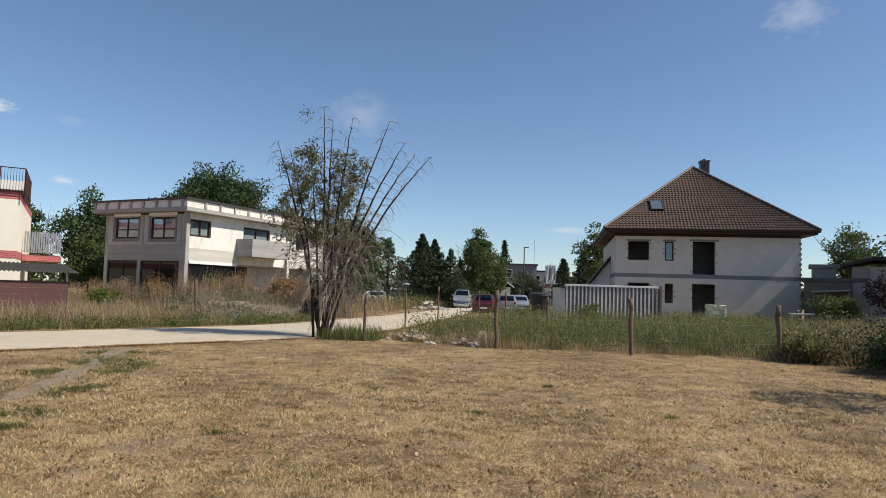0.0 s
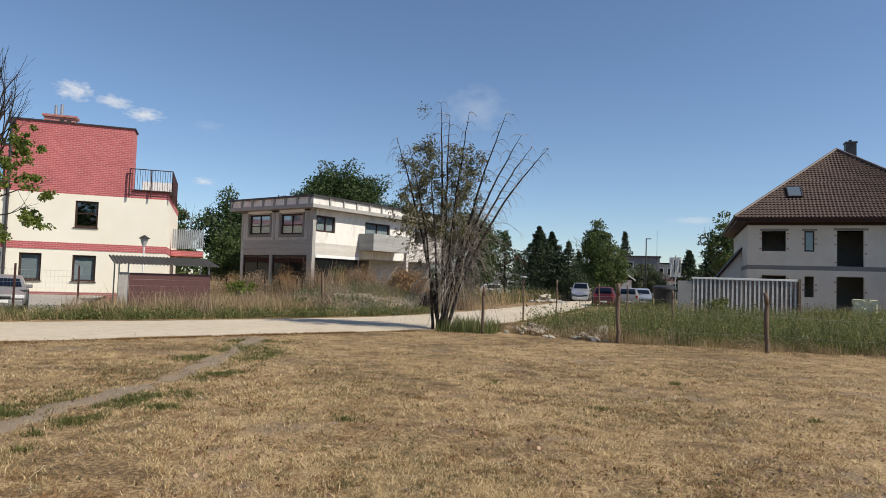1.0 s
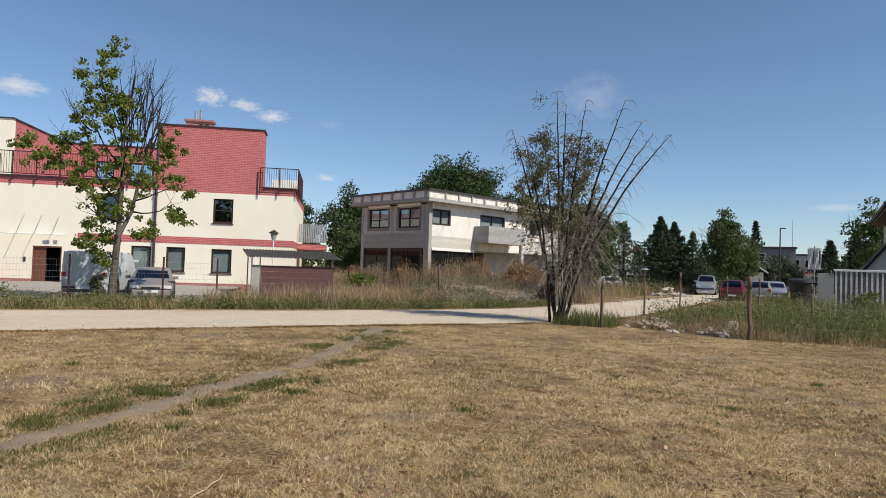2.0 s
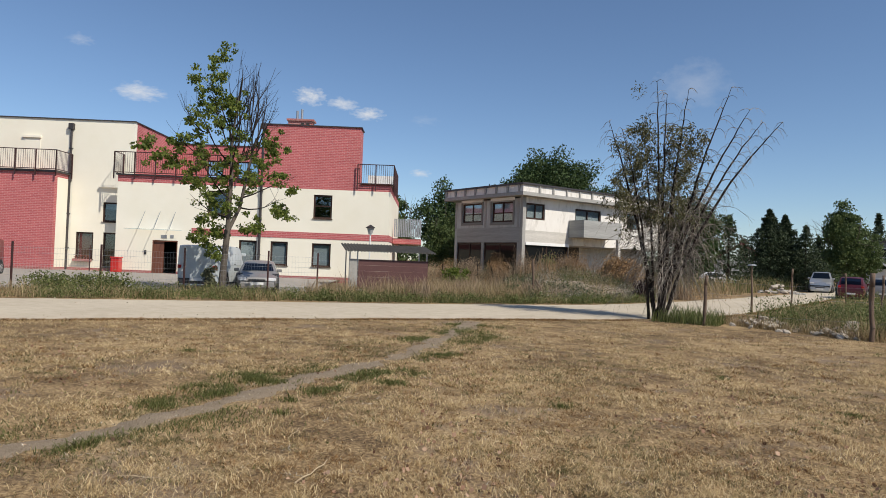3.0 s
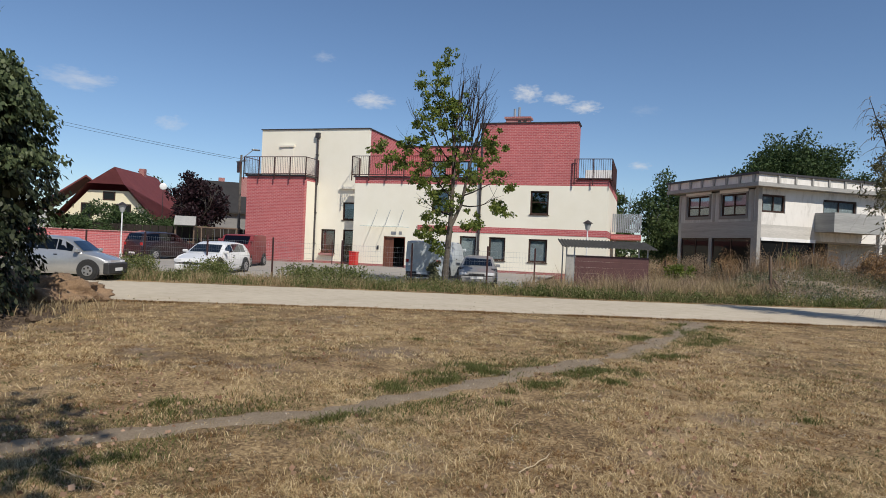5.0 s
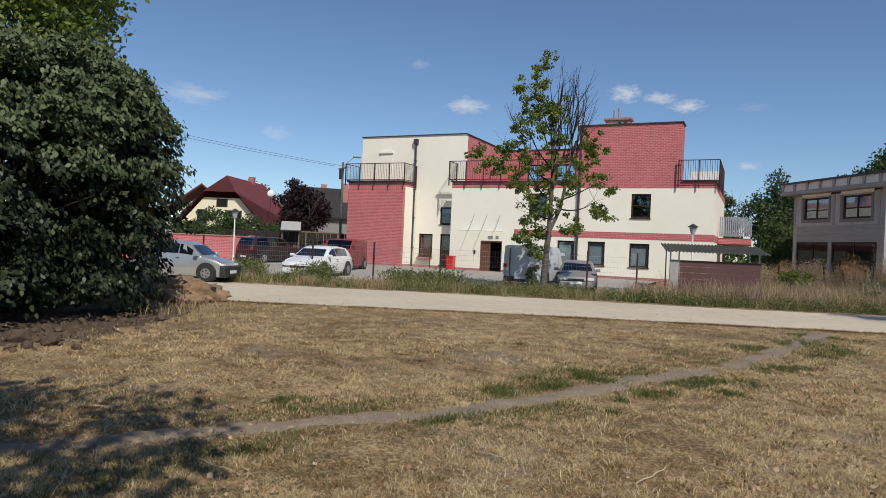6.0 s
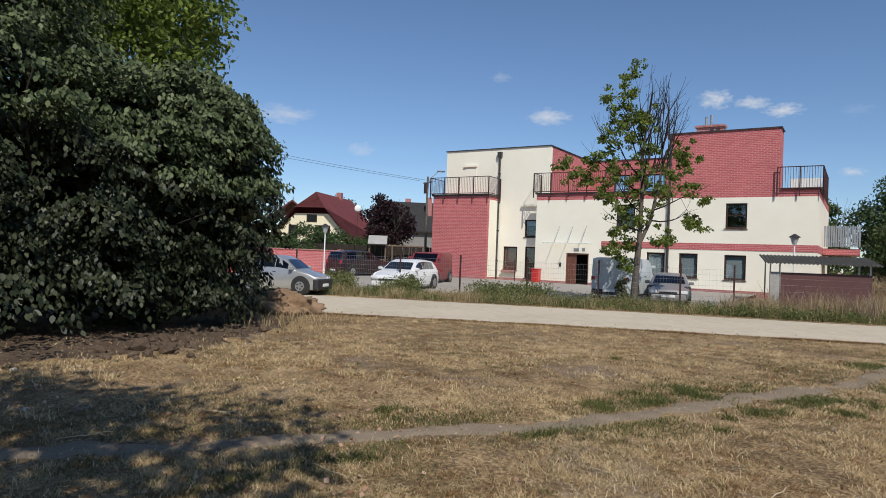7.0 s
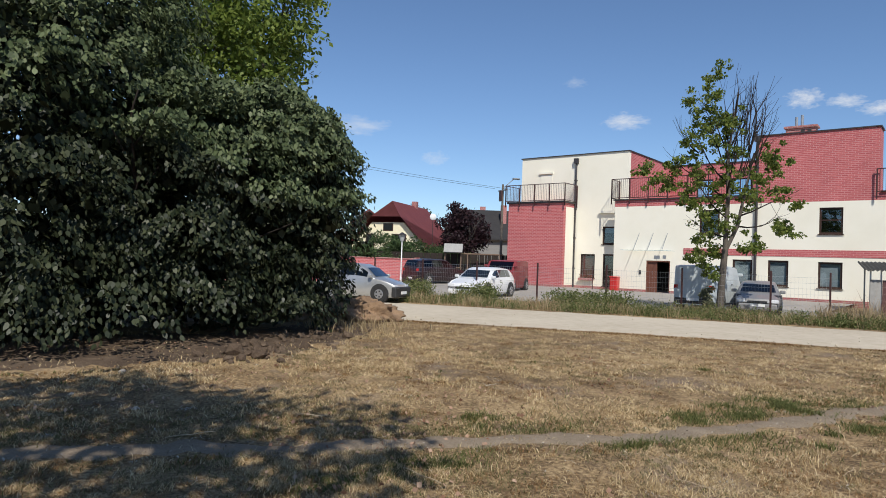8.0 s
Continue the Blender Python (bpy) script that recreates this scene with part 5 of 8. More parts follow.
bm = tube(bmesh.new(), (0, 0, 1.5), (0, 0, 1.62), 0.74, 0.72, 20)
tube(bm, (0, 0, 1.62), (0, 0, 1.74), 0.72, 0.4, 20)
part("lid", bm, M_PLAST, wc)
for x in (-0.5, 0.5):
    part("wheel", tube(bmesh.new(), (x, -0.3, 0.1), (x + 0.06, -0.3, 0.1), 0.1, n=12), M_TYRE, wc)
fl = thing("banner", pose(7.3, 44.4, 0), "two white banners with blue stripes on a pole", "banner")
part("pole", tube(bmesh.new(), (0, 0, 0), (0, 0, 3.7), 0.03, n=8), M_STEEL, fl)
for k, x in enumerate((-0.17, 0.17)):
    bm = bmesh.new()
    rows = [[bm.verts.new((x + 0.28 * (i / 4 - 0.5) * (1.5 - 0.4 * j / 6), 0.06 * math.sin(i * 1.7 + j), 3.55 - 1.25 * j / 6)) for i in range(5)] for j in range(7)]
    for a, b in zip(rows, rows[1:]):
        for i in range(4):
            bm.faces.new((a[i], a[i + 1], b[i + 1], b[i]))
    bmesh.ops.solidify(bm, geom=bm.faces[:], thickness=0.01)
    cl = part("banner_cloth", bm, M_WHITE, fl)
    part("stripe", boxes((x + 0.05, x + 0.13, -0.075, -0.068, 2.6, 3.4)), P_DKBLUE, cl)
part("banner_arm", tube(bmesh.new(), (-0.35, 0, 3.58), (0.35, 0, 3.58), 0.015, n=6), M_STEEL, fl)
sl = thing("street_lamp", pose(9.8, 79.4, 0), "tall thin grey street lamp far off", "lamp")
part("pole", tube(bmesh.new(), (0, 0, 0), (0, 0, 7.2), 0.09, 0.06, 8), M_CAP, sl)
part("lamp_arm", bbox(-0.05, 0.55, -0.05, 0.05, 7.15, 7.25, 0.02), M_CAP, sl)
ae = thing("antenna_mast", pose(15.05, 108.5, 0), "thin radio mast on a far roof", "mast")
part("mast", tube(bmesh.new(), (0, 0, 0), (0, 0, 10.5), 0.035, 0.02, 6), M_CAP, ae)


def lumpy(name, at, r, seed, material, amp=0.25, sub=4, freq=1.6, m=None):
    bm = bmesh.new()
    bmesh.ops.create_icosphere(bm, subdivisions=sub, radius=1)
    for v in bm.verts:
        d = v.co.normalized()
        k = 1 + amp * noise.noise(d * freq + Vector((seed, 0, 0))) + amp * 0.4 * noise.noise(d * freq * 4 + Vector((0, seed, 0)))
        v.co = Vector((d.x * r[0] * k, d.y * r[1] * k, max(d.z * r[2] * k, -0.1)))
    ob = part(name, bm, material, smooth=True)
    ob.matrix_basis = m or pose(*at)
    return ob


pb = thing("wrapped_pallet", pose(17.7, 42.6, 0, 0, 0, -15), "pallet of blocks under crumpled pale yellow sheeting", "pallet")
part("pallet", bbox(-0.6, 0.6, -0.5, 0.5, 0.02, 0.16, 0.01), M_POST, pb)
bm = bmesh.new()
bmesh.ops.create_cube(bm, size=1)
bmesh.ops.subdivide_edges(bm, edges=bm.edges[:], cuts=9, use_grid_fill=True)
for v in bm.verts:
    n3 = noise.noise(v.co * 3.5) * 0.12 + noise.noise(v.co * 9) * 0.05
    v.co = Vector((v.co.x * 1.15 * (1 + n3), v.co.y * 0.95 * (1 + n3), 0.7 + v.co.z * 1.1 * (1 + n3 * 0.6)))
part("sheeting", bm, mat("pale_yellow_sheeting", (0.5, 0.5, 0.30), (0.68, 0.67, 0.47), 4, 0.45, bump=0.4), pb)

hp = thing("rubble_heap", pose(0, 0, 0), "heap of broken concrete and stones by the fence", "rubble")
rng = np.random.default_rng(12)
for k in range(150):
    cx, cy, sp, hh = ((-0.75, 21.0, 0.6, 0.32), (1.05, 20.0, 0.6, 0.3), (0.2, 20.9, 0.9, 0.15))[k % 3]
    x, y = cx + rng.normal(0, sp * 0.6), cy + rng.normal(0, sp * 0.5)
    s = rng.uniform(0.035, 0.1) * (2.2 if k < 9 else 1)
    z = max(0.0, hh - 0.4 * math.hypot(x - cx, y - cy)) * rng.uniform(0.3, 1)
    bm = bmesh.new()
    bmesh.ops.create_icosphere(bm, subdivisions=1, radius=1)
    for v in bm.verts:
        v.co = Vector((v.co.x * s * 1.4, v.co.y * s, v.co.z * s * 0.7)) * rng.uniform(0.8, 1.2)
    bmesh.ops.transform(bm, matrix=pose(x, y, z + s * 0.3, *rng.uniform(-40, 40, 3)), verts=bm.verts)
    part("stone", bm, M_RUBBLE, hp)
mo = tagged(lumpy("earth_mound", (-17.4, 3.9, 0), (0.95, 1.05, 0.52), 3, M_SOIL, 0.55, 5, 2.2), "mound of dug brown earth beside the road", "mound")
mo2 = tagged(lumpy("earth_mound", (-18.3, 2.4, 0), (1.2, 1.1, 0.6), 7, M_SOIL, 0.55, 5, 2.2), "mound of dug brown earth behind the bush", "mound")
def bank_z(x, y):
    """Height of the spoil bank before the white house."""
    d = 1 - ((x + 10.0) / 3.9) ** 2 - ((y - 33.2) / 4.6) ** 2
    return 0.9 * max(0.0, d) ** 0.7 * (1 + 0.35 * noise.noise(Vector((x * 0.9, y * 0.9, 2))) + 0.12 * noise.noise(Vector((x * 3, y * 3, 4))))


vs, G = [], 72
for j in range(G):
    for i in range(G):
        x, y = -14.1 + 8.2 * i / (G - 1), 28.4 + 9.6 * j / (G - 1)
        vs.append((x, y, bank_z(x, y) - 0.015))
wb = np_mesh("earth_bank", np.array(vs), [4] * (G - 1) ** 2, [k for j in range(G - 1) for i in range(G - 1) for k in (j * G + i, j * G + i + 1, j * G + G + i + 1, j * G + G + i)], mat("dusty_spoil", (0.13, 0.10, 0.07), (0.33, 0.27, 0.20), 2.0, 0.97, bump=0.8), "structure", "weedy bank of dusty spoil before the white house", "bank")
wb.data.shade_smooth()
rng = np.random.default_rng(5)
ah = thing("rubble_heap", pose(-1.0, 57.0, 0), "bank of pale rubble beside the road", "rubble")
for k in range(46):
    bm, s = bmesh.new(), rng.uniform(0.08, 0.22)
    bmesh.ops.create_icosphere(bm, subdivisions=1, radius=1)
    for v in bm.verts:
        v.co = Vector((v.co.x * s * 1.4, v.co.y * s, v.co.z * s * 0.7)) * rng.uniform(0.75, 1.2)
    x = rng.normal(0, 0.8)
    bmesh.ops.transform(bm, matrix=pose(x, rng.normal(0, 0.6), s * 0.3 + max(0, 0.7 - abs(x) * 0.6) * rng.uniform(0, 1), *rng.uniform(-40, 40, 3)), verts=bm.verts)
    part("stone", bm, M_RUBBLE if k % 3 else M_CONC, ah)
vf = thing("vine_fence", pose(-17.2, 32.5, 0, 0, 0, 8), "row of thin dark stakes in tall grass", "fence")
for i in range(12):
    part("stake", tube(bmesh.new(), (i * 0.95 + rng.normal(0, 0.1), rng.normal(0, 0.1), 0), (i * 0.95 + rng.normal(0, 0.15), rng.normal(0, 0.1), rng.uniform(1.3, 1.75)), 0.035, n=6), M_BARKD, vf)
lp = tagged(part("leaning_post", tube(tube(bmesh.new(), (0, 0, 0), (-0.1, 0, 1.8), 0.06, n=8), (0.05, 0, 0.9), (0.7, 0, 0), 0.045, n=8), M_POST), "grey wooden post with a slanting strut", "post")
lp.matrix_basis = pose(-10.2, 27.6, 0)

# ---- far houses ----
def far_windows(parent, spots, y, along="x", out=-1, trim=None):
    for x0, x1, z0, z1 in spots:
        m = Matrix.Identity(4) if along == "x" else Matrix(((0, 1, 0, 0), (1, 0, 0, 0), (0, 0, 1, 0), (0, 0, 0, 1)))
        bm = bmesh.new()
        yy = sorted((y + out * 0.02, y - out * 0.05))
        box(bm, x0, x1, *yy, z0, z1, m)
        bmesh.ops.recalc_face_normals(bm, faces=bm.faces)
        w = part("window", bm, trim or M_WHITE, parent)
        bm = bmesh.new()
        yy = sorted((y + out * 0.03, y + out * 0.022))
        box(bm, x0 + 0.12, x1 - 0.12, *yy, z0 + 0.12, z1 - 0.12, m)
        bmesh.ops.recalc_face_normals(bm, faces=bm.faces)
        part("pane", bm, M_DGLASS, w)


M_YELLOW = mat("pale_yellow_render", (0.72, 0.66, 0.46), (0.80, 0.74, 0.54), 0.6, 0.9, bump=0.05)
yh = thing("yellow_house", pose(-69.2, 20.2, 0, 0, 0, 49), "pale yellow house with a steep dark red roof", "house")
bm = prism(bmesh.new(), [(-4.3, 0), (4.3, 0), (4.3, 3.1), (1.9, 5.75), (-1.9, 5.75), (-4.3, 3.1)], 0, 11)
part("wall", bm, M_YELLOW, yh)
bm = bmesh.new()
for s in (-1, 1):
    v = [bm.verts.new(p) for p in ((s * 5.0, -0.7, 2.9), (s * 5.0, 11.6, 2.9), (0, 11.6, 8.2), (0, 1.0, 8.2), (s * 1.75, -0.7, 6.35))]
    bm.faces.new(v if s > 0 else v[::-1])
bm.faces.new([bm.verts.new(p) for p in ((-1.75, -0.7, 6.35), (1.75, -0.7, 6.35), (0, 1.0, 8.2))])
bmesh.ops.solidify(bm, geom=bm.faces[:], thickness=-0.18)
part("roof", bm, M_ROOFR, yh, "dark red tiled half-hipped roof")
far_windows(yh, [(-2.6, -1.5, 2.9, 4.5), (0.5, 2.2, 2.4, 4.5), (-0.55, 0.65, 4.8, 5.65)], 0, trim=M_BROWN)
far_windows(yh, [(-3.0, -1.8, 0.9, 2.2), (0.8, 2.6, 0.8, 2.3)], 0)
part("balcony_slab", boxes((-1.0, 3.4, -0.9, 0.0, 2.25, 2.4)), M_WHITE, yh)
rl = part("balcony_rail", boxes((-1.0, 3.4, -0.9, -0.86, 3.3, 3.36), (-1.0, 3.4, -0.9, -0.86, 2.5, 2.55)), M_RAIL, yh)
for i in range(23):
    part("baluster", boxes((-0.99 + i * 0.198, -0.97 + i * 0.198, -0.89, -0.87, 2.4, 3.3)), M_RAIL, rl)
part("chimney", boxes((-0.3, 0.3, 7.4, 8.0, 7.2, 8.75)), M_PLINTH, yh)
dsh = thing("satellite_dish", pose(-62.5, 22.9, 0, 0, 0, -22), "white satellite dish on a mast above the garden", "dish")
bm = bmesh.new()
bmesh.ops.create_uvsphere(bm, u_segments=20, v_segments=10, radius=0.33)
bmesh.ops.scale(bm, vec=(0.25, 1, 1), verts=bm.verts)
bmesh.ops.translate(bm, vec=(0, 0, 6.15), verts=bm.verts)
part("dish", bm, M_WHITE, dsh, smooth=True)
part("mast", tube(bmesh.new(), (0.0, 0, 0), (0.0, 0, 6.2), 0.03, n=6), M_CAP, dsh)


def plain_house(at, rot, w, d, h, roof, label, walls, wins, ridge=0.0, name="house"):
    t = thing(name, pose(*at, 0, 0, rot), label, "house", "far houses")
    part("wall", boxes((0, w, 0, d, 0, h)), walls, t)
    if ridge:
        bm = prism(bmesh.new(), [(-0.5, h - 0.15), (w / 2, h + ridge), (w + 0.5, h - 0.15), (w + 0.5, h + 0.05), (w / 2, h + ridge + 0.22), (-0.5, h + 0.05)], -0.5, d + 0.5)
    else:
        bm = boxes((-0.2, w + 0.2, -0.2, d + 0.2, h, h + 0.25))
    part("roof", bm, roof, t)
    far_windows(t, wins, 0)
    return t


plain_house((9.0, 109.5, 0), -5, 6.6, 9, 6.3, M_CAP, "grey flat-roofed house beyond the trees", mat("blue_grey_render", (0.17, 0.18, 0.185), (0.22, 0.23, 0.235), 0.5, 0.9), [(0.8, 2.6, 4.2, 5.6)])
g2 = plain_house((16.0, 118.5, 0), -8, 5.5, 9, 5.6, M_ROOFD, "pale two-storey house with a dark flat roof", M_GREYW, [(0.5, 1.6, 3.6, 5.0), (2.2, 3.2, 3.6, 5.0), (3.9, 5.0, 3.6, 5.0), (0.6, 1.8, 1.0, 2.4), (3.2, 4.6, 1.0, 2.4)])
part("parapet", boxes((-0.3, 5.8, -0.5, -0.2, 2.7, 3.1)), M_PLINTH, g2)
plain_house((6.3, 84, 0), -6, 2.4, 4, 2.4, M_WHITE, "small white gabled shed far off", M_WHITE, [], 1.0)
plain_house((-9.5, 95, 0), 5, 6.5, 8, 3.0, M_ROOFR, "far house with a bright red roof", M_GREYW, [(1, 2.2, 1, 2.4)], 2.2)
dh = plain_house((-81.7, 33.5, 0), -23, 9, 8, 4.6, M_ROOFD, "dark-roofed house behind the purple tree", M_CONCD, [(1.5, 3, 1.5, 3)], 3.6)
for x, y in ((3.2, 3.0), (6.0, 5.5)):
    part("chimney", boxes((x, x + 0.9, y, y + 0.7, 6.5, 8.9)), M_PLINTH, dh)
plain_house((-88, 18, 0), 70, 10, 9, 4.0, M_ROOFR, "distant house with a brown roof", M_GREYW, [(2, 3, 1, 2.4)], 4.2)
s1 = plain_house((24.1, 43.9, 0), -31, 3.4, 3.5, 3.0, M_CAP, "low rough dark concrete shed with a flat roof, toned for shade", M_SHED, [], name="shed")
part("shed_door", boxes((1.2, 2.3, -0.03, 0.0, 0, 2.1)), M_DARK, s1)
part("lean_to_roof", prism(bmesh.new(), [(0.5, 2.25), (2.6, 2.4), (2.6, 2.48), (0.5, 2.33)], -2.2, 0), M_CONC, s1, "pale sloping sheet roof")
for x in (0.6, 2.5):
    part("lean_to_post", bbox(x - 0.05, x + 0.05, -2.1, -2.0, 0, 2.28, 0.01), M_POST, s1)
s2 = thing("shed", pose(26.4, 42.4, 0, 0, 0, -31), "taller outbuilding of rough blocks with a dark sloping roof", "house", "far houses")
part("wall", boxes((0, 0.9, 0, 5, 0, 4.0)), M_CONCD, s2)
for k in range(17):
    for i in range(10):
        a_ = max(0.92, 0.92 + (i - 0.5 * (k % 2)) * 0.5)
        part("block", boxes((a_, 0.9 + (i + 1 - 0.5 * (k % 2)) * 0.5, 0, 0.25, k * 0.235, k * 0.235 + 0.225)), M_BLOCKG, s2)
part("back_wall", boxes((0.9, 6.0, 0.25, 5, 0, 3.95)), M_SHED, s2)
part("roof", prism(bmesh.new(), [(-0.5, 4.0), (1.2, 4.4), (6.4, 4.3), (6.4, 4.5), (1.2, 4.62), (-0.55, 4.12)], -0.4, 5.3), M_ROOFD, s2, "dark felted sloping roof")
s3 = plain_house((26.6, 47.4, 0), -28, 1.5, 2.0, 4.1, M_CONCD, "small pale block hut behind the sheds", M_BLOCKG, [], name="shed")
bn = thing("bench", pose(22.6, 41.5, 0, 0, 0, -20), "pale wooden garden bench by the block house", "bench")
part("seat", bbox(-0.7, 0.7, -0.2, 0.2, 0.82, 0.9, 0.01), M_WHITE, bn)
for x in (-0.6, 0.6):
    part("leg", bbox(x - 0.04, x + 0.04, -0.15, 0.15, 0, 0.82, 0.01), M_CONC, bn)

# ---- trees ----
def seeded(seed):
    return np.random.default_rng(seed)


# withered many-stemmed tree by the road
dt = thing("withered_tree", pose(-3.85, 21.35, 0, 0, 0, 10), "half-dead many-stemmed tree with drooping dry twigs", "tree")
rng = seeded(21)
# height of the tip, its place sideways and in depth, how far the stem bows before it leans
STEMS = [(-0.2, 0.1, 7.5, 0.2), (0.1, -0.3, 7.0, 0.3), (0.75, 0.3, 7.25, 0.35), (-1.65, 0.2, 6.3, 0.35), (1.98, 0.2, 7.25, 0.34), (2.45, -0.4, 6.4, 0.33), (2.9, 0.5, 6.2, 0.31), (3.4, 0.1, 6.1, 0.29), (-1.2, -0.5, 5.9, 0.3), (-0.6, 0.7, 6.0, 0.3), (0.5, -0.8, 5.4, 0.3), (1.25, 0.7, 4.6, 0.3)]
bm, tw, anchors = bmesh.new(), bmesh.new(), []
for k, (tx, ty, tz, bow) in enumerate(STEMS):
    b = Vector((rng.uniform(-0.2, 0.2) + 0.05 * tx, rng.uniform(-0.18, 0.18), -0.1))
    tip = Vector((tx, ty, tz))
    ctrl = Vector((tx * bow, ty * 0.3, tz * (0.5 if tx < 2 else 0.55)))
    pr, n = b, 22
    wild = tx > 2
    for i in range(1, n + 1):
        f = i / n
        q = b * (1 - f) ** 2 + ctrl * 2 * f * (1 - f) + tip * f * f + Vector(rng.normal(0, 0.009, 3))
        r = (0.058 if k < 8 else 0.042) * (1 - f) ** 0.8 + 0.008
        tube(bm, pr, q, r * 1.05, r, 7, False)
        if f > 0.2:
            low = f < 0.62
            for _ in range(4 if low else 2):
                a = rng.uniform(0, math.tau)
                ln = rng.uniform(0.45, 1.2) * ((1.75 if low else 1.25) - 0.75 * f)
                d = Vector((math.cos(a), math.sin(a), rng.uniform(0.1, 0.8))).normalized()
                p, rr = q.copy(), 0.011
                for j in range(6):
                    p2 = p + d * ln / 5
                    tube(tw, p, p2, rr, rr * 0.78, 3, False)
                    if j in (1, 2, 3, 4) and (low or j % 2):
                        e = (d + Vector(rng.normal(0, 0.6, 3))).normalized()
                        e.z -= 0.55
                        tube(tw, p2, p2 + e * ln * 0.3, rr * 0.6, rr * 0.3, 3, False)
                    p, rr = p2, rr * 0.8
                    d = (d + Vector((0, 0, -0.45)) + Vector(rng.normal(0, 0.13, 3))).normalized()
                if not wild and 0.4 < f < 0.95:
                    anchors.append(p)
        pr = q
part("stem", bm, M_BARKD, dt, smooth=True)
part("dead_twig", tw, M_TWIG, dt, "pale grey drooping dead twigs")
an_ = np.array([tuple(p) for p in anchors])
an_ = an_[(an_[:, 0] < 1.3) & (an_[:, 0] > -1.45) & (an_[:, 2] > 3.0) & (an_[:, 2] < 6.1)]
pick = an_[rng.choice(len(an_), min(len(an_), 150), replace=False)]
pick = np.concatenate((pick, rng.normal((-1.0, 0.1, 4.0), (0.28, 0.5, 0.5), (34, 3)), rng.normal((-0.85, 0.1, 5.3), (0.3, 0.5, 0.4), (26, 3)), rng.normal((0.6, 0.1, 5.1), (0.3, 0.5, 0.6), (34, 3)), rng.normal((-0.6, 0.1, 6.1), (0.15, 0.2, 0.3), (10, 3))))
p = clumps(rng, pick, rng.uniform(0.1, 0.28, len(pick)), 56, 1.1)
np_mesh("crown", *leaf_arrays(rng, p, 0.11, 0.9, 0.32), L_OLIVED, parent=dt, label="sparse dull olive leaves")

# half-bare maple on the verge
lt_ = thing("maple_tree", pose(-18.95, 17.9, 0, 0, 0, 46.5), "young maple, leafy below and bare at the top", "tree")
rng = seeded(33)
bm, tw, ends = bmesh.new(), bmesh.new(), []
tube(bm, (-0.04, 0, -0.1), (0.03, 0, 1.3), 0.16, 0.125, 10, False)
tube(bm, (0.03, 0, 1.3), (0.1, 0, 2.4), 0.125, 0.115, 10, False)
tube(bm, (0.1, 0, 2.4), (0.16, 0.1, 4.5), 0.09, 0.075, 8, False)
tube(bm, (0.16, 0.1, 4.5), (0.12, 0.05, 5.9), 0.075, 0.05, 8, False)
tube(bm, (0.12, 0.05, 5.9), (0.4, 0.0, 8.2), 0.05, 0.02, 8, False)
tube(bm, (0.1, 0, 2.35), (0.5, 0.1, 3.3), 0.075, 0.065, 8, False)
tube(bm, (0.5, 0.1, 3.3), (0.66, 0.15, 4.2), 0.065, 0.055, 8, False)
tube(bm, (0.66, 0.15, 4.2), (1.0, 0.2, 6.0), 0.055, 0.03, 8, False)
for b, d, ln in (((0.12, 0, 3.6), (-0.9, 0.2, 0.8), 1.3), ((0.14, 0, 4.3), (-1, -0.2, 0.6), 1.5), ((0.15, 0.1, 4.9), (-0.9, 0.3, 0.9), 1.6), ((0.15, 0.1, 5.3), (-0.6, -0.3, 1.1), 1.5), ((0.14, 0, 5.8), (-0.35, 0.1, 1.2), 1.4), ((0.2, 0, 6.2), (0.5, 0.1, 1.2), 1.3), ((0.9, 0.15, 5.2), (0.5, 0.1, 0.9), 1.2), ((1.0, 0.2, 5.8), (0.35, 0, 1.2), 1.2), ((0.6, 0.1, 3.7), (0.9, 0.1, 0.35), 1.1), ((0.3, 0, 7.0), (0.1, 0, 1.3), 1.1), ((0.12, 0, 4.7), (0.1, 0.9, 0.7), 1.3), ((0.12, 0, 4.5), (0.1, -0.9, 0.7), 1.3), ((0.16, 0, 6.2), (-0.3, 0, 1.3), 1.3), ((0.1, 0, 2.9), (-0.9, 0.1, 0.2), 0.8), ((0.55, 0.1, 3.3), (0.8, 0.1, -0.1), 0.9)):
    limb(tw, rng, b, d, ln, 0.034, 2, ends, 0.12, 0.12, 5)
for k in range(34):
    b = Vector((0.15 + rng.uniform(0, 1.0), rng.uniform(-0.4, 0.4), rng.uniform(5.0, 7.0)))
    limb(tw, rng, b, (rng.uniform(-0.1, 0.45), rng.uniform(-0.3, 0.3), 1), rng.uniform(1.05, 1.6), 0.022, 1, ends, 0.1, 0.14, 4)
for k in range(3):
    limb(tw, rng, (-0.9, rng.uniform(-0.4, 0.4), 6.0), (-0.9, 0, 0.8), 1.0, 0.014, 1, ends, 0.1, 0.2, 4)
part("trunk", bm, M_BARK, lt_, smooth=True)
part("branch", tw, M_BARKD, lt_, "thin bare dark branches")
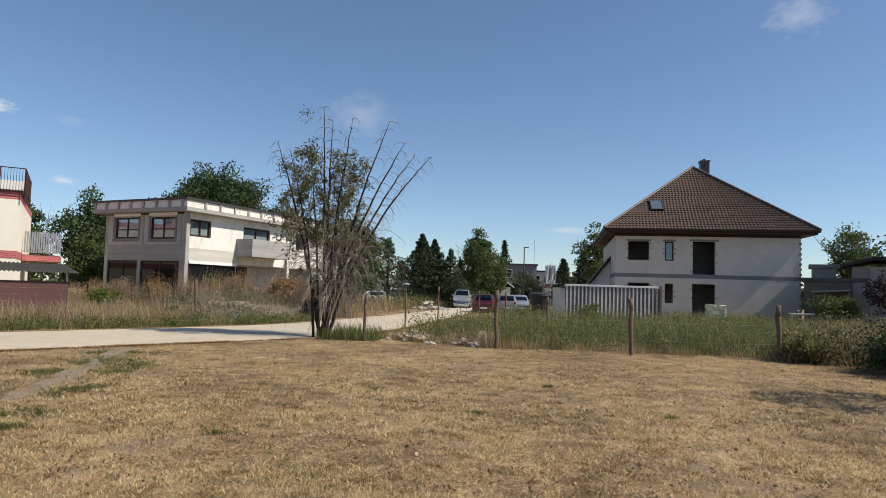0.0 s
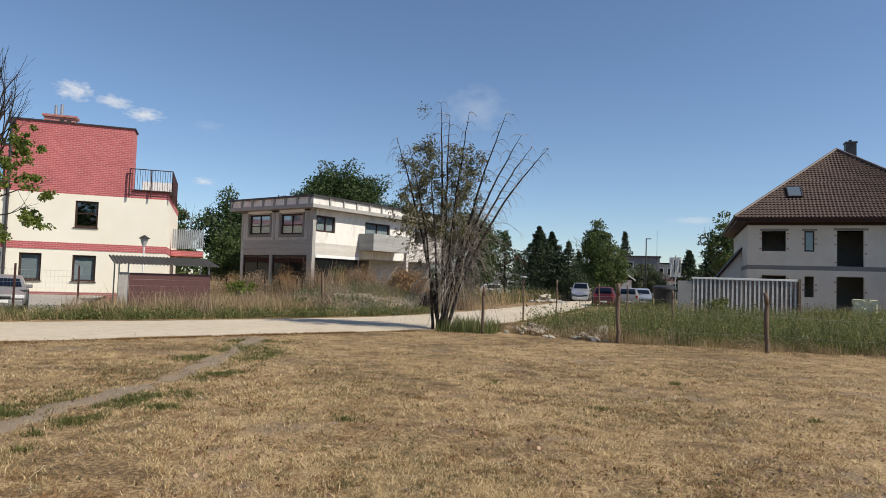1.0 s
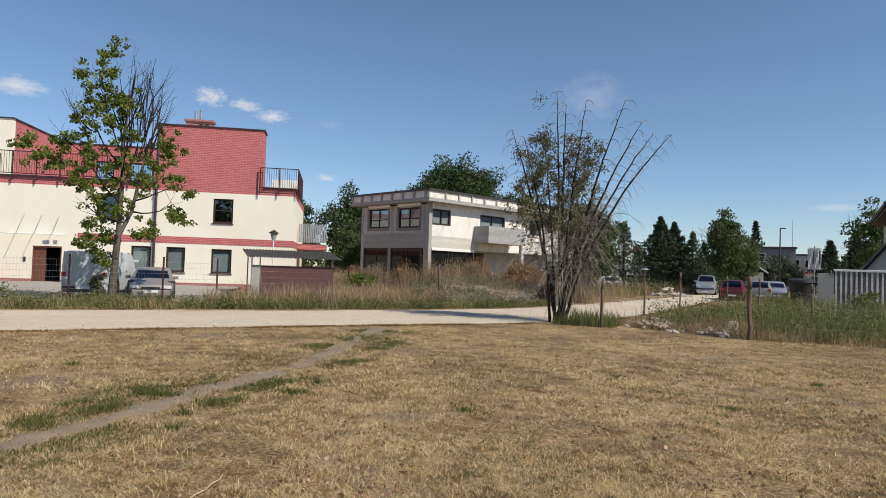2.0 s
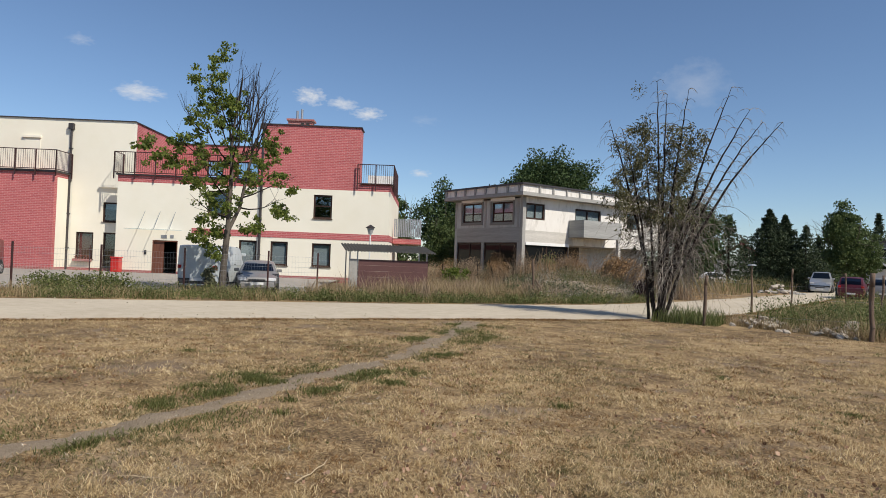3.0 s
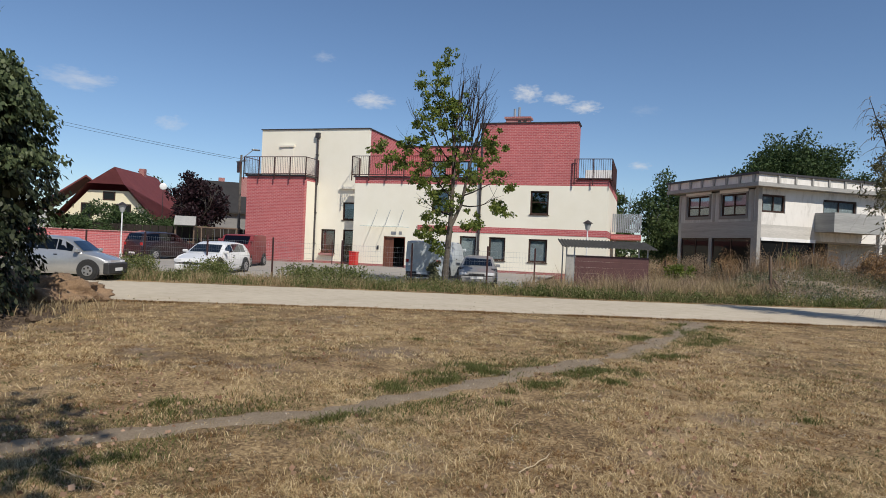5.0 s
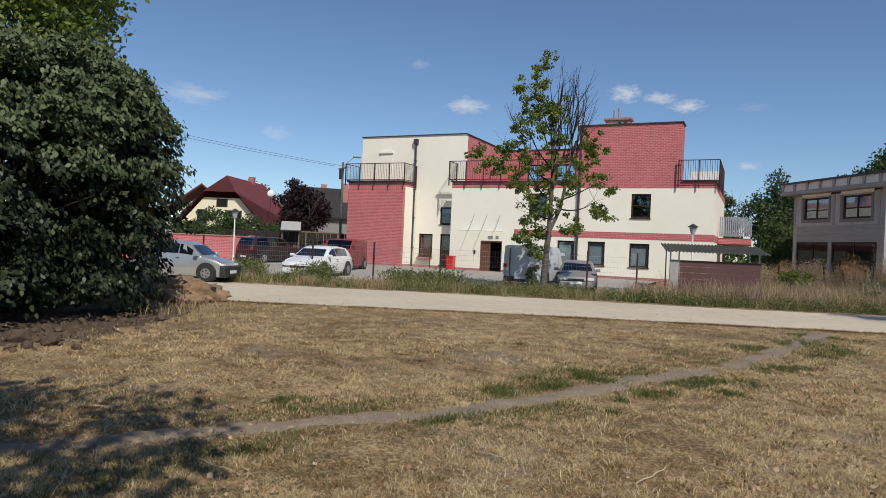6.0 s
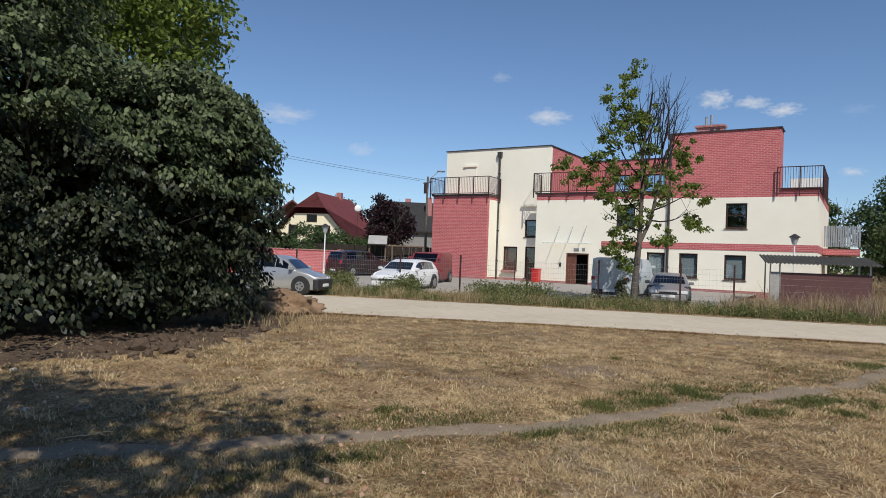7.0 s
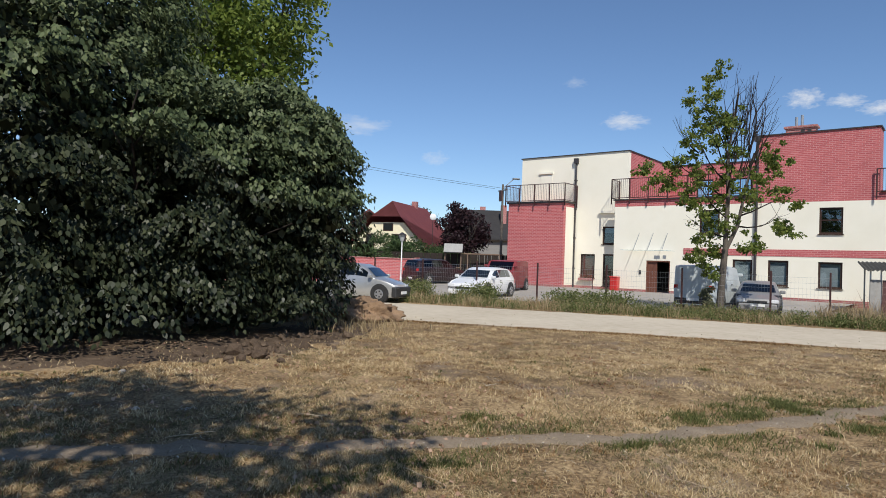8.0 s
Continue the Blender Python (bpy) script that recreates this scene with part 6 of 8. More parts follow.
CL = [(-0.4, 9.1, 0.25), (-1.25, 8.2, 0.2), (-0.6, 8.3, 0.3), (-0.6, 7.75, 0.4), (0.15, 7.5, 0.35), (-0.7, 7.2, 0.4), (0.05, 7.0, 0.4), (-1.15, 6.6, 0.4), (-0.5, 6.6, 0.4), (0.25, 6.1, 0.3), (-1.15, 5.7, 0.6), (-1.9, 5.6, 0.3), (-2.75, 5.65, 0.3), (-2.25, 5.05, 0.4), (-1.45, 4.85, 0.6), (-0.5, 5.05, 0.6), (0.25, 5.2, 0.4), (1.0, 5.05, 0.5), (1.75, 5.7, 0.45), (1.45, 6.0, 0.3), (1.9, 4.65, 0.25), (0.7, 4.4, 0.5), (-0.3, 4.4, 0.5), (-1.1, 4.3, 0.35), (-0.7, 3.75, 0.5), (0.05, 3.3, 0.45), (-0.7, 2.9, 0.35), (-1.0, 2.25, 0.35), (-0.3, 2.35, 0.3), (-0.3, 1.75, 0.3), (1.9, 3.45, 0.2), (2.2, 3.25, 0.2), (1.2, 2.8, 0.25), (0.8, 2.6, 0.2), (2.4, 4.1, 0.12)]
cc, cr = [], []
for x, z, r in CL:
    for _ in range(int(5 + 20 * r)):
        cc.append((x + rng.normal(0, r * 0.62), rng.normal(0, 0.3 + r), z - 0.1 + rng.normal(0, r * 0.5)))
        cr.append(rng.uniform(0.1, 0.24))
p = clumps(rng, np.array(cc), np.array(cr), 34, 0.7)
np_mesh("crown", *leaf_arrays(rng, p, 0.105, 0.9, 0.85), L_MAPLE, parent=lt_, label="bright green maple leaves")

# the great dark bush
gb = thing("large_bush", pose(-15.4, -3.2, 0), "broad dense dark-green shrub with drooping leaf sprays", "bush")
rng = seeded(8)
ends = []
for k in range(9):
    a = math.tau * k / 9
    bm = bmesh.new()
    limb(bm, rng, (math.cos(a) * 0.9, math.sin(a) * 1.3, -0.1), (math.cos(a) * 0.7, math.sin(a) * 0.8, 1), 2.6, 0.11, 2, ends, 0.15, 0.1, 6)
    part("stem", bm, M_BARKD, gb, smooth=True)
# rounded masses of the bush: centre, half sizes, share of the leaf sprays
LOBES = [((0.2, -0.9, 3.3), (4.6, 4.2, 4.9), 2600), ((0.0, -5.2, 3.0), (4.4, 3.8, 4.4), 700), ((-0.2, 2.5, 2.8), (3.2, 2.9, 2.8), 1300), ((0.2, 4.4, 4.1), (1.9, 1.5, 1.2), 520), ((0.3, 4.75, 2.8), (1.9, 1.45, 2.2), 720), ((0.5, -0.6, 1.1), (4.4, 4.7, 1.0), 260), ((-0.1, 3.4, 0.8), (2.7, 2.2, 0.9), 150), ((-0.6, -1.0, 6.6), (3.4, 3.5, 3.0), 760)]
roots, outs = [], []
for li, (c, r, n) in enumerate(LOBES):
    d = rng.normal(size=(n, 3))
    d /= np.linalg.norm(d, axis=1)[:, None]
    lump = np.array([1 + 0.13 * noise.noise(Vector(q * 3.3) + Vector((li, 0, 0))) + 0.08 * noise.noise(Vector(q * 8.0) + Vector((0, li, 0))) for q in d])
    depth = np.where(rng.uniform(0, 1, n) < 0.3, rng.uniform(0.6, 0.95, n), 1.0)
    q = np.array(c) + d * np.array(r) * (lump * depth)[:, None]
    inside = np.zeros(n, bool)
    for lj, (c2, r2, _) in enumerate(LOBES):
        if lj != li:
            inside |= (((q - c2) / r2) ** 2).sum(1) < 0.62
    tuft = np.array([noise.noise(Vector(w * np.array((0.9, 0.9, 1.5)))) for w in q])
    keep = (q[:, 2] > 0.75) & ~inside & (rng.uniform(0, 1, n) < np.clip(0.62 + 1.6 * tuft, 0.12, 1)) & ((q[:, 0] > -1.2) | (rng.uniform(0, 1, n) < 0.2))
    roots.append(q[keep])
    outs.append((d / np.array(r))[keep])
roots, outs = np.concatenate(roots), np.concatenate(outs)
outs /= np.linalg.norm(outs, axis=1)[:, None]
outs[:, 2] += 0.25
outs += rng.normal(0, 0.35, outs.shape)
outs /= np.linalg.norm(outs, axis=1)[:, None]
# each spray: a short arching shoot with leaves hanging along it
PER = 78
length = rng.uniform(0.6, 1.25, len(roots))[:, None, None]
s_ = rng.uniform(0.0, 1.0, (len(roots), PER, 1))
side_ = np.cross(outs, (0, 0, 1.0))
side_ /= np.linalg.norm(side_, axis=1)[:, None]
at_ = roots[:, None, :] + outs[:, None, :] * (s_ - 0.45) * length
at_[:, :, 2:] -= 0.42 * length * s_ ** 2
wide = rng.normal(0, 0.2, (len(roots), PER, 1)) * length * (1.1 - 0.6 * s_)
at_ += side_[:, None, :] * wide + rng.normal(0, 0.045, at_.shape)
at_[:, :, 2:] -= 0.35 * np.abs(wide)
p = at_.reshape(-1, 3)
face = np.repeat(outs, PER, axis=0)
vis = (p[:, 2] > 0.04) & ((p[:, 2] < 8.0) | (rng.uniform(0, 1, len(p)) < 0.4))
p, face = p[vis], face[vis]
n = len(p)
d = np.stack((rng.normal(0, 0.5, n), rng.normal(0, 0.5, n), rng.normal(-1.2, 0.3, n)), 1) + 0.35 * face
d /= np.linalg.norm(d, axis=1)[:, None]
e = np.cross(d, face + np.array((0, 0, 0.8)) + rng.normal(0, 0.4, (n, 3)))
e /= np.linalg.norm(e, axis=1)[:, None]
z_ = rng.uniform(0.075, 0.135, n)[:, None]
# ovate leaves, gently folded along the midrib and curled at the tip
fold = np.cross(d, e) * z_ * 0.12
v = np.stack((p, p + d * z_ * 0.22 + e * z_ * 0.27 + fold, p + d * z_ * 0.55 + e * z_ * 0.27 + fold, p + d * z_ - fold, p + d * z_ * 0.55 - e * z_ * 0.27 + fold, p + d * z_ * 0.22 - e * z_ * 0.27 + fold), 1)
inner = np.concatenate([np.array(c) + (lambda u: u / np.linalg.norm(u, axis=1)[:, None])(rng.normal(size=(8 * m, 3))) * rng.uniform(0.45, 0.88, (8 * m, 1)) * np.array(r) for c, r, m in LOBES])
inner = inner[inner[:, 2] > 0.05]
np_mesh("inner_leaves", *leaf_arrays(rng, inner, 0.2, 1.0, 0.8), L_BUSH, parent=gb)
# upper sprays get the sunlit colour, lower ones the colour darkened for overhang shade
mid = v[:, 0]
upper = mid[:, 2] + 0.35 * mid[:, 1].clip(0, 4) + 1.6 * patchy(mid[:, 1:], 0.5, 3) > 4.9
for sel, nm, lm, lb in ((~upper, "crown", L_BUSH, "dark dull drooping leaves, darkened as in the crown's shade"), (upper, "upper_crown", L_BUSHG, "grey-green leaves of the upper sprays, lightened as if sunlit")):
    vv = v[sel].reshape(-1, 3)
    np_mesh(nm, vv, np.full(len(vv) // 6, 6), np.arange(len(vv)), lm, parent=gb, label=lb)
tree("maple_tree", (-19.6, 0.0, 0), 12.5, (0.3, 0.2, 8.0), (3.4, 3.3, 4.8), 260, 110, 0.17, L_MAPLEB, "tall light-green maple behind the dark bush", 0.22, seed=14, clump_r=0.7)
tree("shade_tree", (2.6, -3.4, 0), 9.5, (-2.3, 0.1, 7.0), (4.2, 3.6, 2.2), 105, 75, 0.22, L_OAK, "leafy tree behind the lawn that shades the path", 0.2, seed=15, clump_r=0.7, fork=0.45)

tree("young_tree", (9.6, 10.4, 0), 4.3, (0, -0.3, 2.8), (2.0, 1.9, 1.4), 60, 60, 0.11, L_OAK, "young leafy tree shading the lawn's corner", 0.06, seed=16, clump_r=0.4)

# background trees
tree("oak_tree", (-24.8, 71, 0), 14, (0, 0, 9.9), (5.9, 5.5, 4.7), 330, 120, 0.3, L_OAK, "large round-topped oak behind the white house", 0.4, seed=41, clump_r=1.3)
tree("oak_tree", (-30.5, 69, 0), 10.5, (0, 0, 6.8), (4.0, 4.0, 3.6), 90, 120, 0.3, L_OAK, "dark deciduous tree behind the houses", 0.3, seed=42, clump_r=1.1)
tree("oak_tree", (-19.0, 74, 0), 11.5, (0, 0, 7.2), (4.2, 4.0, 3.6), 90, 120, 0.3, L_OAK, "dark deciduous tree behind the white house", 0.3, seed=43, clump_r=1.1)
tree("oak_tree", (-28.6, 53.5, 0), 9, (0, 0, 5.0), (3.4, 3.2, 4.2), 110, 120, 0.25, L_OAK, "dark tree between the two houses", 0.25, seed=44, clump_r=0.9)
tree("birch_tree", (-26.2, 50.5, 0), 6.5, (0, 0, 3.3), (2.6, 2.4, 3.0), 80, 110, 0.22, L_BIRCH, "lighter green tree beside the white house", 0.15, seed=45, clump_r=0.8)
tree("birch_tree", (-31.5, 50.0, 0), 8.4, (0, 0, 4.6), (1.6, 1.6, 3.6), 50, 60, 0.3, L_BIRCH, "slim leafy tree beside the red house", 0.15, seed=46, clump_r=0.7)
tree("birch_tree", (-7.5, 57, 0), 7.5, (0, 0, 4.3), (3.2, 2.6, 3.4), 80, 70, 0.35, L_OAK, "dark tree behind the withered tree", 0.2, seed=47, clump_r=0.9)
tree("birch_tree", (5.4, 71.5, 0), 6.8, (0, 0, 3.7), (1.7, 1.7, 3.1), 70, 100, 0.22, L_BIRCH, "small birch with drooping foliage by the road", 0.1, seed=57, clump_r=0.55, droop=1.6)
tree("birch_tree", (3.8, 70, 0), 8.8, (0, 0, 4.7), (1.95, 1.9, 4.2), 120, 110, 0.24, L_BIRCH, "slender birch with drooping foliage by the road", 0.15, seed=48, clump_r=0.7, droop=1.2)
tree("birch_tree", (10.4, 86, 0), 5.0, (0, 0, 2.5), (3.2, 1.8, 2.4), 90, 80, 0.28, L_WILLOW, "grey-green willowy bush by the grey house", 0.12, seed=49, clump_r=0.7, droop=1.6)
tree("oak_tree", (19.8, 84, 0), 11, (0, 0, 6.8), (3.4, 3.2, 4.2), 80, 55, 0.4, L_BIRCH, "airy tree behind the block house", 0.25, seed=50, clump_r=0.9)
tree("birch_tree", (30.6, 49.5, 0), 8.2, (0, 0, 4.9), (2.0, 1.9, 2.9), 80, 90, 0.2, L_BIRCH, "light green tree beside the outbuildings", 0.15, seed=51, clump_r=0.7)
tree("oak_tree", (36, 54, 0), 7.0, (0, 0, 4.0), (3.0, 2.8, 2.8), 60, 60, 0.32, L_OAK, "dark tree beyond the outbuildings", 0.2, seed=52, clump_r=0.9)
tree("plum_tree", (26.0, 38.4, 0), 4.0, (0, 0, 2.4), (1.7, 1.5, 1.6), 45, 60, 0.17, L_PURPLE, "small purple-leaved tree by the outbuildings", 0.1, seed=53, clump_r=0.5)
tree("plum_tree", (-57.4, 24.0, 0), 7.6, (0, 0, 4.4), (2.9, 2.9, 3.0), 120, 80, 0.26, L_PURPLE, "rounded purple-leaved plum tree by the playground", 0.2, seed=54, clump_r=0.75)
tree("birch_tree", (-78, 6, 0), 9.5, (0, 0, 5.5), (5, 5, 4), 70, 60, 0.45, L_BIRCH, "pale far tree beside the yellow house", 0.2, seed=55, clump_r=1.1)
tree("birch_tree", (-92, 32, 0), 11, (0, 0, 7), (2.2, 2.2, 4), 40, 60, 0.45, L_OAK, "far tree rising behind the red roof", 0.2, seed=56, clump_r=0.9)
conifer((-2.4, 75.5, 0), 8.2, 3.0, 61, "dark green spruce by the gravel road")
conifer((-1.0, 77, 0), 7.7, 2.6, 62, "dark green spruce by the gravel road")
conifer((0.9, 75, 0), 6.5, 2.1, 63, "small dark spruce by the gravel road", 5000)
conifer((-5.0, 60.5, 0), 6.4, 2.2, 64, "dark spruce behind the withered tree", 5000)
conifer((2.2, 80, 0), 5.6, 2.2, 65, "low dark spruce by the gravel road", 5000)
conifer((18.2, 99, 0), 7.0, 2.4, 66, "blue-green spruce far off", 4000, 0.45)
conifer((21.5, 101, 0), 8.2, 2.0, 67, "dark spruce far off", 4000, 0.45)
conifer((11.4, 122, 0), 11.5, 2.0, 68, "thin spruce top above a far roof", 3000, 0.5)
conifer((-6.2, 98, 0), 6.0, 0.7, 69, "narrow dark thuja far off", 2000, 0.4)


def shrub(at, r, leaf, leaf_mat, n, label, seed, name="shrub", per=70):
    rng = seeded(seed)
    t = thing(name, pose(*at), label, "shrub")
    bm, ends = bmesh.new(), []
    for k in range(5):
        a = math.tau * k / 5
        limb(bm, rng, (math.cos(a) * 0.1, math.sin(a) * 0.1, -0.05), (math.cos(a), math.sin(a), 1.2), r[2] * 0.6, 0.025, 1, ends, 0.2, 0.1, 4)
    part("stem", bm, M_BARKD, t)
    c = envelope(rng, n, (0, 0, r[2] * 0.95), (r[0], r[1], r[2]), 0.3)
    c[:, 2] = np.maximum(c[:, 2], 0.12)
    p = clumps(rng, c, rng.uniform(0.2, 0.4, n) * min(1.6, max(r)), per, 0.8)
    np_mesh("leaves", *leaf_arrays(rng, p[p[:, 2] > 0.02], leaf, 0.4), leaf_mat, parent=t)
    return t


shrub((11.8, 15.6, 0), (1.5, 1.3, 0.8), 0.1, L_BROWN, 60, "tangled brown withered shrub at the lawn's edge", 71)
shrub((12.9, 14.9, 0), (1.7, 1.5, 0.95), 0.1, L_BROWN, 70, "dense dark withered shrub at the lawn's edge", 72)
shrub((11.0, 14.4, 0), (1.1, 1.0, 0.8), 0.08, L_BROWN, 60, "tangled dark withered shrub at the lawn's corner", 91)
shrub((10.6, 15.2, 0), (1.0, 0.9, 0.5), 0.09, L_OAK, 46, "low dark green shrub at the lawn's edge", 89)
shrub((11.9, 13.6, 0), (1.5, 1.3, 1.0), 0.09, L_BROWN, 110, "dense dark withered thicket at the lawn corner", 96)
shrub((12.6, 16.2, 0), (1.3, 1.2, 0.9), 0.09, L_OAK, 90, "dark green thicket at the lawn corner", 97)
shrub((15.2, 18.6, 0), (1.5, 1.4, 1.1), 0.1, L_BROWN, 60, "tall brown withered shrub by the fence", 90)
shrub((9.9, 17.6, 0), (1.0, 0.9, 0.45), 0.1, L_WEED, 40, "weedy green shrub by a fence post", 73)
shrub((13.4, 17.0, 0), (1.6, 1.4, 0.9), 0.1, L_OAK, 60, "dark green shrub by the fence", 74)
shrub((-49.5, 12.5, 0), (2.2, 3.2, 1.6), 0.18, L_OAK, 150, "clipped green hedge behind the brick wall", 75, "hedge")
shrub((-51.5, 15.5, 0), (2.2, 3.6, 2.2), 0.18, L_OAK, 170, "clipped green hedge behind the playground", 76, "hedge")
shrub((-51.5, 19.6, 0), (1.8, 2.3, 1.7), 0.18, L_OAK, 130, "rounded green garden shrub behind the playground", 98, "hedge")
shrub((-50.5, 8.0, 0), (2.2, 3.0, 1.6), 0.2, L_OAK, 80, "clipped green hedge behind the brick wall", 77, "hedge")
shrub((-54, 22.8, 0), (1.6, 2.0, 1.3), 0.2, L_LAWNG, 50, "pale grassy shrub by the dark fence", 78)
shrub(uv(-11.5, 23.6), (1.7, 0.6, 0.33), 0.09, L_WEED, 46, "low green shrub on the verge", 79)
shrub(uv(-13.0, 23.1), (1.5, 0.5, 0.28), 0.09, L_WEED, 40, "low green shrub on the verge", 80)
shrub(uv(-17.0, 22.7), (1.9, 0.6, 0.33), 0.09, L_WEED, 46, "green weedy shrub on the verge", 81)
shrub(uv(-20.2, 22.3), (1.9, 0.6, 0.36), 0.09, L_WEED, 46, "green weedy shrub on the verge", 82)
shrub((-16.0, 31.2, 0), (0.8, 0.7, 0.75), 0.14, L_MAPLE, 30, "yellow-green vine beside the shelter", 83)
shrub((-10.6, 25.9, 0), (0.45, 0.4, 0.4), 0.1, L_OAK, 20, "dark green weed clump on the verge", 84)
shrub((-6.4, 31.8, 0), (0.5, 0.45, 0.55), 0.12, L_PURPLE, 30, "dark dry shrub by the road", 85)
shrub((24.0, 40.0, 0.5), (1.9, 0.6, 0.85), 0.13, L_BIRCH, 80, "vine-covered bushes before the outbuildings", 86)
shrub((8.0, 35.6, 0), (0.9, 0.5, 0.7), 0.12, L_WEED, 24, "green creeper on the site hoarding", 87)
shrub((-19.2, 17.5, 0), (0.25, 0.25, 0.6), 0.1, L_GREY, 14, "pale leafy sprout at the maple's foot", 88)


# ---- far woods ----
rng = seeded(300)
pts = []
for yaw in np.arange(-44, 112, 0.9):
    r = rng.uniform(135, 190)
    hh = rng.uniform(3.5, 7.5) * (1.25 if rng.uniform() < 0.2 else 1)
    x, y = -math.sin(radians(yaw)) * r, math.cos(radians(yaw)) * r
    c = envelope(rng, 16, (x, y, hh * 0.45), (rng.uniform(2.5, 4.5), 3.0, hh * 0.62), 0.1)
    c[:, 2] = np.maximum(c[:, 2], 0.5)
    pts.append(clumps(rng, c, rng.uniform(0.8, 1.6, 16), 18, 0.8))
np_mesh("far_trees", *leaf_arrays(rng, np.concatenate(pts), 1.15, 0.2, 0.7), L_OAK, "stuff", "low line of dark trees along the horizon", "trees")


# ---- tall weeds and lawn ----
def weeds(name, poly, n, h0, h1, w, lean, material, seed, label, thin=0.35, scale=0.5, ground_z=None):
    rng = seeded(seed)
    p = scatter(rng, n, poly)
    k = patchy(p, scale, seed)
    keep = rng.uniform(0, 1, n) < np.clip((k - thin) * 3.5, 0.06, 1)
    p, k = p[keep], k[keep]
    k2 = patchy(p, scale * 3.1, seed + 50)
    h = h1 * rng.beta(1.6, 2.2, len(p)) * (0.45 + 0.75 * k + 0.7 * k2) + 0.3 * h0
    z = np.zeros(len(p)) if ground_z is None else np.array([ground_z(x, y) for x, y in p])
    return np_mesh(name, *blade_arrays(rng, p[:, 0], p[:, 1], z, h, w * rng.uniform(0.6, 1.4, len(p)), rng.uniform(0.1, lean, len(p))), material, "stuff", label, "weeds")


def leafy_weeds(name, poly, n, h0, h1, spread, leaf, material, seed, label, per=12, thin=0.35, scale=0.6, ground_z=None):
    """Branching weeds: small leaves gathered along unseen thin stalks."""
    rng = seeded(seed)
    p = scatter(rng, n, poly)
    k = patchy(p, scale, seed)
    p = p[rng.uniform(0, 1, n) < np.clip((k - thin) * 3.5, 0.05, 1)]
    k2 = patchy(p, scale * 2.3, seed + 9)
    h = rng.uniform(h0, h1, len(p)) * (0.5 + 0.9 * k2)
    z = np.zeros(len(p)) if ground_z is None else np.array([ground_z(x, y) for x, y in p])
    f = rng.uniform(0.05, 1.0, (len(p), per))
    q = np.stack((p[:, 0:1] + rng.normal(0, spread, f.shape) * (1.1 - 0.5 * f), p[:, 1:2] + rng.normal(0, spread, f.shape) * (1.1 - 0.5 * f), z[:, None] + h[:, None] * f), 2).reshape(-1, 3)
    return np_mesh(name, *leaf_arrays(rng, q, leaf, -0.4, 0.35), material, "stuff", label, "weeds")


RIGHT = [(-1.4, 21.4), (1.2, 19.6), (3.4, 19.1), (8.2, 18.8), (9.6, 17.2), (14, 15.5), (34, 14), (36, 46), (14, 47), (6.5, 50), (4, 45), (2.4, 36), (0.2, 27)]
FRONT = [(-1.4, 21.4), (1.2, 19.6), (3.4, 19.0), (8.2, 18.7), (9.6, 17.2), (14, 15.8), (22, 15), (22, 25), (6, 26), (0.4, 25)]
weeds("tall_weeds", RIGHT, 46000, 0.4, 0.95, 0.018, 0.9, L_WEED, 101, "tall green weeds behind the wooden posts")
weeds("tall_weeds", FRONT, 26000, 0.3, 0.9, 0.012, 1.0, L_WEED, 102, "green weeds along the lawn fence", 0.3, 0.9)
leafy_weeds("weed_leaves", RIGHT, 6500, 0.45, 0.95, 0.14, 0.11, L_WEED, 121, "leafy green weeds behind the wooden posts", 12, 0.3)
leafy_weeds("weed_leaves", FRONT, 5200, 0.35, 0.9, 0.1, 0.075, L_WEED, 122, "leafy green weeds along the lawn fence", 14, 0.25, 0.8)
leafy_weeds("weed_leaves", FRONT, 1800, 0.4, 0.9, 0.1, 0.06, L_OAK, 123, "darker leafy weeds along the lawn fence", 14, 0.4, 0.7)
leafy_weeds("dry_seed_heads", FRONT, 1500, 0.6, 1.1, 0.06, 0.05, L_DRY, 124, "pale dry seed heads among green weeds", 8, 0.4, 0.9)
weeds("dry_grass", RIGHT, 14000, 0.5, 1.0, 0.014, 0.8, L_DRY, 103, "dry seed stalks among green weeds", 0.5, 0.7)
weeds("dry_grass", [(-2.2, 21.6), (-0.6, 20.2), (1.6, 19.3), (3.0, 19.2), (2.5, 22), (-0.5, 24)], 6500, 0.2, 0.6, 0.012, 1.0, L_DRY, 104, "dry tangled grass round the rubble")
FRINGE = [(-1.6, 21.0), (1.2, 19.2), (3.4, 18.6), (8.2, 18.3), (9.4, 17.2), (9.9, 17.9), (8.4, 19.2), (3.4, 19.8), (1.4, 20.4), (-1.0, 21.9)]
weeds("dry_grass", FRINGE, 9000, 0.1, 0.34, 0.011, 1.2, L_DRY, 141, "dry tangled grass along the lawn's fence", 0.4, 1.1)
leafy_weeds("dry_weeds", FRINGE, 900, 0.2, 0.6, 0.1, 0.05, L_PLUME, 142, "pale withered weeds along the lawn's fence", 14, 0.45, 0.9)
TALLG = [(4.0, 22), (14, 21), (22, 24), (20, 36), (8, 35), (3.6, 28)]
weeds("feathery_grass", TALLG, 16000, 0.5, 1.0, 0.014, 0.8, L_WEED, 143, "tall feathery green grass before the hoarding", 0.46, 0.3)
weeds("plume_grass", TALLG, 4000, 0.7, 1.05, 0.014, 0.6, L_PLUME, 144, "pale grass heads before the hoarding", 0.5, 0.3)
CORNER = [(9.0, 17.4), (10.2, 15.2), (11.5, 13.2), (16, 12.0), (24, 13), (20, 20), (11, 19.5)]
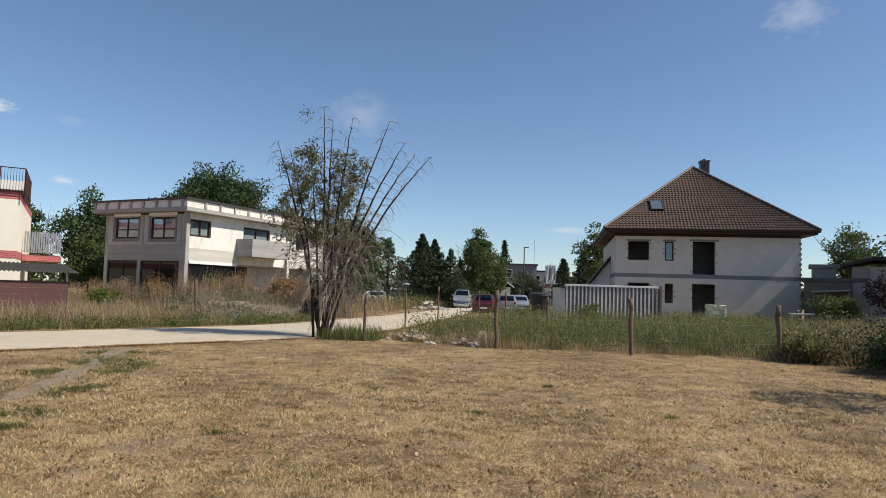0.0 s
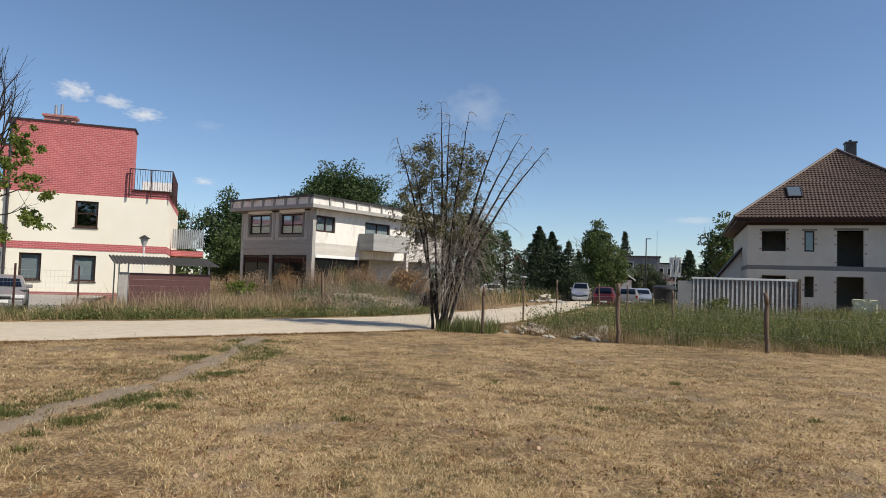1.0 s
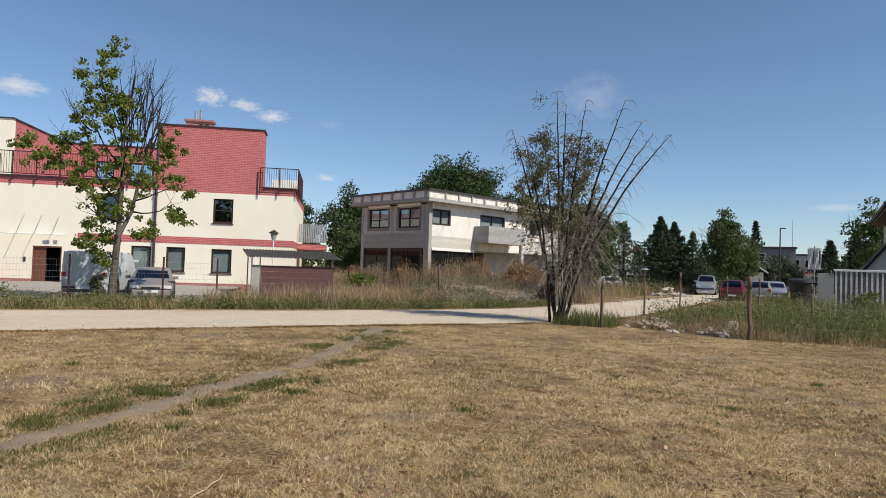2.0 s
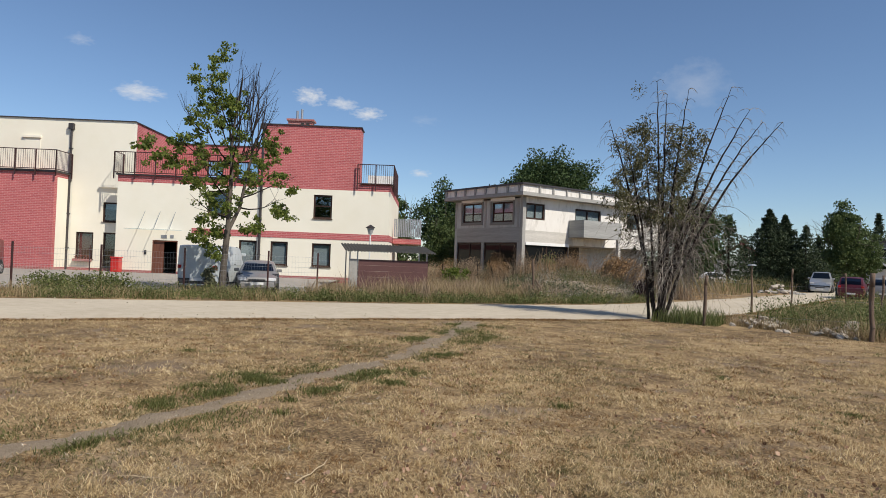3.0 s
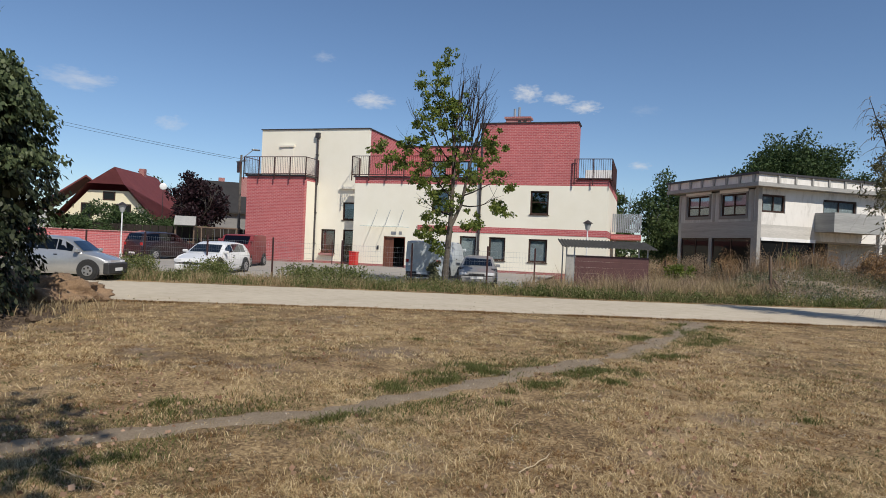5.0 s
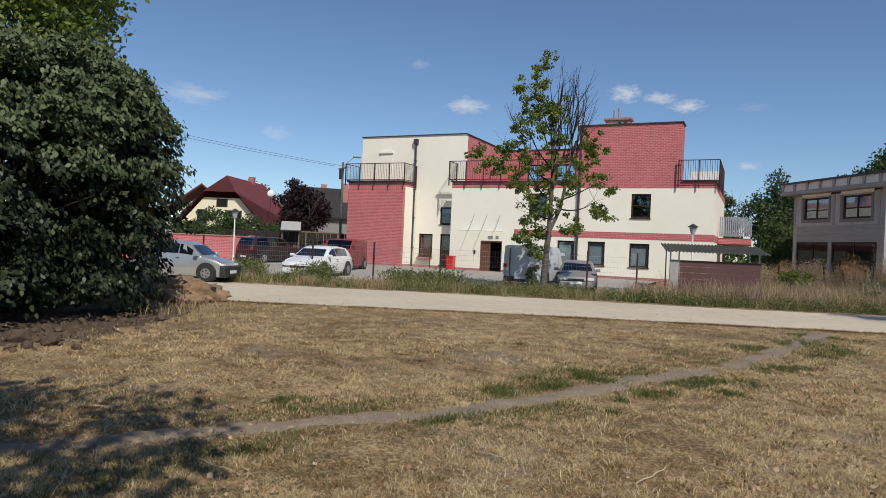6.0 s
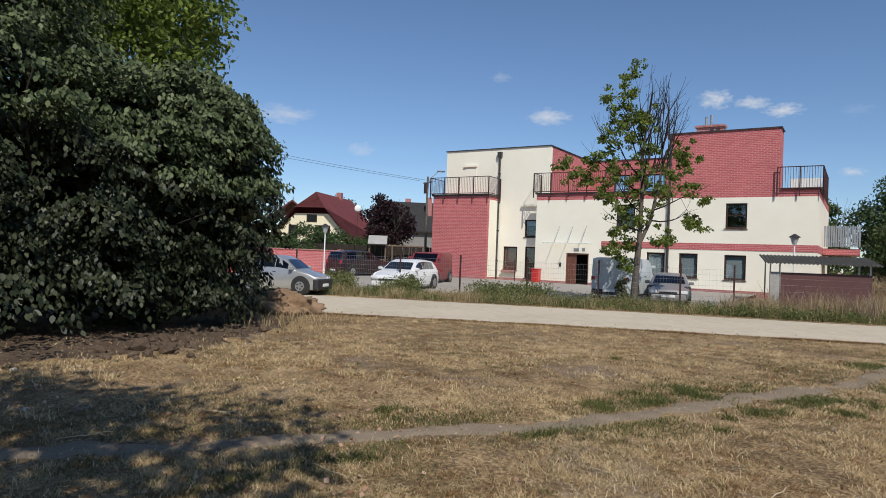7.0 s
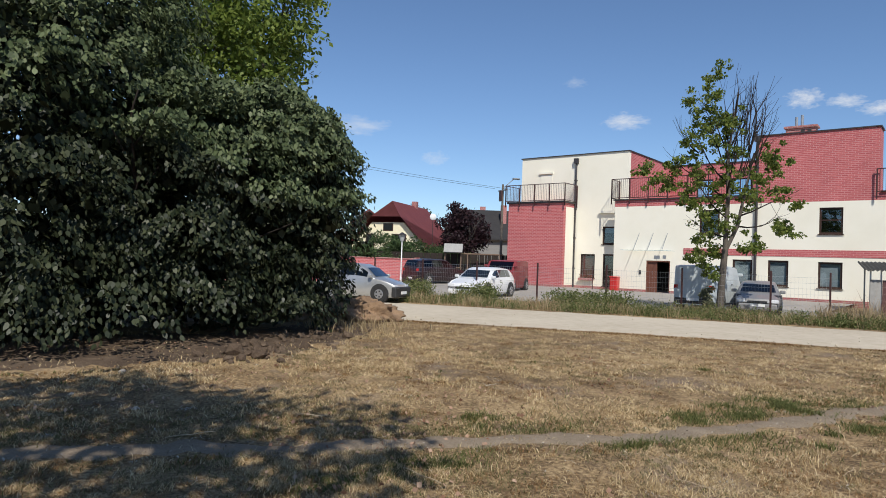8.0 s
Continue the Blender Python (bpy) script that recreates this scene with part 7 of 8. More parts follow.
leafy_weeds("weed_leaves", CORNER, 2600, 0.5, 1.3, 0.16, 0.1, L_BROWN, 125, "tangled dark withered weeds at the lawn's corner", 14, 0.3)
leafy_weeds("dry_weeds", CORNER, 3000, 0.5, 1.4, 0.14, 0.09, L_DRY, 126, "tangled dry brown weeds at the lawn's corner", 12, 0.35)
weeds("dry_grass", CORNER, 5000, 0.5, 1.3, 0.014, 1.1, L_DRY, 127, "dry stalks at the lawn's corner", 0.35)
VERGE = [(-15.6, 17.9), (-12.2, 21.2), (-9.4, 24.8), (-7.1, 28.4), (-5.4, 33.5), (-3.8, 41), (-2.6, 47), (-8, 47), (-14, 38), (-16.5, 31.2), (-15.4, 27.0), (-15.6, 23.4), (-16.6, 20.2)]
STRAWV = [(-15.6, 18.3), (-12.4, 21.6), (-9.8, 25.0), (-9.6, 27.5), (-12.0, 31.0), (-16.5, 31.2), (-15.4, 27.0), (-15.6, 23.4), (-16.6, 20.2)]
WEEDV = [(-9.6, 25.0), (-7.3, 28.6), (-5.8, 33.0), (-5.0, 38.0), (-8, 38.5), (-13.5, 36), (-13.5, 30), (-10.5, 27.5)]
weeds("dry_grass", STRAWV, 34000, 0.3, 0.8, 0.013, 0.8, L_DRY, 105, "tall dry straw-coloured grass on the verge", 0.4, 0.7)
weeds("plume_grass", STRAWV, 8000, 0.4, 0.95, 0.02, 0.6, L_PLUME, 134, "pale feathery grass heads on the verge", 0.45, 0.6)
weeds("tall_weeds", STRAWV, 14000, 0.2, 0.55, 0.016, 0.8, L_WEED, 136, "green grass at the foot of dry grass", 0.42, 0.6)
weeds("dry_grass", VERGE, 12000, 0.4, 0.9, 0.013, 0.9, L_DRY, 137, "thin dry grass on the verge", 0.5, 0.8, bank_z)
leafy_weeds("white_flowers", WEEDV, 2600, 0.25, 0.6, 0.12, 0.05, L_FLOWER, 135, "white flowering weeds on the bank", 6, 0.42, 0.8, bank_z)
leafy_weeds("weed_leaves", WEEDV, 5200, 0.2, 0.6, 0.16, 0.075, L_WEED, 106, "green weeds on the bank", 12, 0.44, 0.6, bank_z)
leafy_weeds("dusty_weeds", WEEDV, 6500, 0.2, 0.65, 0.17, 0.07, L_WILLOW, 129, "dusty grey-green weeds on the bank", 12, 0.4, 0.7, bank_z)
leafy_weeds("dry_weeds", WEEDV, 3600, 0.25, 0.75, 0.15, 0.065, L_PLUME, 128, "pale brown withered weeds on the bank", 12, 0.45, 0.5, bank_z)
leafy_weeds("dry_weeds", WEEDV, 900, 0.25, 0.6, 0.15, 0.08, L_BROWN, 138, "dark withered weeds on the bank", 12, 0.5, 0.9, bank_z)
NEARV = [(-15.6, 17.6), (-12.2, 20.9), (-9.4, 24.5), (-7.1, 28.1), (-5.4, 33.2), (-6.2, 33.5), (-8.2, 29.4), (-10.4, 25.6), (-13, 22.2), (-16.4, 18.8)]
weeds("tall_weeds", NEARV, 12000, 0.12, 0.36, 0.014, 0.9, L_WEED, 107, "green weeds along the gravel road", 0.42, 0.7)
weeds("dry_grass", NEARV, 9000, 0.12, 0.4, 0.013, 0.9, L_DRY, 139, "dry grass along the gravel road", 0.4, 0.9)
leafy_weeds("weed_leaves", NEARV, 2400, 0.15, 0.42, 0.12, 0.09, L_WEED, 130, "low leafy weeds along the gravel road", 12, 0.25, 0.7)
STRIP = [(-27.3, 4.3), (-23.4, 8.5), (-19.0, 13.7), (-15.6, 17.3), (-17.0, 20.0), (-20.8, 15.2), (-25.2, 9.8), (-29, 6.0)]
weeds("tall_weeds", STRIP, 15000, 0.15, 0.36, 0.014, 0.9, L_WEED, 108, "green and brown weeds between road and car park", 0.42, 0.8)
leafy_weeds("weed_leaves", STRIP, 4800, 0.15, 0.5, 0.16, 0.08, L_WEED, 131, "low leafy weeds between road and car park", 12, 0.46, 0.5)
weeds("dry_grass", STRIP, 16000, 0.15, 0.5, 0.012, 0.9, L_DRY, 109, "dry grass between road and car park", 0.4, 0.8)


for k, (x, y, r, h) in enumerate([(-10.6, 34.2, 0.8, 2.3), (-12.9, 33.6, 0.6, 2.1), (-9.0, 35.6, 0.7, 2.2), (-14.4, 33.2, 0.6, 2.0), (-15.9, 32.6, 0.6, 1.9), (-11.7, 33.9, 0.6, 1.9), (-17.3, 32.9, 0.6, 2.0)]):
    sq = [(x - r, y - 0.7 * r), (x + r, y - 0.7 * r), (x + r, y + 0.7 * r), (x - r, y + 0.7 * r)]
    leafy_weeds("rusty_dock", sq, int(520 * r), 1.1, h, 0.15, 0.055, L_RUST if k % 3 == 0 else L_PLUME, 140 + k, "tall clump of rust-brown dock before the white house", 44, 0.15, 0.5)
BANK = [(-16, 34.5), (-9, 33.2), (-3.6, 34.5), (-2.6, 39), (-8, 41.2), (-14, 40)]
HEDGE = [(-18.5, 31.0), (-14, 32.0), (-9, 33.4), (-5, 35.6), (-4.2, 38.5), (-8, 37.2), (-13, 34.6), (-18.5, 33.2)]
weeds("dry_stalks", HEDGE, 7000, 0.7, 1.35, 0.018, 0.5, L_PLUME, 154, "pale dry weed stalks before the white house", 0.42, 0.6, bank_z)
weeds("rusty_stalks", HEDGE, 3500, 0.7, 1.4, 0.02, 0.4, L_RUST, 155, "rust-brown weed stalks before the white house", 0.5, 0.5, bank_z)
leafy_weeds("dry_weeds", HEDGE, 1500, 0.8, 1.6, 0.17, 0.06, L_PLUME, 151, "tall pale withered weeds before the white house", 48, 0.36, 0.5)
leafy_weeds("dusty_weeds", HEDGE, 1300, 0.8, 1.6, 0.17, 0.06, L_WILLOW, 152, "tall dusty green weeds before the white house", 48, 0.4, 0.45)
leafy_weeds("dry_weeds", HEDGE, 700, 0.9, 1.5, 0.2, 0.09, L_BROWN, 153, "tall dark withered weeds before the white house", 16, 0.45, 0.6)
leafy_weeds("rusty_dock", BANK, 900, 0.6, 1.4, 0.16, 0.1, L_RUST, 132, "rust-brown dock seed heads before the white house", 14, 0.5, 0.35, bank_z)
shrub((-7.75, 33.7, 0.5), (1.25, 1.0, 0.85), 0.09, L_RUST, 130, "heap of rust-brown dry brushwood before the white house", 92, "brush_heap", 90)
shrub((-8.7, 34.8, 0.5), (0.7, 0.6, 0.6), 0.1, L_RUST, 50, "clump of rusty withered weeds beside the brush heap", 93, "withered_shrub", 80)
shrub((-10.9, 34.4, 0.6), (0.75, 0.6, 0.75), 0.09, L_PLUME, 60, "pale brown feathery withered shrub on the bank", 94, "withered_shrub", 80)
shrub((-12.1, 34.8, 0.3), (0.5, 0.5, 0.95), 0.1, L_WEED, 46, "tall green weed bush before the white house", 95, "weed_bush", 70)
weeds("dry_grass", [(-25, 36), (-16, 34.5), (-14, 40), (-22, 46)], 9000, 0.6, 1.5, 0.018, 0.6, L_DRY, 112, "tall dry grass beside the white house", 0.35)
FARV = [(-3.4, 47), (-2.4, 58), (0.5, 68), (-3, 72), (-16, 68), (-12, 48)]
weeds("dry_grass", FARV, 9000, 0.5, 1.2, 0.03, 0.7, L_DRY, 113, "far dry weeds beside the road")
weeds("tall_weeds", FARV, 8000, 0.5, 1.3, 0.035, 0.7, L_WEED, 114, "far green weeds beside the road", 0.4, 0.3)
weeds("tall_weeds", [(-3.9, 20.4), (-2.0, 20.2), (-1.8, 22.4), (-3.4, 22.4)], 1600, 0.15, 0.5, 0.016, 0.8, L_WEED, 115, "green grass at the withered tree's foot", 0.2)
weeds("dry_grass", [(-13.2, 4.6), (-15.6, 5.4), (-18.6, 1.0), (-14, 2.5)], 1200, 0.05, 0.3, 0.016, 0.9, L_DRY, 116, "dry grass by the earth mound", 0.4)


def lawn_blades(name, n, h0, h1, w, material, seed, label, thin, scale, near_path=False, r0=3.2, r1=24, lean=0.95, bunch=12):
    rng = seeded(seed)
    c = max(1, n // bunch)
    a = np.repeat(rng.uniform(radians(52), radians(196), c), bunch)
    r = np.repeat(r0 * (r1 / r0) ** rng.uniform(0, 1, c), bunch)
    n = len(a)
    p = np.stack((np.cos(a) * r - 0.15, np.sin(a) * r - 0.2), 1) + rng.normal(0, 1, (n, 2)) * ((0.012 + 0.004 * r) * (1 if bunch < 20 else 1.5))[:, None]
    e = np.array(ROAD_NEAR)
    ok = np.ones(n, bool)
    for q0, q1 in zip(e, e[1:]):
        seg = (p[:, 1] >= q0[1]) & (p[:, 1] < q1[1])
        xx = q0[0] + (p[:, 1] - q0[1]) * (q1[0] - q0[0]) / (q1[1] - q0[1])
        ok &= ~(seg & (p[:, 0] < xx + 0.05 ))
    ok &= ~((p[:, 1] > 19.3) & (p[:, 0] > -2))
    line = smooth_line(PATH, 0.25)
    dist = np.full(n, 9.0)
    for q in line:
        dist = np.minimum(dist, np.hypot(p[:, 0] - q[0], p[:, 1] - q[1]))
    k = patchy(p, scale, seed)
    if near_path:
        ok &= (dist > 0.17) & (rng.uniform(0, 1, n) < np.clip((k - thin) * 4, 0, 1) * np.clip(1.3 - dist * 0.75, 0.02, 1))
    else:
        fine = patchy(p, scale * 4.5, seed + 2)
        ok &= ((dist > 0.08 + 0.3 * fine) | (rng.uniform(0, 1, n) < 0.07)) & (rng.uniform(0, 1, n) < np.clip((0.5 * k + 0.5 * fine - thin) * 10, 0.05, 1))
    edge = np.interp(p[:, 1], (-9, -5, -2, 0.4, 2.0, 3.4, 4.3), (-9.9, -9.7, -9.9, -10.6, -12.0, -14.2, -16.2))
    ok &= (p[:, 0] > edge - 0.4 * (k - 0.4)) | (rng.uniform(0, 1, n) < 0.12) | (p[:, 1] > 4.3)
    worn = np.zeros(n)
    for bx, by, br in ((-6.6, 5.6, 0.6), (-7.3, 4.6, 0.7), (-6.5, 3.6, 0.5), (-4.7, 4.3, 0.5), (-6.9, 2.6, 0.6), (-4.6, 2.4, 0.4), (-7.9, 1.2, 0.8), (-9.2, 0.4, 0.9), (-8.4, -0.6, 0.6), (3.4, 10.3, 0.9), (-8.2, 6.4, 0.6)):
        worn = np.maximum(worn, 1.4 - np.hypot((p[:, 0] - bx) * 0.8, p[:, 1] - by) / br)
    ok &= rng.uniform(0, 1, n) > np.clip(worn - 1.6 * (k - 0.5), 0, 0.86) * (worn > 0)
    p, r, k = p[ok], r[ok], k[ok]
    grow = np.clip(r / 7, 0.75, 1.5)
    h = rng.uniform(h0, h1, len(p)) * (0.6 + 0.8 * k)
    return np_mesh(name, *blade_arrays(rng, p[:, 0], p[:, 1], np.zeros(len(p)), h, w * grow * rng.uniform(0.6, 1.4, len(p)), rng.uniform(0.3, lean, len(p)) * 1.3), material, "stuff", label, "grass")


lawn_blades("lawn_grass", 430000, 0.014, 0.052, 0.0058, L_STRAW, 201, "short parched straw-yellow lawn grass", 0.46, 0.7, lean=2.2)
lawn_blades("lawn_grass", 180000, 0.01, 0.045, 0.0058, L_THATCH, 202, "brown withered thatch in the lawn", 0.46, 1.1, lean=2.4)
lawn_blades("lawn_grass", 200000, 0.012, 0.045, 0.0058, L_OLIVE, 206, "dusty olive grass patches in the lawn", 0.5, 0.5, lean=2.0)
lawn_blades("lawn_grass", 90000, 0.02, 0.055, 0.006, L_STRAW, 205, "longer pale straw tufts in the lawn", 0.56, 1.6, lean=1.6)
lawn_blades("lawn_tufts", 130000, 0.03, 0.075, 0.0052, L_STRAW, 209, "pale straw tufts standing out of the lawn", 0.47, 1.3, lean=1.3, bunch=44)
lawn_blades("lawn_tufts", 60000, 0.02, 0.055, 0.0055, L_THATCH, 212, "brown tufts in the lawn", 0.5, 1.7, lean=1.5, bunch=40)
rng = seeded(203)
line = smooth_line(PATH[1:], 0.2)
pk = line[rng.integers(0, len(line), 32000)]
off = rng.choice((-1, 1), len(pk)) * (0.2 + rng.gamma(1.3, 0.22, len(pk)))
pk = pk + np.stack((off, rng.normal(0, 0.15, len(pk))), 1)
kk = patchy(pk, 0.75, 17)
pk = pk[rng.uniform(0, 1, len(pk)) < np.clip((kk - 0.52) * 6, 0.015, 1)]
rr_ = np.hypot(pk[:, 0], pk[:, 1])
np_mesh("green_grass", *blade_arrays(rng, pk[:, 0], pk[:, 1], np.zeros(len(pk)), rng.uniform(0.02, 0.075, len(pk)), 0.007 * np.clip(rr_ / 7, 0.75, 2.2), rng.uniform(0.4, 1.2, len(pk))), L_LAWNG, "stuff", "green grass patches along the footpath", "grass")
lawn_blades("green_grass", 230000, 0.012, 0.045, 0.0075, L_OLIVE, 208, "dull green grass beside the footpath", 0.36, 0.5, near_path=True, lean=1.6)
lawn_blades("straw_stalks", 9000, 0.012, 0.03, 0.004, L_FLOWER, 207, "bleached loose stalks lying on the lawn", 0.5, 1.4, r1=14, lean=5.5)
lawn_blades("green_grass", 12000, 0.02, 0.05, 0.008, L_LAWNG, 204, "scattered green blades in dry lawn", 0.52, 0.6)
rng = seeded(77)
for k, (x, y) in enumerate([(-2.36, 7.17), (-4.95, 5.6), (-6.28, 6.35), (-4.6, 5.1), (0.5, 8.8), (3.1, 8.9), (-1.0, 10.5), (-8.6, 7.4), (1.9, 11.5), (-6.4, 2.3)]):
    n = 90
    q = rng.normal(0, 0.06 if k not in (2,) else 0.2, (n, 2))
    tagged(np_mesh("grass_tuft", *blade_arrays(rng, x + q[:, 0], y + q[:, 1], np.zeros(n), rng.uniform(0.02, 0.09, n), 0.009 * np.ones(n), rng.uniform(0.4, 1.0, n)), L_LAWNG), "small green weed tuft in the dry lawn", "weed", "", "stuff")
rng = seeded(211)
for x, y, rx, ry, n in [(-6.06, 6.35, 0.42, 0.3, 2600), (-5.85, 4.7, 0.25, 0.3, 900), (-5.8, 5.4, 0.14, 0.25, 500), (-5.1, 7.5, 0.2, 0.5, 1300), (-4.6, 7.15, 0.2, 0.15, 500), (-5.3, 9.9, 0.25, 0.7, 1600), (-5.75, 12.3, 0.35, 1.0, 2000), (-6.75, 13.2, 0.4, 0.9, 1600), (-5.0, 6.3, 0.2, 0.35, 900), (-4.85, 7.9, 0.3, 0.3, 800), (-6.3, 2.4, 0.3, 0.2, 700), (-6.1, 5.5, 0.3, 0.25, 900), (-5.05, 1.3, 0.2, 0.5, 900), (-5.1, 3.4, 0.12, 0.5, 600), (-4.7, 0.6, 0.35, 0.4, 900)]:
    q = np.stack((rng.normal(x, rx * 0.55, n), rng.normal(y, ry * 0.55, n)), 1)
    q = q[patchy(q, 3.0, x) > 0.4]
    np_mesh("grass_patch", *blade_arrays(rng, q[:, 0], q[:, 1], np.zeros(len(q)), rng.uniform(0.02, 0.085, len(q)), np.full(len(q), 0.0075), rng.uniform(0.4, 1.3, len(q))), L_LAWNG, "stuff", "green grass patch beside the trodden path", "grass")
rng = seeded(210)
q = np.array(ROAD_NEAR)
f = rng.uniform(0, len(q) - 1.001, 22000)
i = f.astype(int)
e = q[i] + (q[i + 1] - q[i]) * (f - i)[:, None] + np.stack((0.05 + rng.gamma(1.4, 0.09, len(f)), rng.normal(0, 0.03, len(f))), 1)
e = e[rng.uniform(0, 1, len(e)) < np.clip((patchy(e, 0.8, 5) - 0.3) * 4, 0.15, 1)]
np_mesh("edge_grass", *blade_arrays(rng, e[:, 0], e[:, 1], np.zeros(len(e)), rng.uniform(0.02, 0.09, len(e)), 0.014 * np.ones(len(e)), rng.uniform(0.5, 1.6, len(e))), L_THATCH, "stuff", "dark withered grass fringe along the gravel road", "grass")
a, r = rng.uniform(radians(52), radians(196), 9000), 3.0 * 6 ** rng.uniform(0, 1, 9000)
e = np.stack((np.cos(a) * r, np.sin(a) * r, rng.uniform(0.006, 0.025, 9000)), 1)
e = e[(rng.uniform(0, 1, 9000) < np.clip((patchy(e[:, :2], 0.6, 31) - 0.48) * 6, 0.04, 1)) & (e[:, 0] > -14 + 0.25 * e[:, 1]) & (e[:, 1] < 16)]
np_mesh("leaf_litter", *leaf_arrays(rng, e, 0.04, 0.0, 1.0), L_LITTER, "stuff", "dead brown leaf litter scattered on the lawn", "litter")
pk = line[rng.integers(0, len(line), 1400)] + rng.normal(0, 0.13, (1400, 2))
np_mesh("path_pebbles", *leaf_arrays(rng, np.column_stack((pk, np.full(1400, 0.012))), 0.022, 0.0, 0.6), M_RUBBLE, "stuff", "small pale pebbles on the trodden path", "pebbles")
M_PALE = mat("bleached_twig", (0.38, 0.29, 0.18), (0.56, 0.45, 0.30), 8, 0.9)
for x, y, a, n, r in [(-3.11, 3.56, 97, 5, 0.0045), (-4.2, 3.0, 20, 3, 0.003), (-3.9, 4.4, 110, 3, 0.003), (-5.0, 1.1, 15, 4, 0.004), (-4.7, 0.2, 160, 4, 0.003), (-6.9, 0.6, 60, 3, 0.004), (-1.4, 5.2, 5, 3, 0.003), (0.9, 5.4, 140, 3, 0.003), (-6.3, -0.6, 100, 4, 0.004)]:
    tb, pr = bmesh.new(), Vector((0, 0, 0.03))
    for k in range(n):
        q = pr + Vector((0.1 + 0.02 * (k % 2), 0.008 * (-1) ** k + 0.006 * k, 0.006 * (-1) ** k))
        tube(tb, pr, q, r, r * 0.85, 5)
        pr = q
    ob = tagged(part("dry_twig", tb, M_PALE), "pale dry twig lying on the lawn", "twig", "lawn twigs")
    ob.matrix_basis = pose(x, y, 0, 0, 0, a)
for x, y, s in [(-9.9, -1.2, 0.05), (-7.6, -0.9, 0.035), (-8.5, -1.6, 0.03), (1.2, 9.6, 0.03)]:
    st_ = lumpy("stone", (x, y, 0), (s * 1.4, s, s * 0.7), x, M_RUBBLE, 0.3, 2)
    tagged(st_, "small pale stone on the lawn", "stone", "lawn stones")


rng = seeded(220)
bm = bmesh.new()
for _ in range(150):
    f = rng.uniform(0, 1)
    x, y, cs_ = -10.6 - 4.6 * f + rng.normal(0, 0.5), 0.1 + 3.0 * f + rng.normal(0, 0.35), rng.gamma(2.0, 0.018) + 0.015
    bmesh.ops.create_icosphere(bm, subdivisions=1, radius=1, matrix=pose(x, y, cs_ * 0.35, *rng.uniform(-50, 50, 3)) @ Matrix.Diagonal((cs_ * rng.uniform(0.8, 1.5), cs_, cs_ * rng.uniform(0.5, 0.9), 1)))
rp = bmesh.new()
na, fa = smooth_line(ROAD_NEAR[1:9], 0.4), smooth_line(ROAD_FAR[1:9], 0.4)
for _ in range(170):
    i, f, cs_ = rng.uniform(0.02, 0.98), rng.choice((rng.uniform(0.02, 0.2), rng.uniform(0.05, 0.95))), rng.gamma(2.0, 0.006) + 0.01
    a, b = na[int(i * (len(na) - 1))], fa[int(i * (len(fa) - 1))]
    q = a * (1 - f) + b * f + rng.normal(0, 0.12, 2)
    bmesh.ops.create_icosphere(rp, subdivisions=1, radius=1, matrix=pose(q[0], q[1], 0.03, *rng.uniform(-50, 50, 3)) @ Matrix.Diagonal((cs_ * rng.uniform(0.9, 1.6), cs_, cs_ * 0.6, 1)))
tagged(part("road_stones", rp, M_ROAD), "loose pale stones on the gravel road", "stones", "", "stuff")
tagged(part("soil_clods", bm, M_LITTER), "loose brown clods of dug earth beside the bush", "clods", "", "stuff")


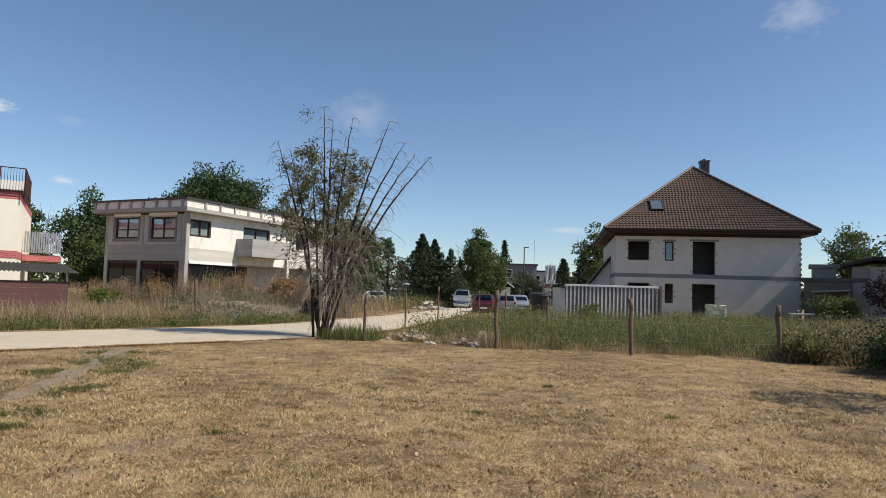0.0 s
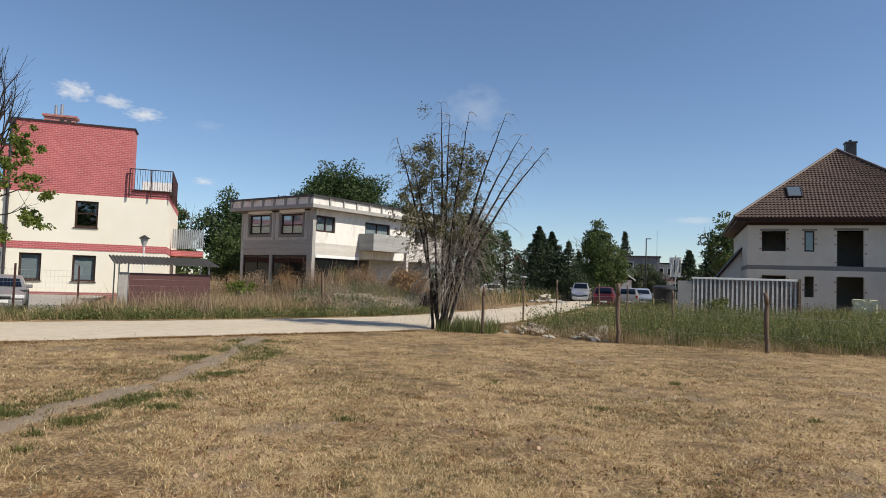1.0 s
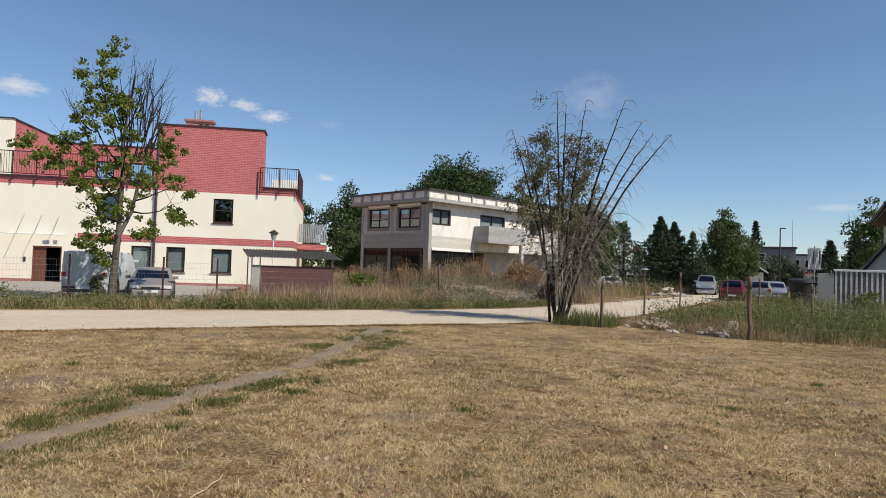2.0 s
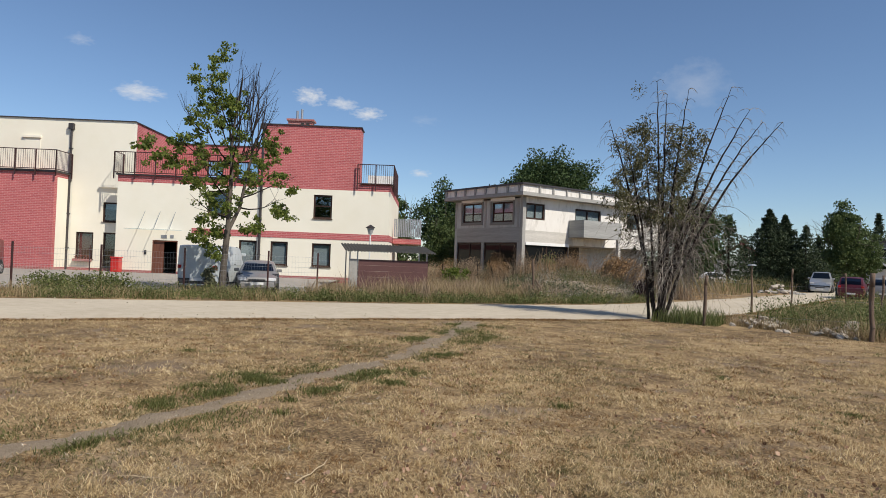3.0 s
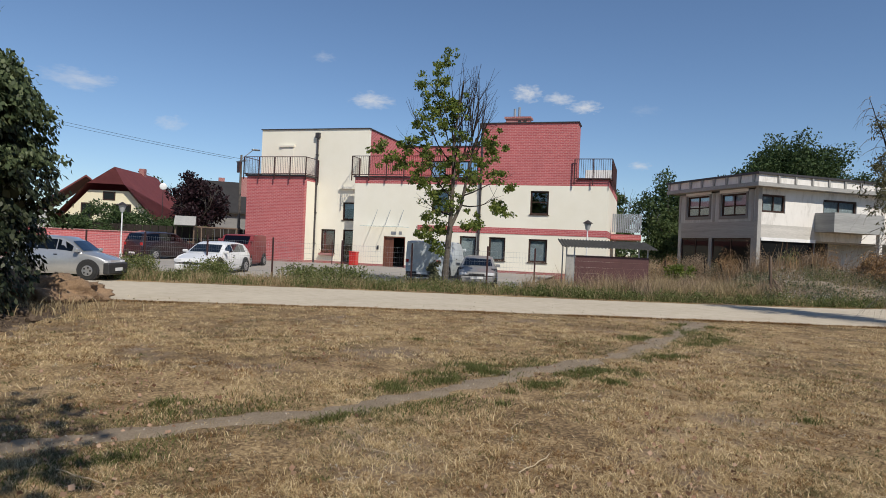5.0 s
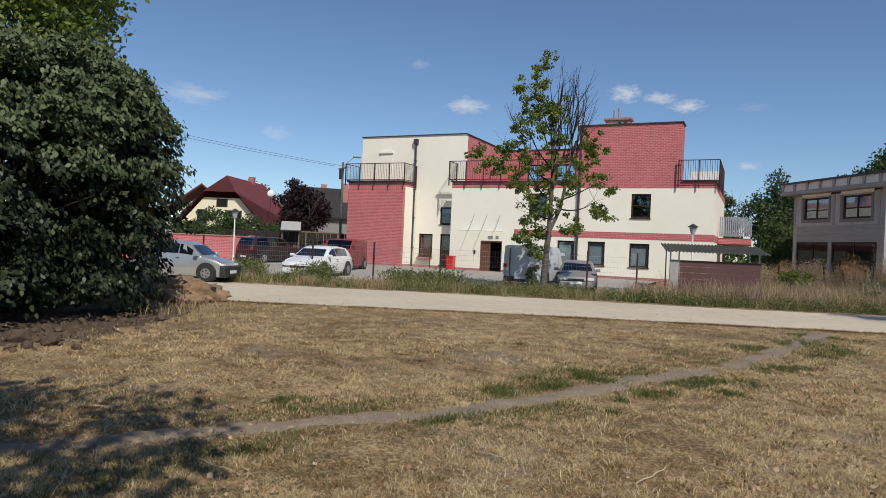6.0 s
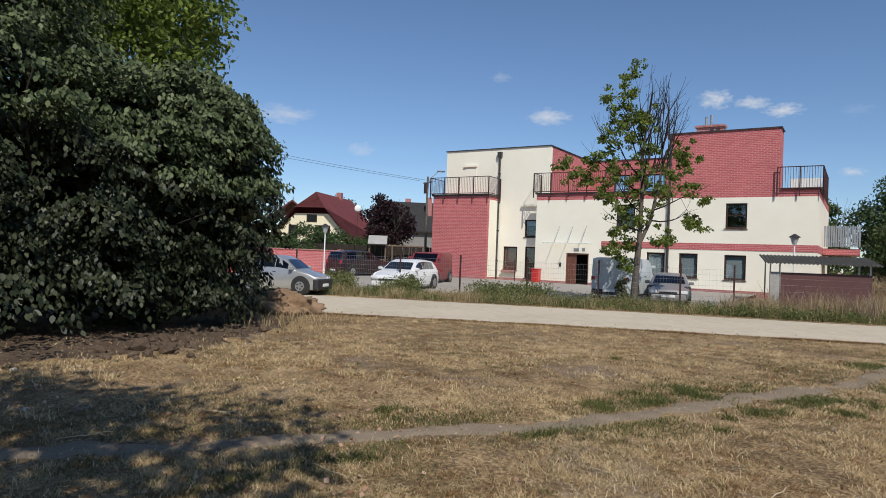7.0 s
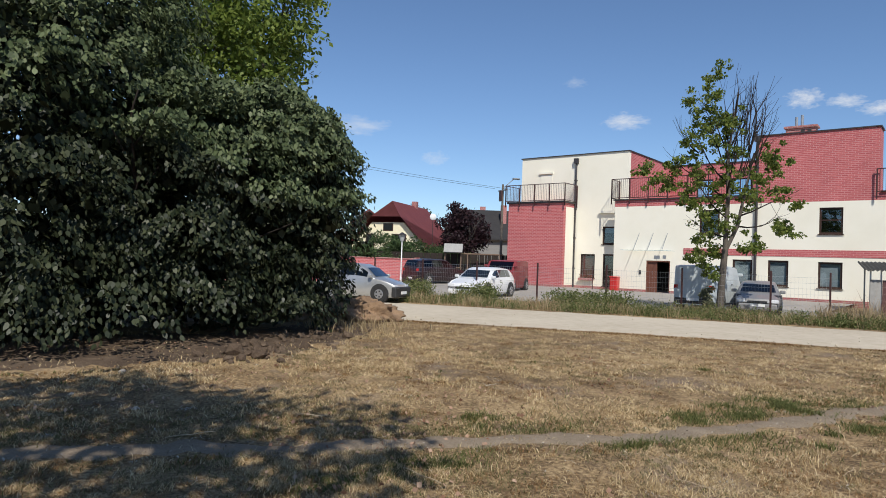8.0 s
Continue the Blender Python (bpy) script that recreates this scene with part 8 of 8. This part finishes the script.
# ---- clouds ----
def cloud_mat():
    m = bpy.data.materials.new("thin_cloud")
    m.use_nodes = True
    nt = m.node_tree
    nt.nodes.remove(nt.nodes["Principled BSDF"])
    co = nt.nodes.new("ShaderNodeTexCoord")
    oi = nt.nodes.new("ShaderNodeObjectInfo")
    ln = nt.nodes.new("ShaderNodeVectorMath")
    ln.operation = "LENGTH"
    nt.links.new(co.outputs["Object"], ln.inputs[0])
    nz = node(nt, "ShaderNodeTexNoise", Scale=2.6, Detail=6.0, Roughness=0.6)
    nz.noise_dimensions = "4D"
    ml = nt.nodes.new("ShaderNodeMath")
    ml.operation = "MULTIPLY"
    ml.inputs[1].default_value = 40
    nt.links.new(oi.outputs["Random"], ml.inputs[0])
    nt.links.new(ml.outputs[0], nz.inputs["W"])
    nt.links.new(co.outputs["Object"], nz.inputs["Vector"])
    a = nt.nodes.new("ShaderNodeMath")
    a.operation = "SUBTRACT"
    nt.links.new(nz.outputs["Fac"], a.inputs[0])
    b = nt.nodes.new("ShaderNodeMath")
    b.operation = "MULTIPLY"
    b.inputs[1].default_value = 0.55
    nt.links.new(ln.outputs["Value"], b.inputs[0])
    nt.links.new(b.outputs[0], a.inputs[1])
    mr = nt.nodes.new("ShaderNodeMapRange")
    mr.inputs["From Min"].default_value, mr.inputs["From Max"].default_value = 0.02, 0.55
    nt.links.new(a.outputs[0], mr.inputs["Value"])
    mu = nt.nodes.new("ShaderNodeMath")
    mu.operation = "MULTIPLY"
    nt.links.new(mr.outputs[0], mu.inputs[0])
    nt.links.new(oi.outputs["Alpha"], mu.inputs[1])
    t = nt.nodes.new("ShaderNodeBsdfTransparent")
    e = node(nt, "ShaderNodeEmission", Color=(0.9, 0.92, 0.95, 1), Strength=0.8)
    mx = nt.nodes.new("ShaderNodeMixShader")
    nt.links.new(mu.outputs[0], mx.inputs[0])
    nt.links.new(t.outputs[0], mx.inputs[1])
    nt.links.new(e.outputs[0], mx.inputs[2])
    nt.links.new(mx.outputs[0], nt.nodes["Material Output"].inputs["Surface"])
    return m


M_CLOUD = cloud_mat()
# turn to the left of straight ahead and height over the horizon in degrees, half width and half height in metres, thickness
for yaw, el, w, h, al in [(76.0, 11.5, 80, 26, 0.5), (53.3, 12.3, 62, 22, 0.8), (39.9, 13.4, 42, 22, 0.95), (37.2, 13.0, 42, 16, 0.8), (35.0, 12.3, 42, 18, 0.85), (57.5, 15.5, 30, 14, 0.25), (30.3, 7.5, 28, 12, 0.6), (7.5, 14.8, 90, 60, 0.2), (30.1, 12.0, 38, 14, 0.12), (-28.5, 21.5, 70, 50, 0.3), (-10.8, 5.6, 60, 10, 0.45), (69.5, 9.0, 40, 20, 0.4), (15.5, 7.0, 26, 10, 0.3)]:
    bm = bmesh.new()
    bmesh.ops.create_circle(bm, cap_ends=True, segments=24, radius=1.0)
    d = Vector((-math.sin(radians(yaw)) * math.cos(radians(el)), math.cos(radians(yaw)) * math.cos(radians(el)), math.sin(radians(el))))
    ob = tagged(part("cloud", bm, M_CLOUD), "thin small white fair-weather cloud", "cloud", "", "structure")
    ob.matrix_basis = look(d * 1500, (0, 0, 0)) @ Matrix.Diagonal((w, h, 1, 1))
    ob.color = (1, 1, 1, al)
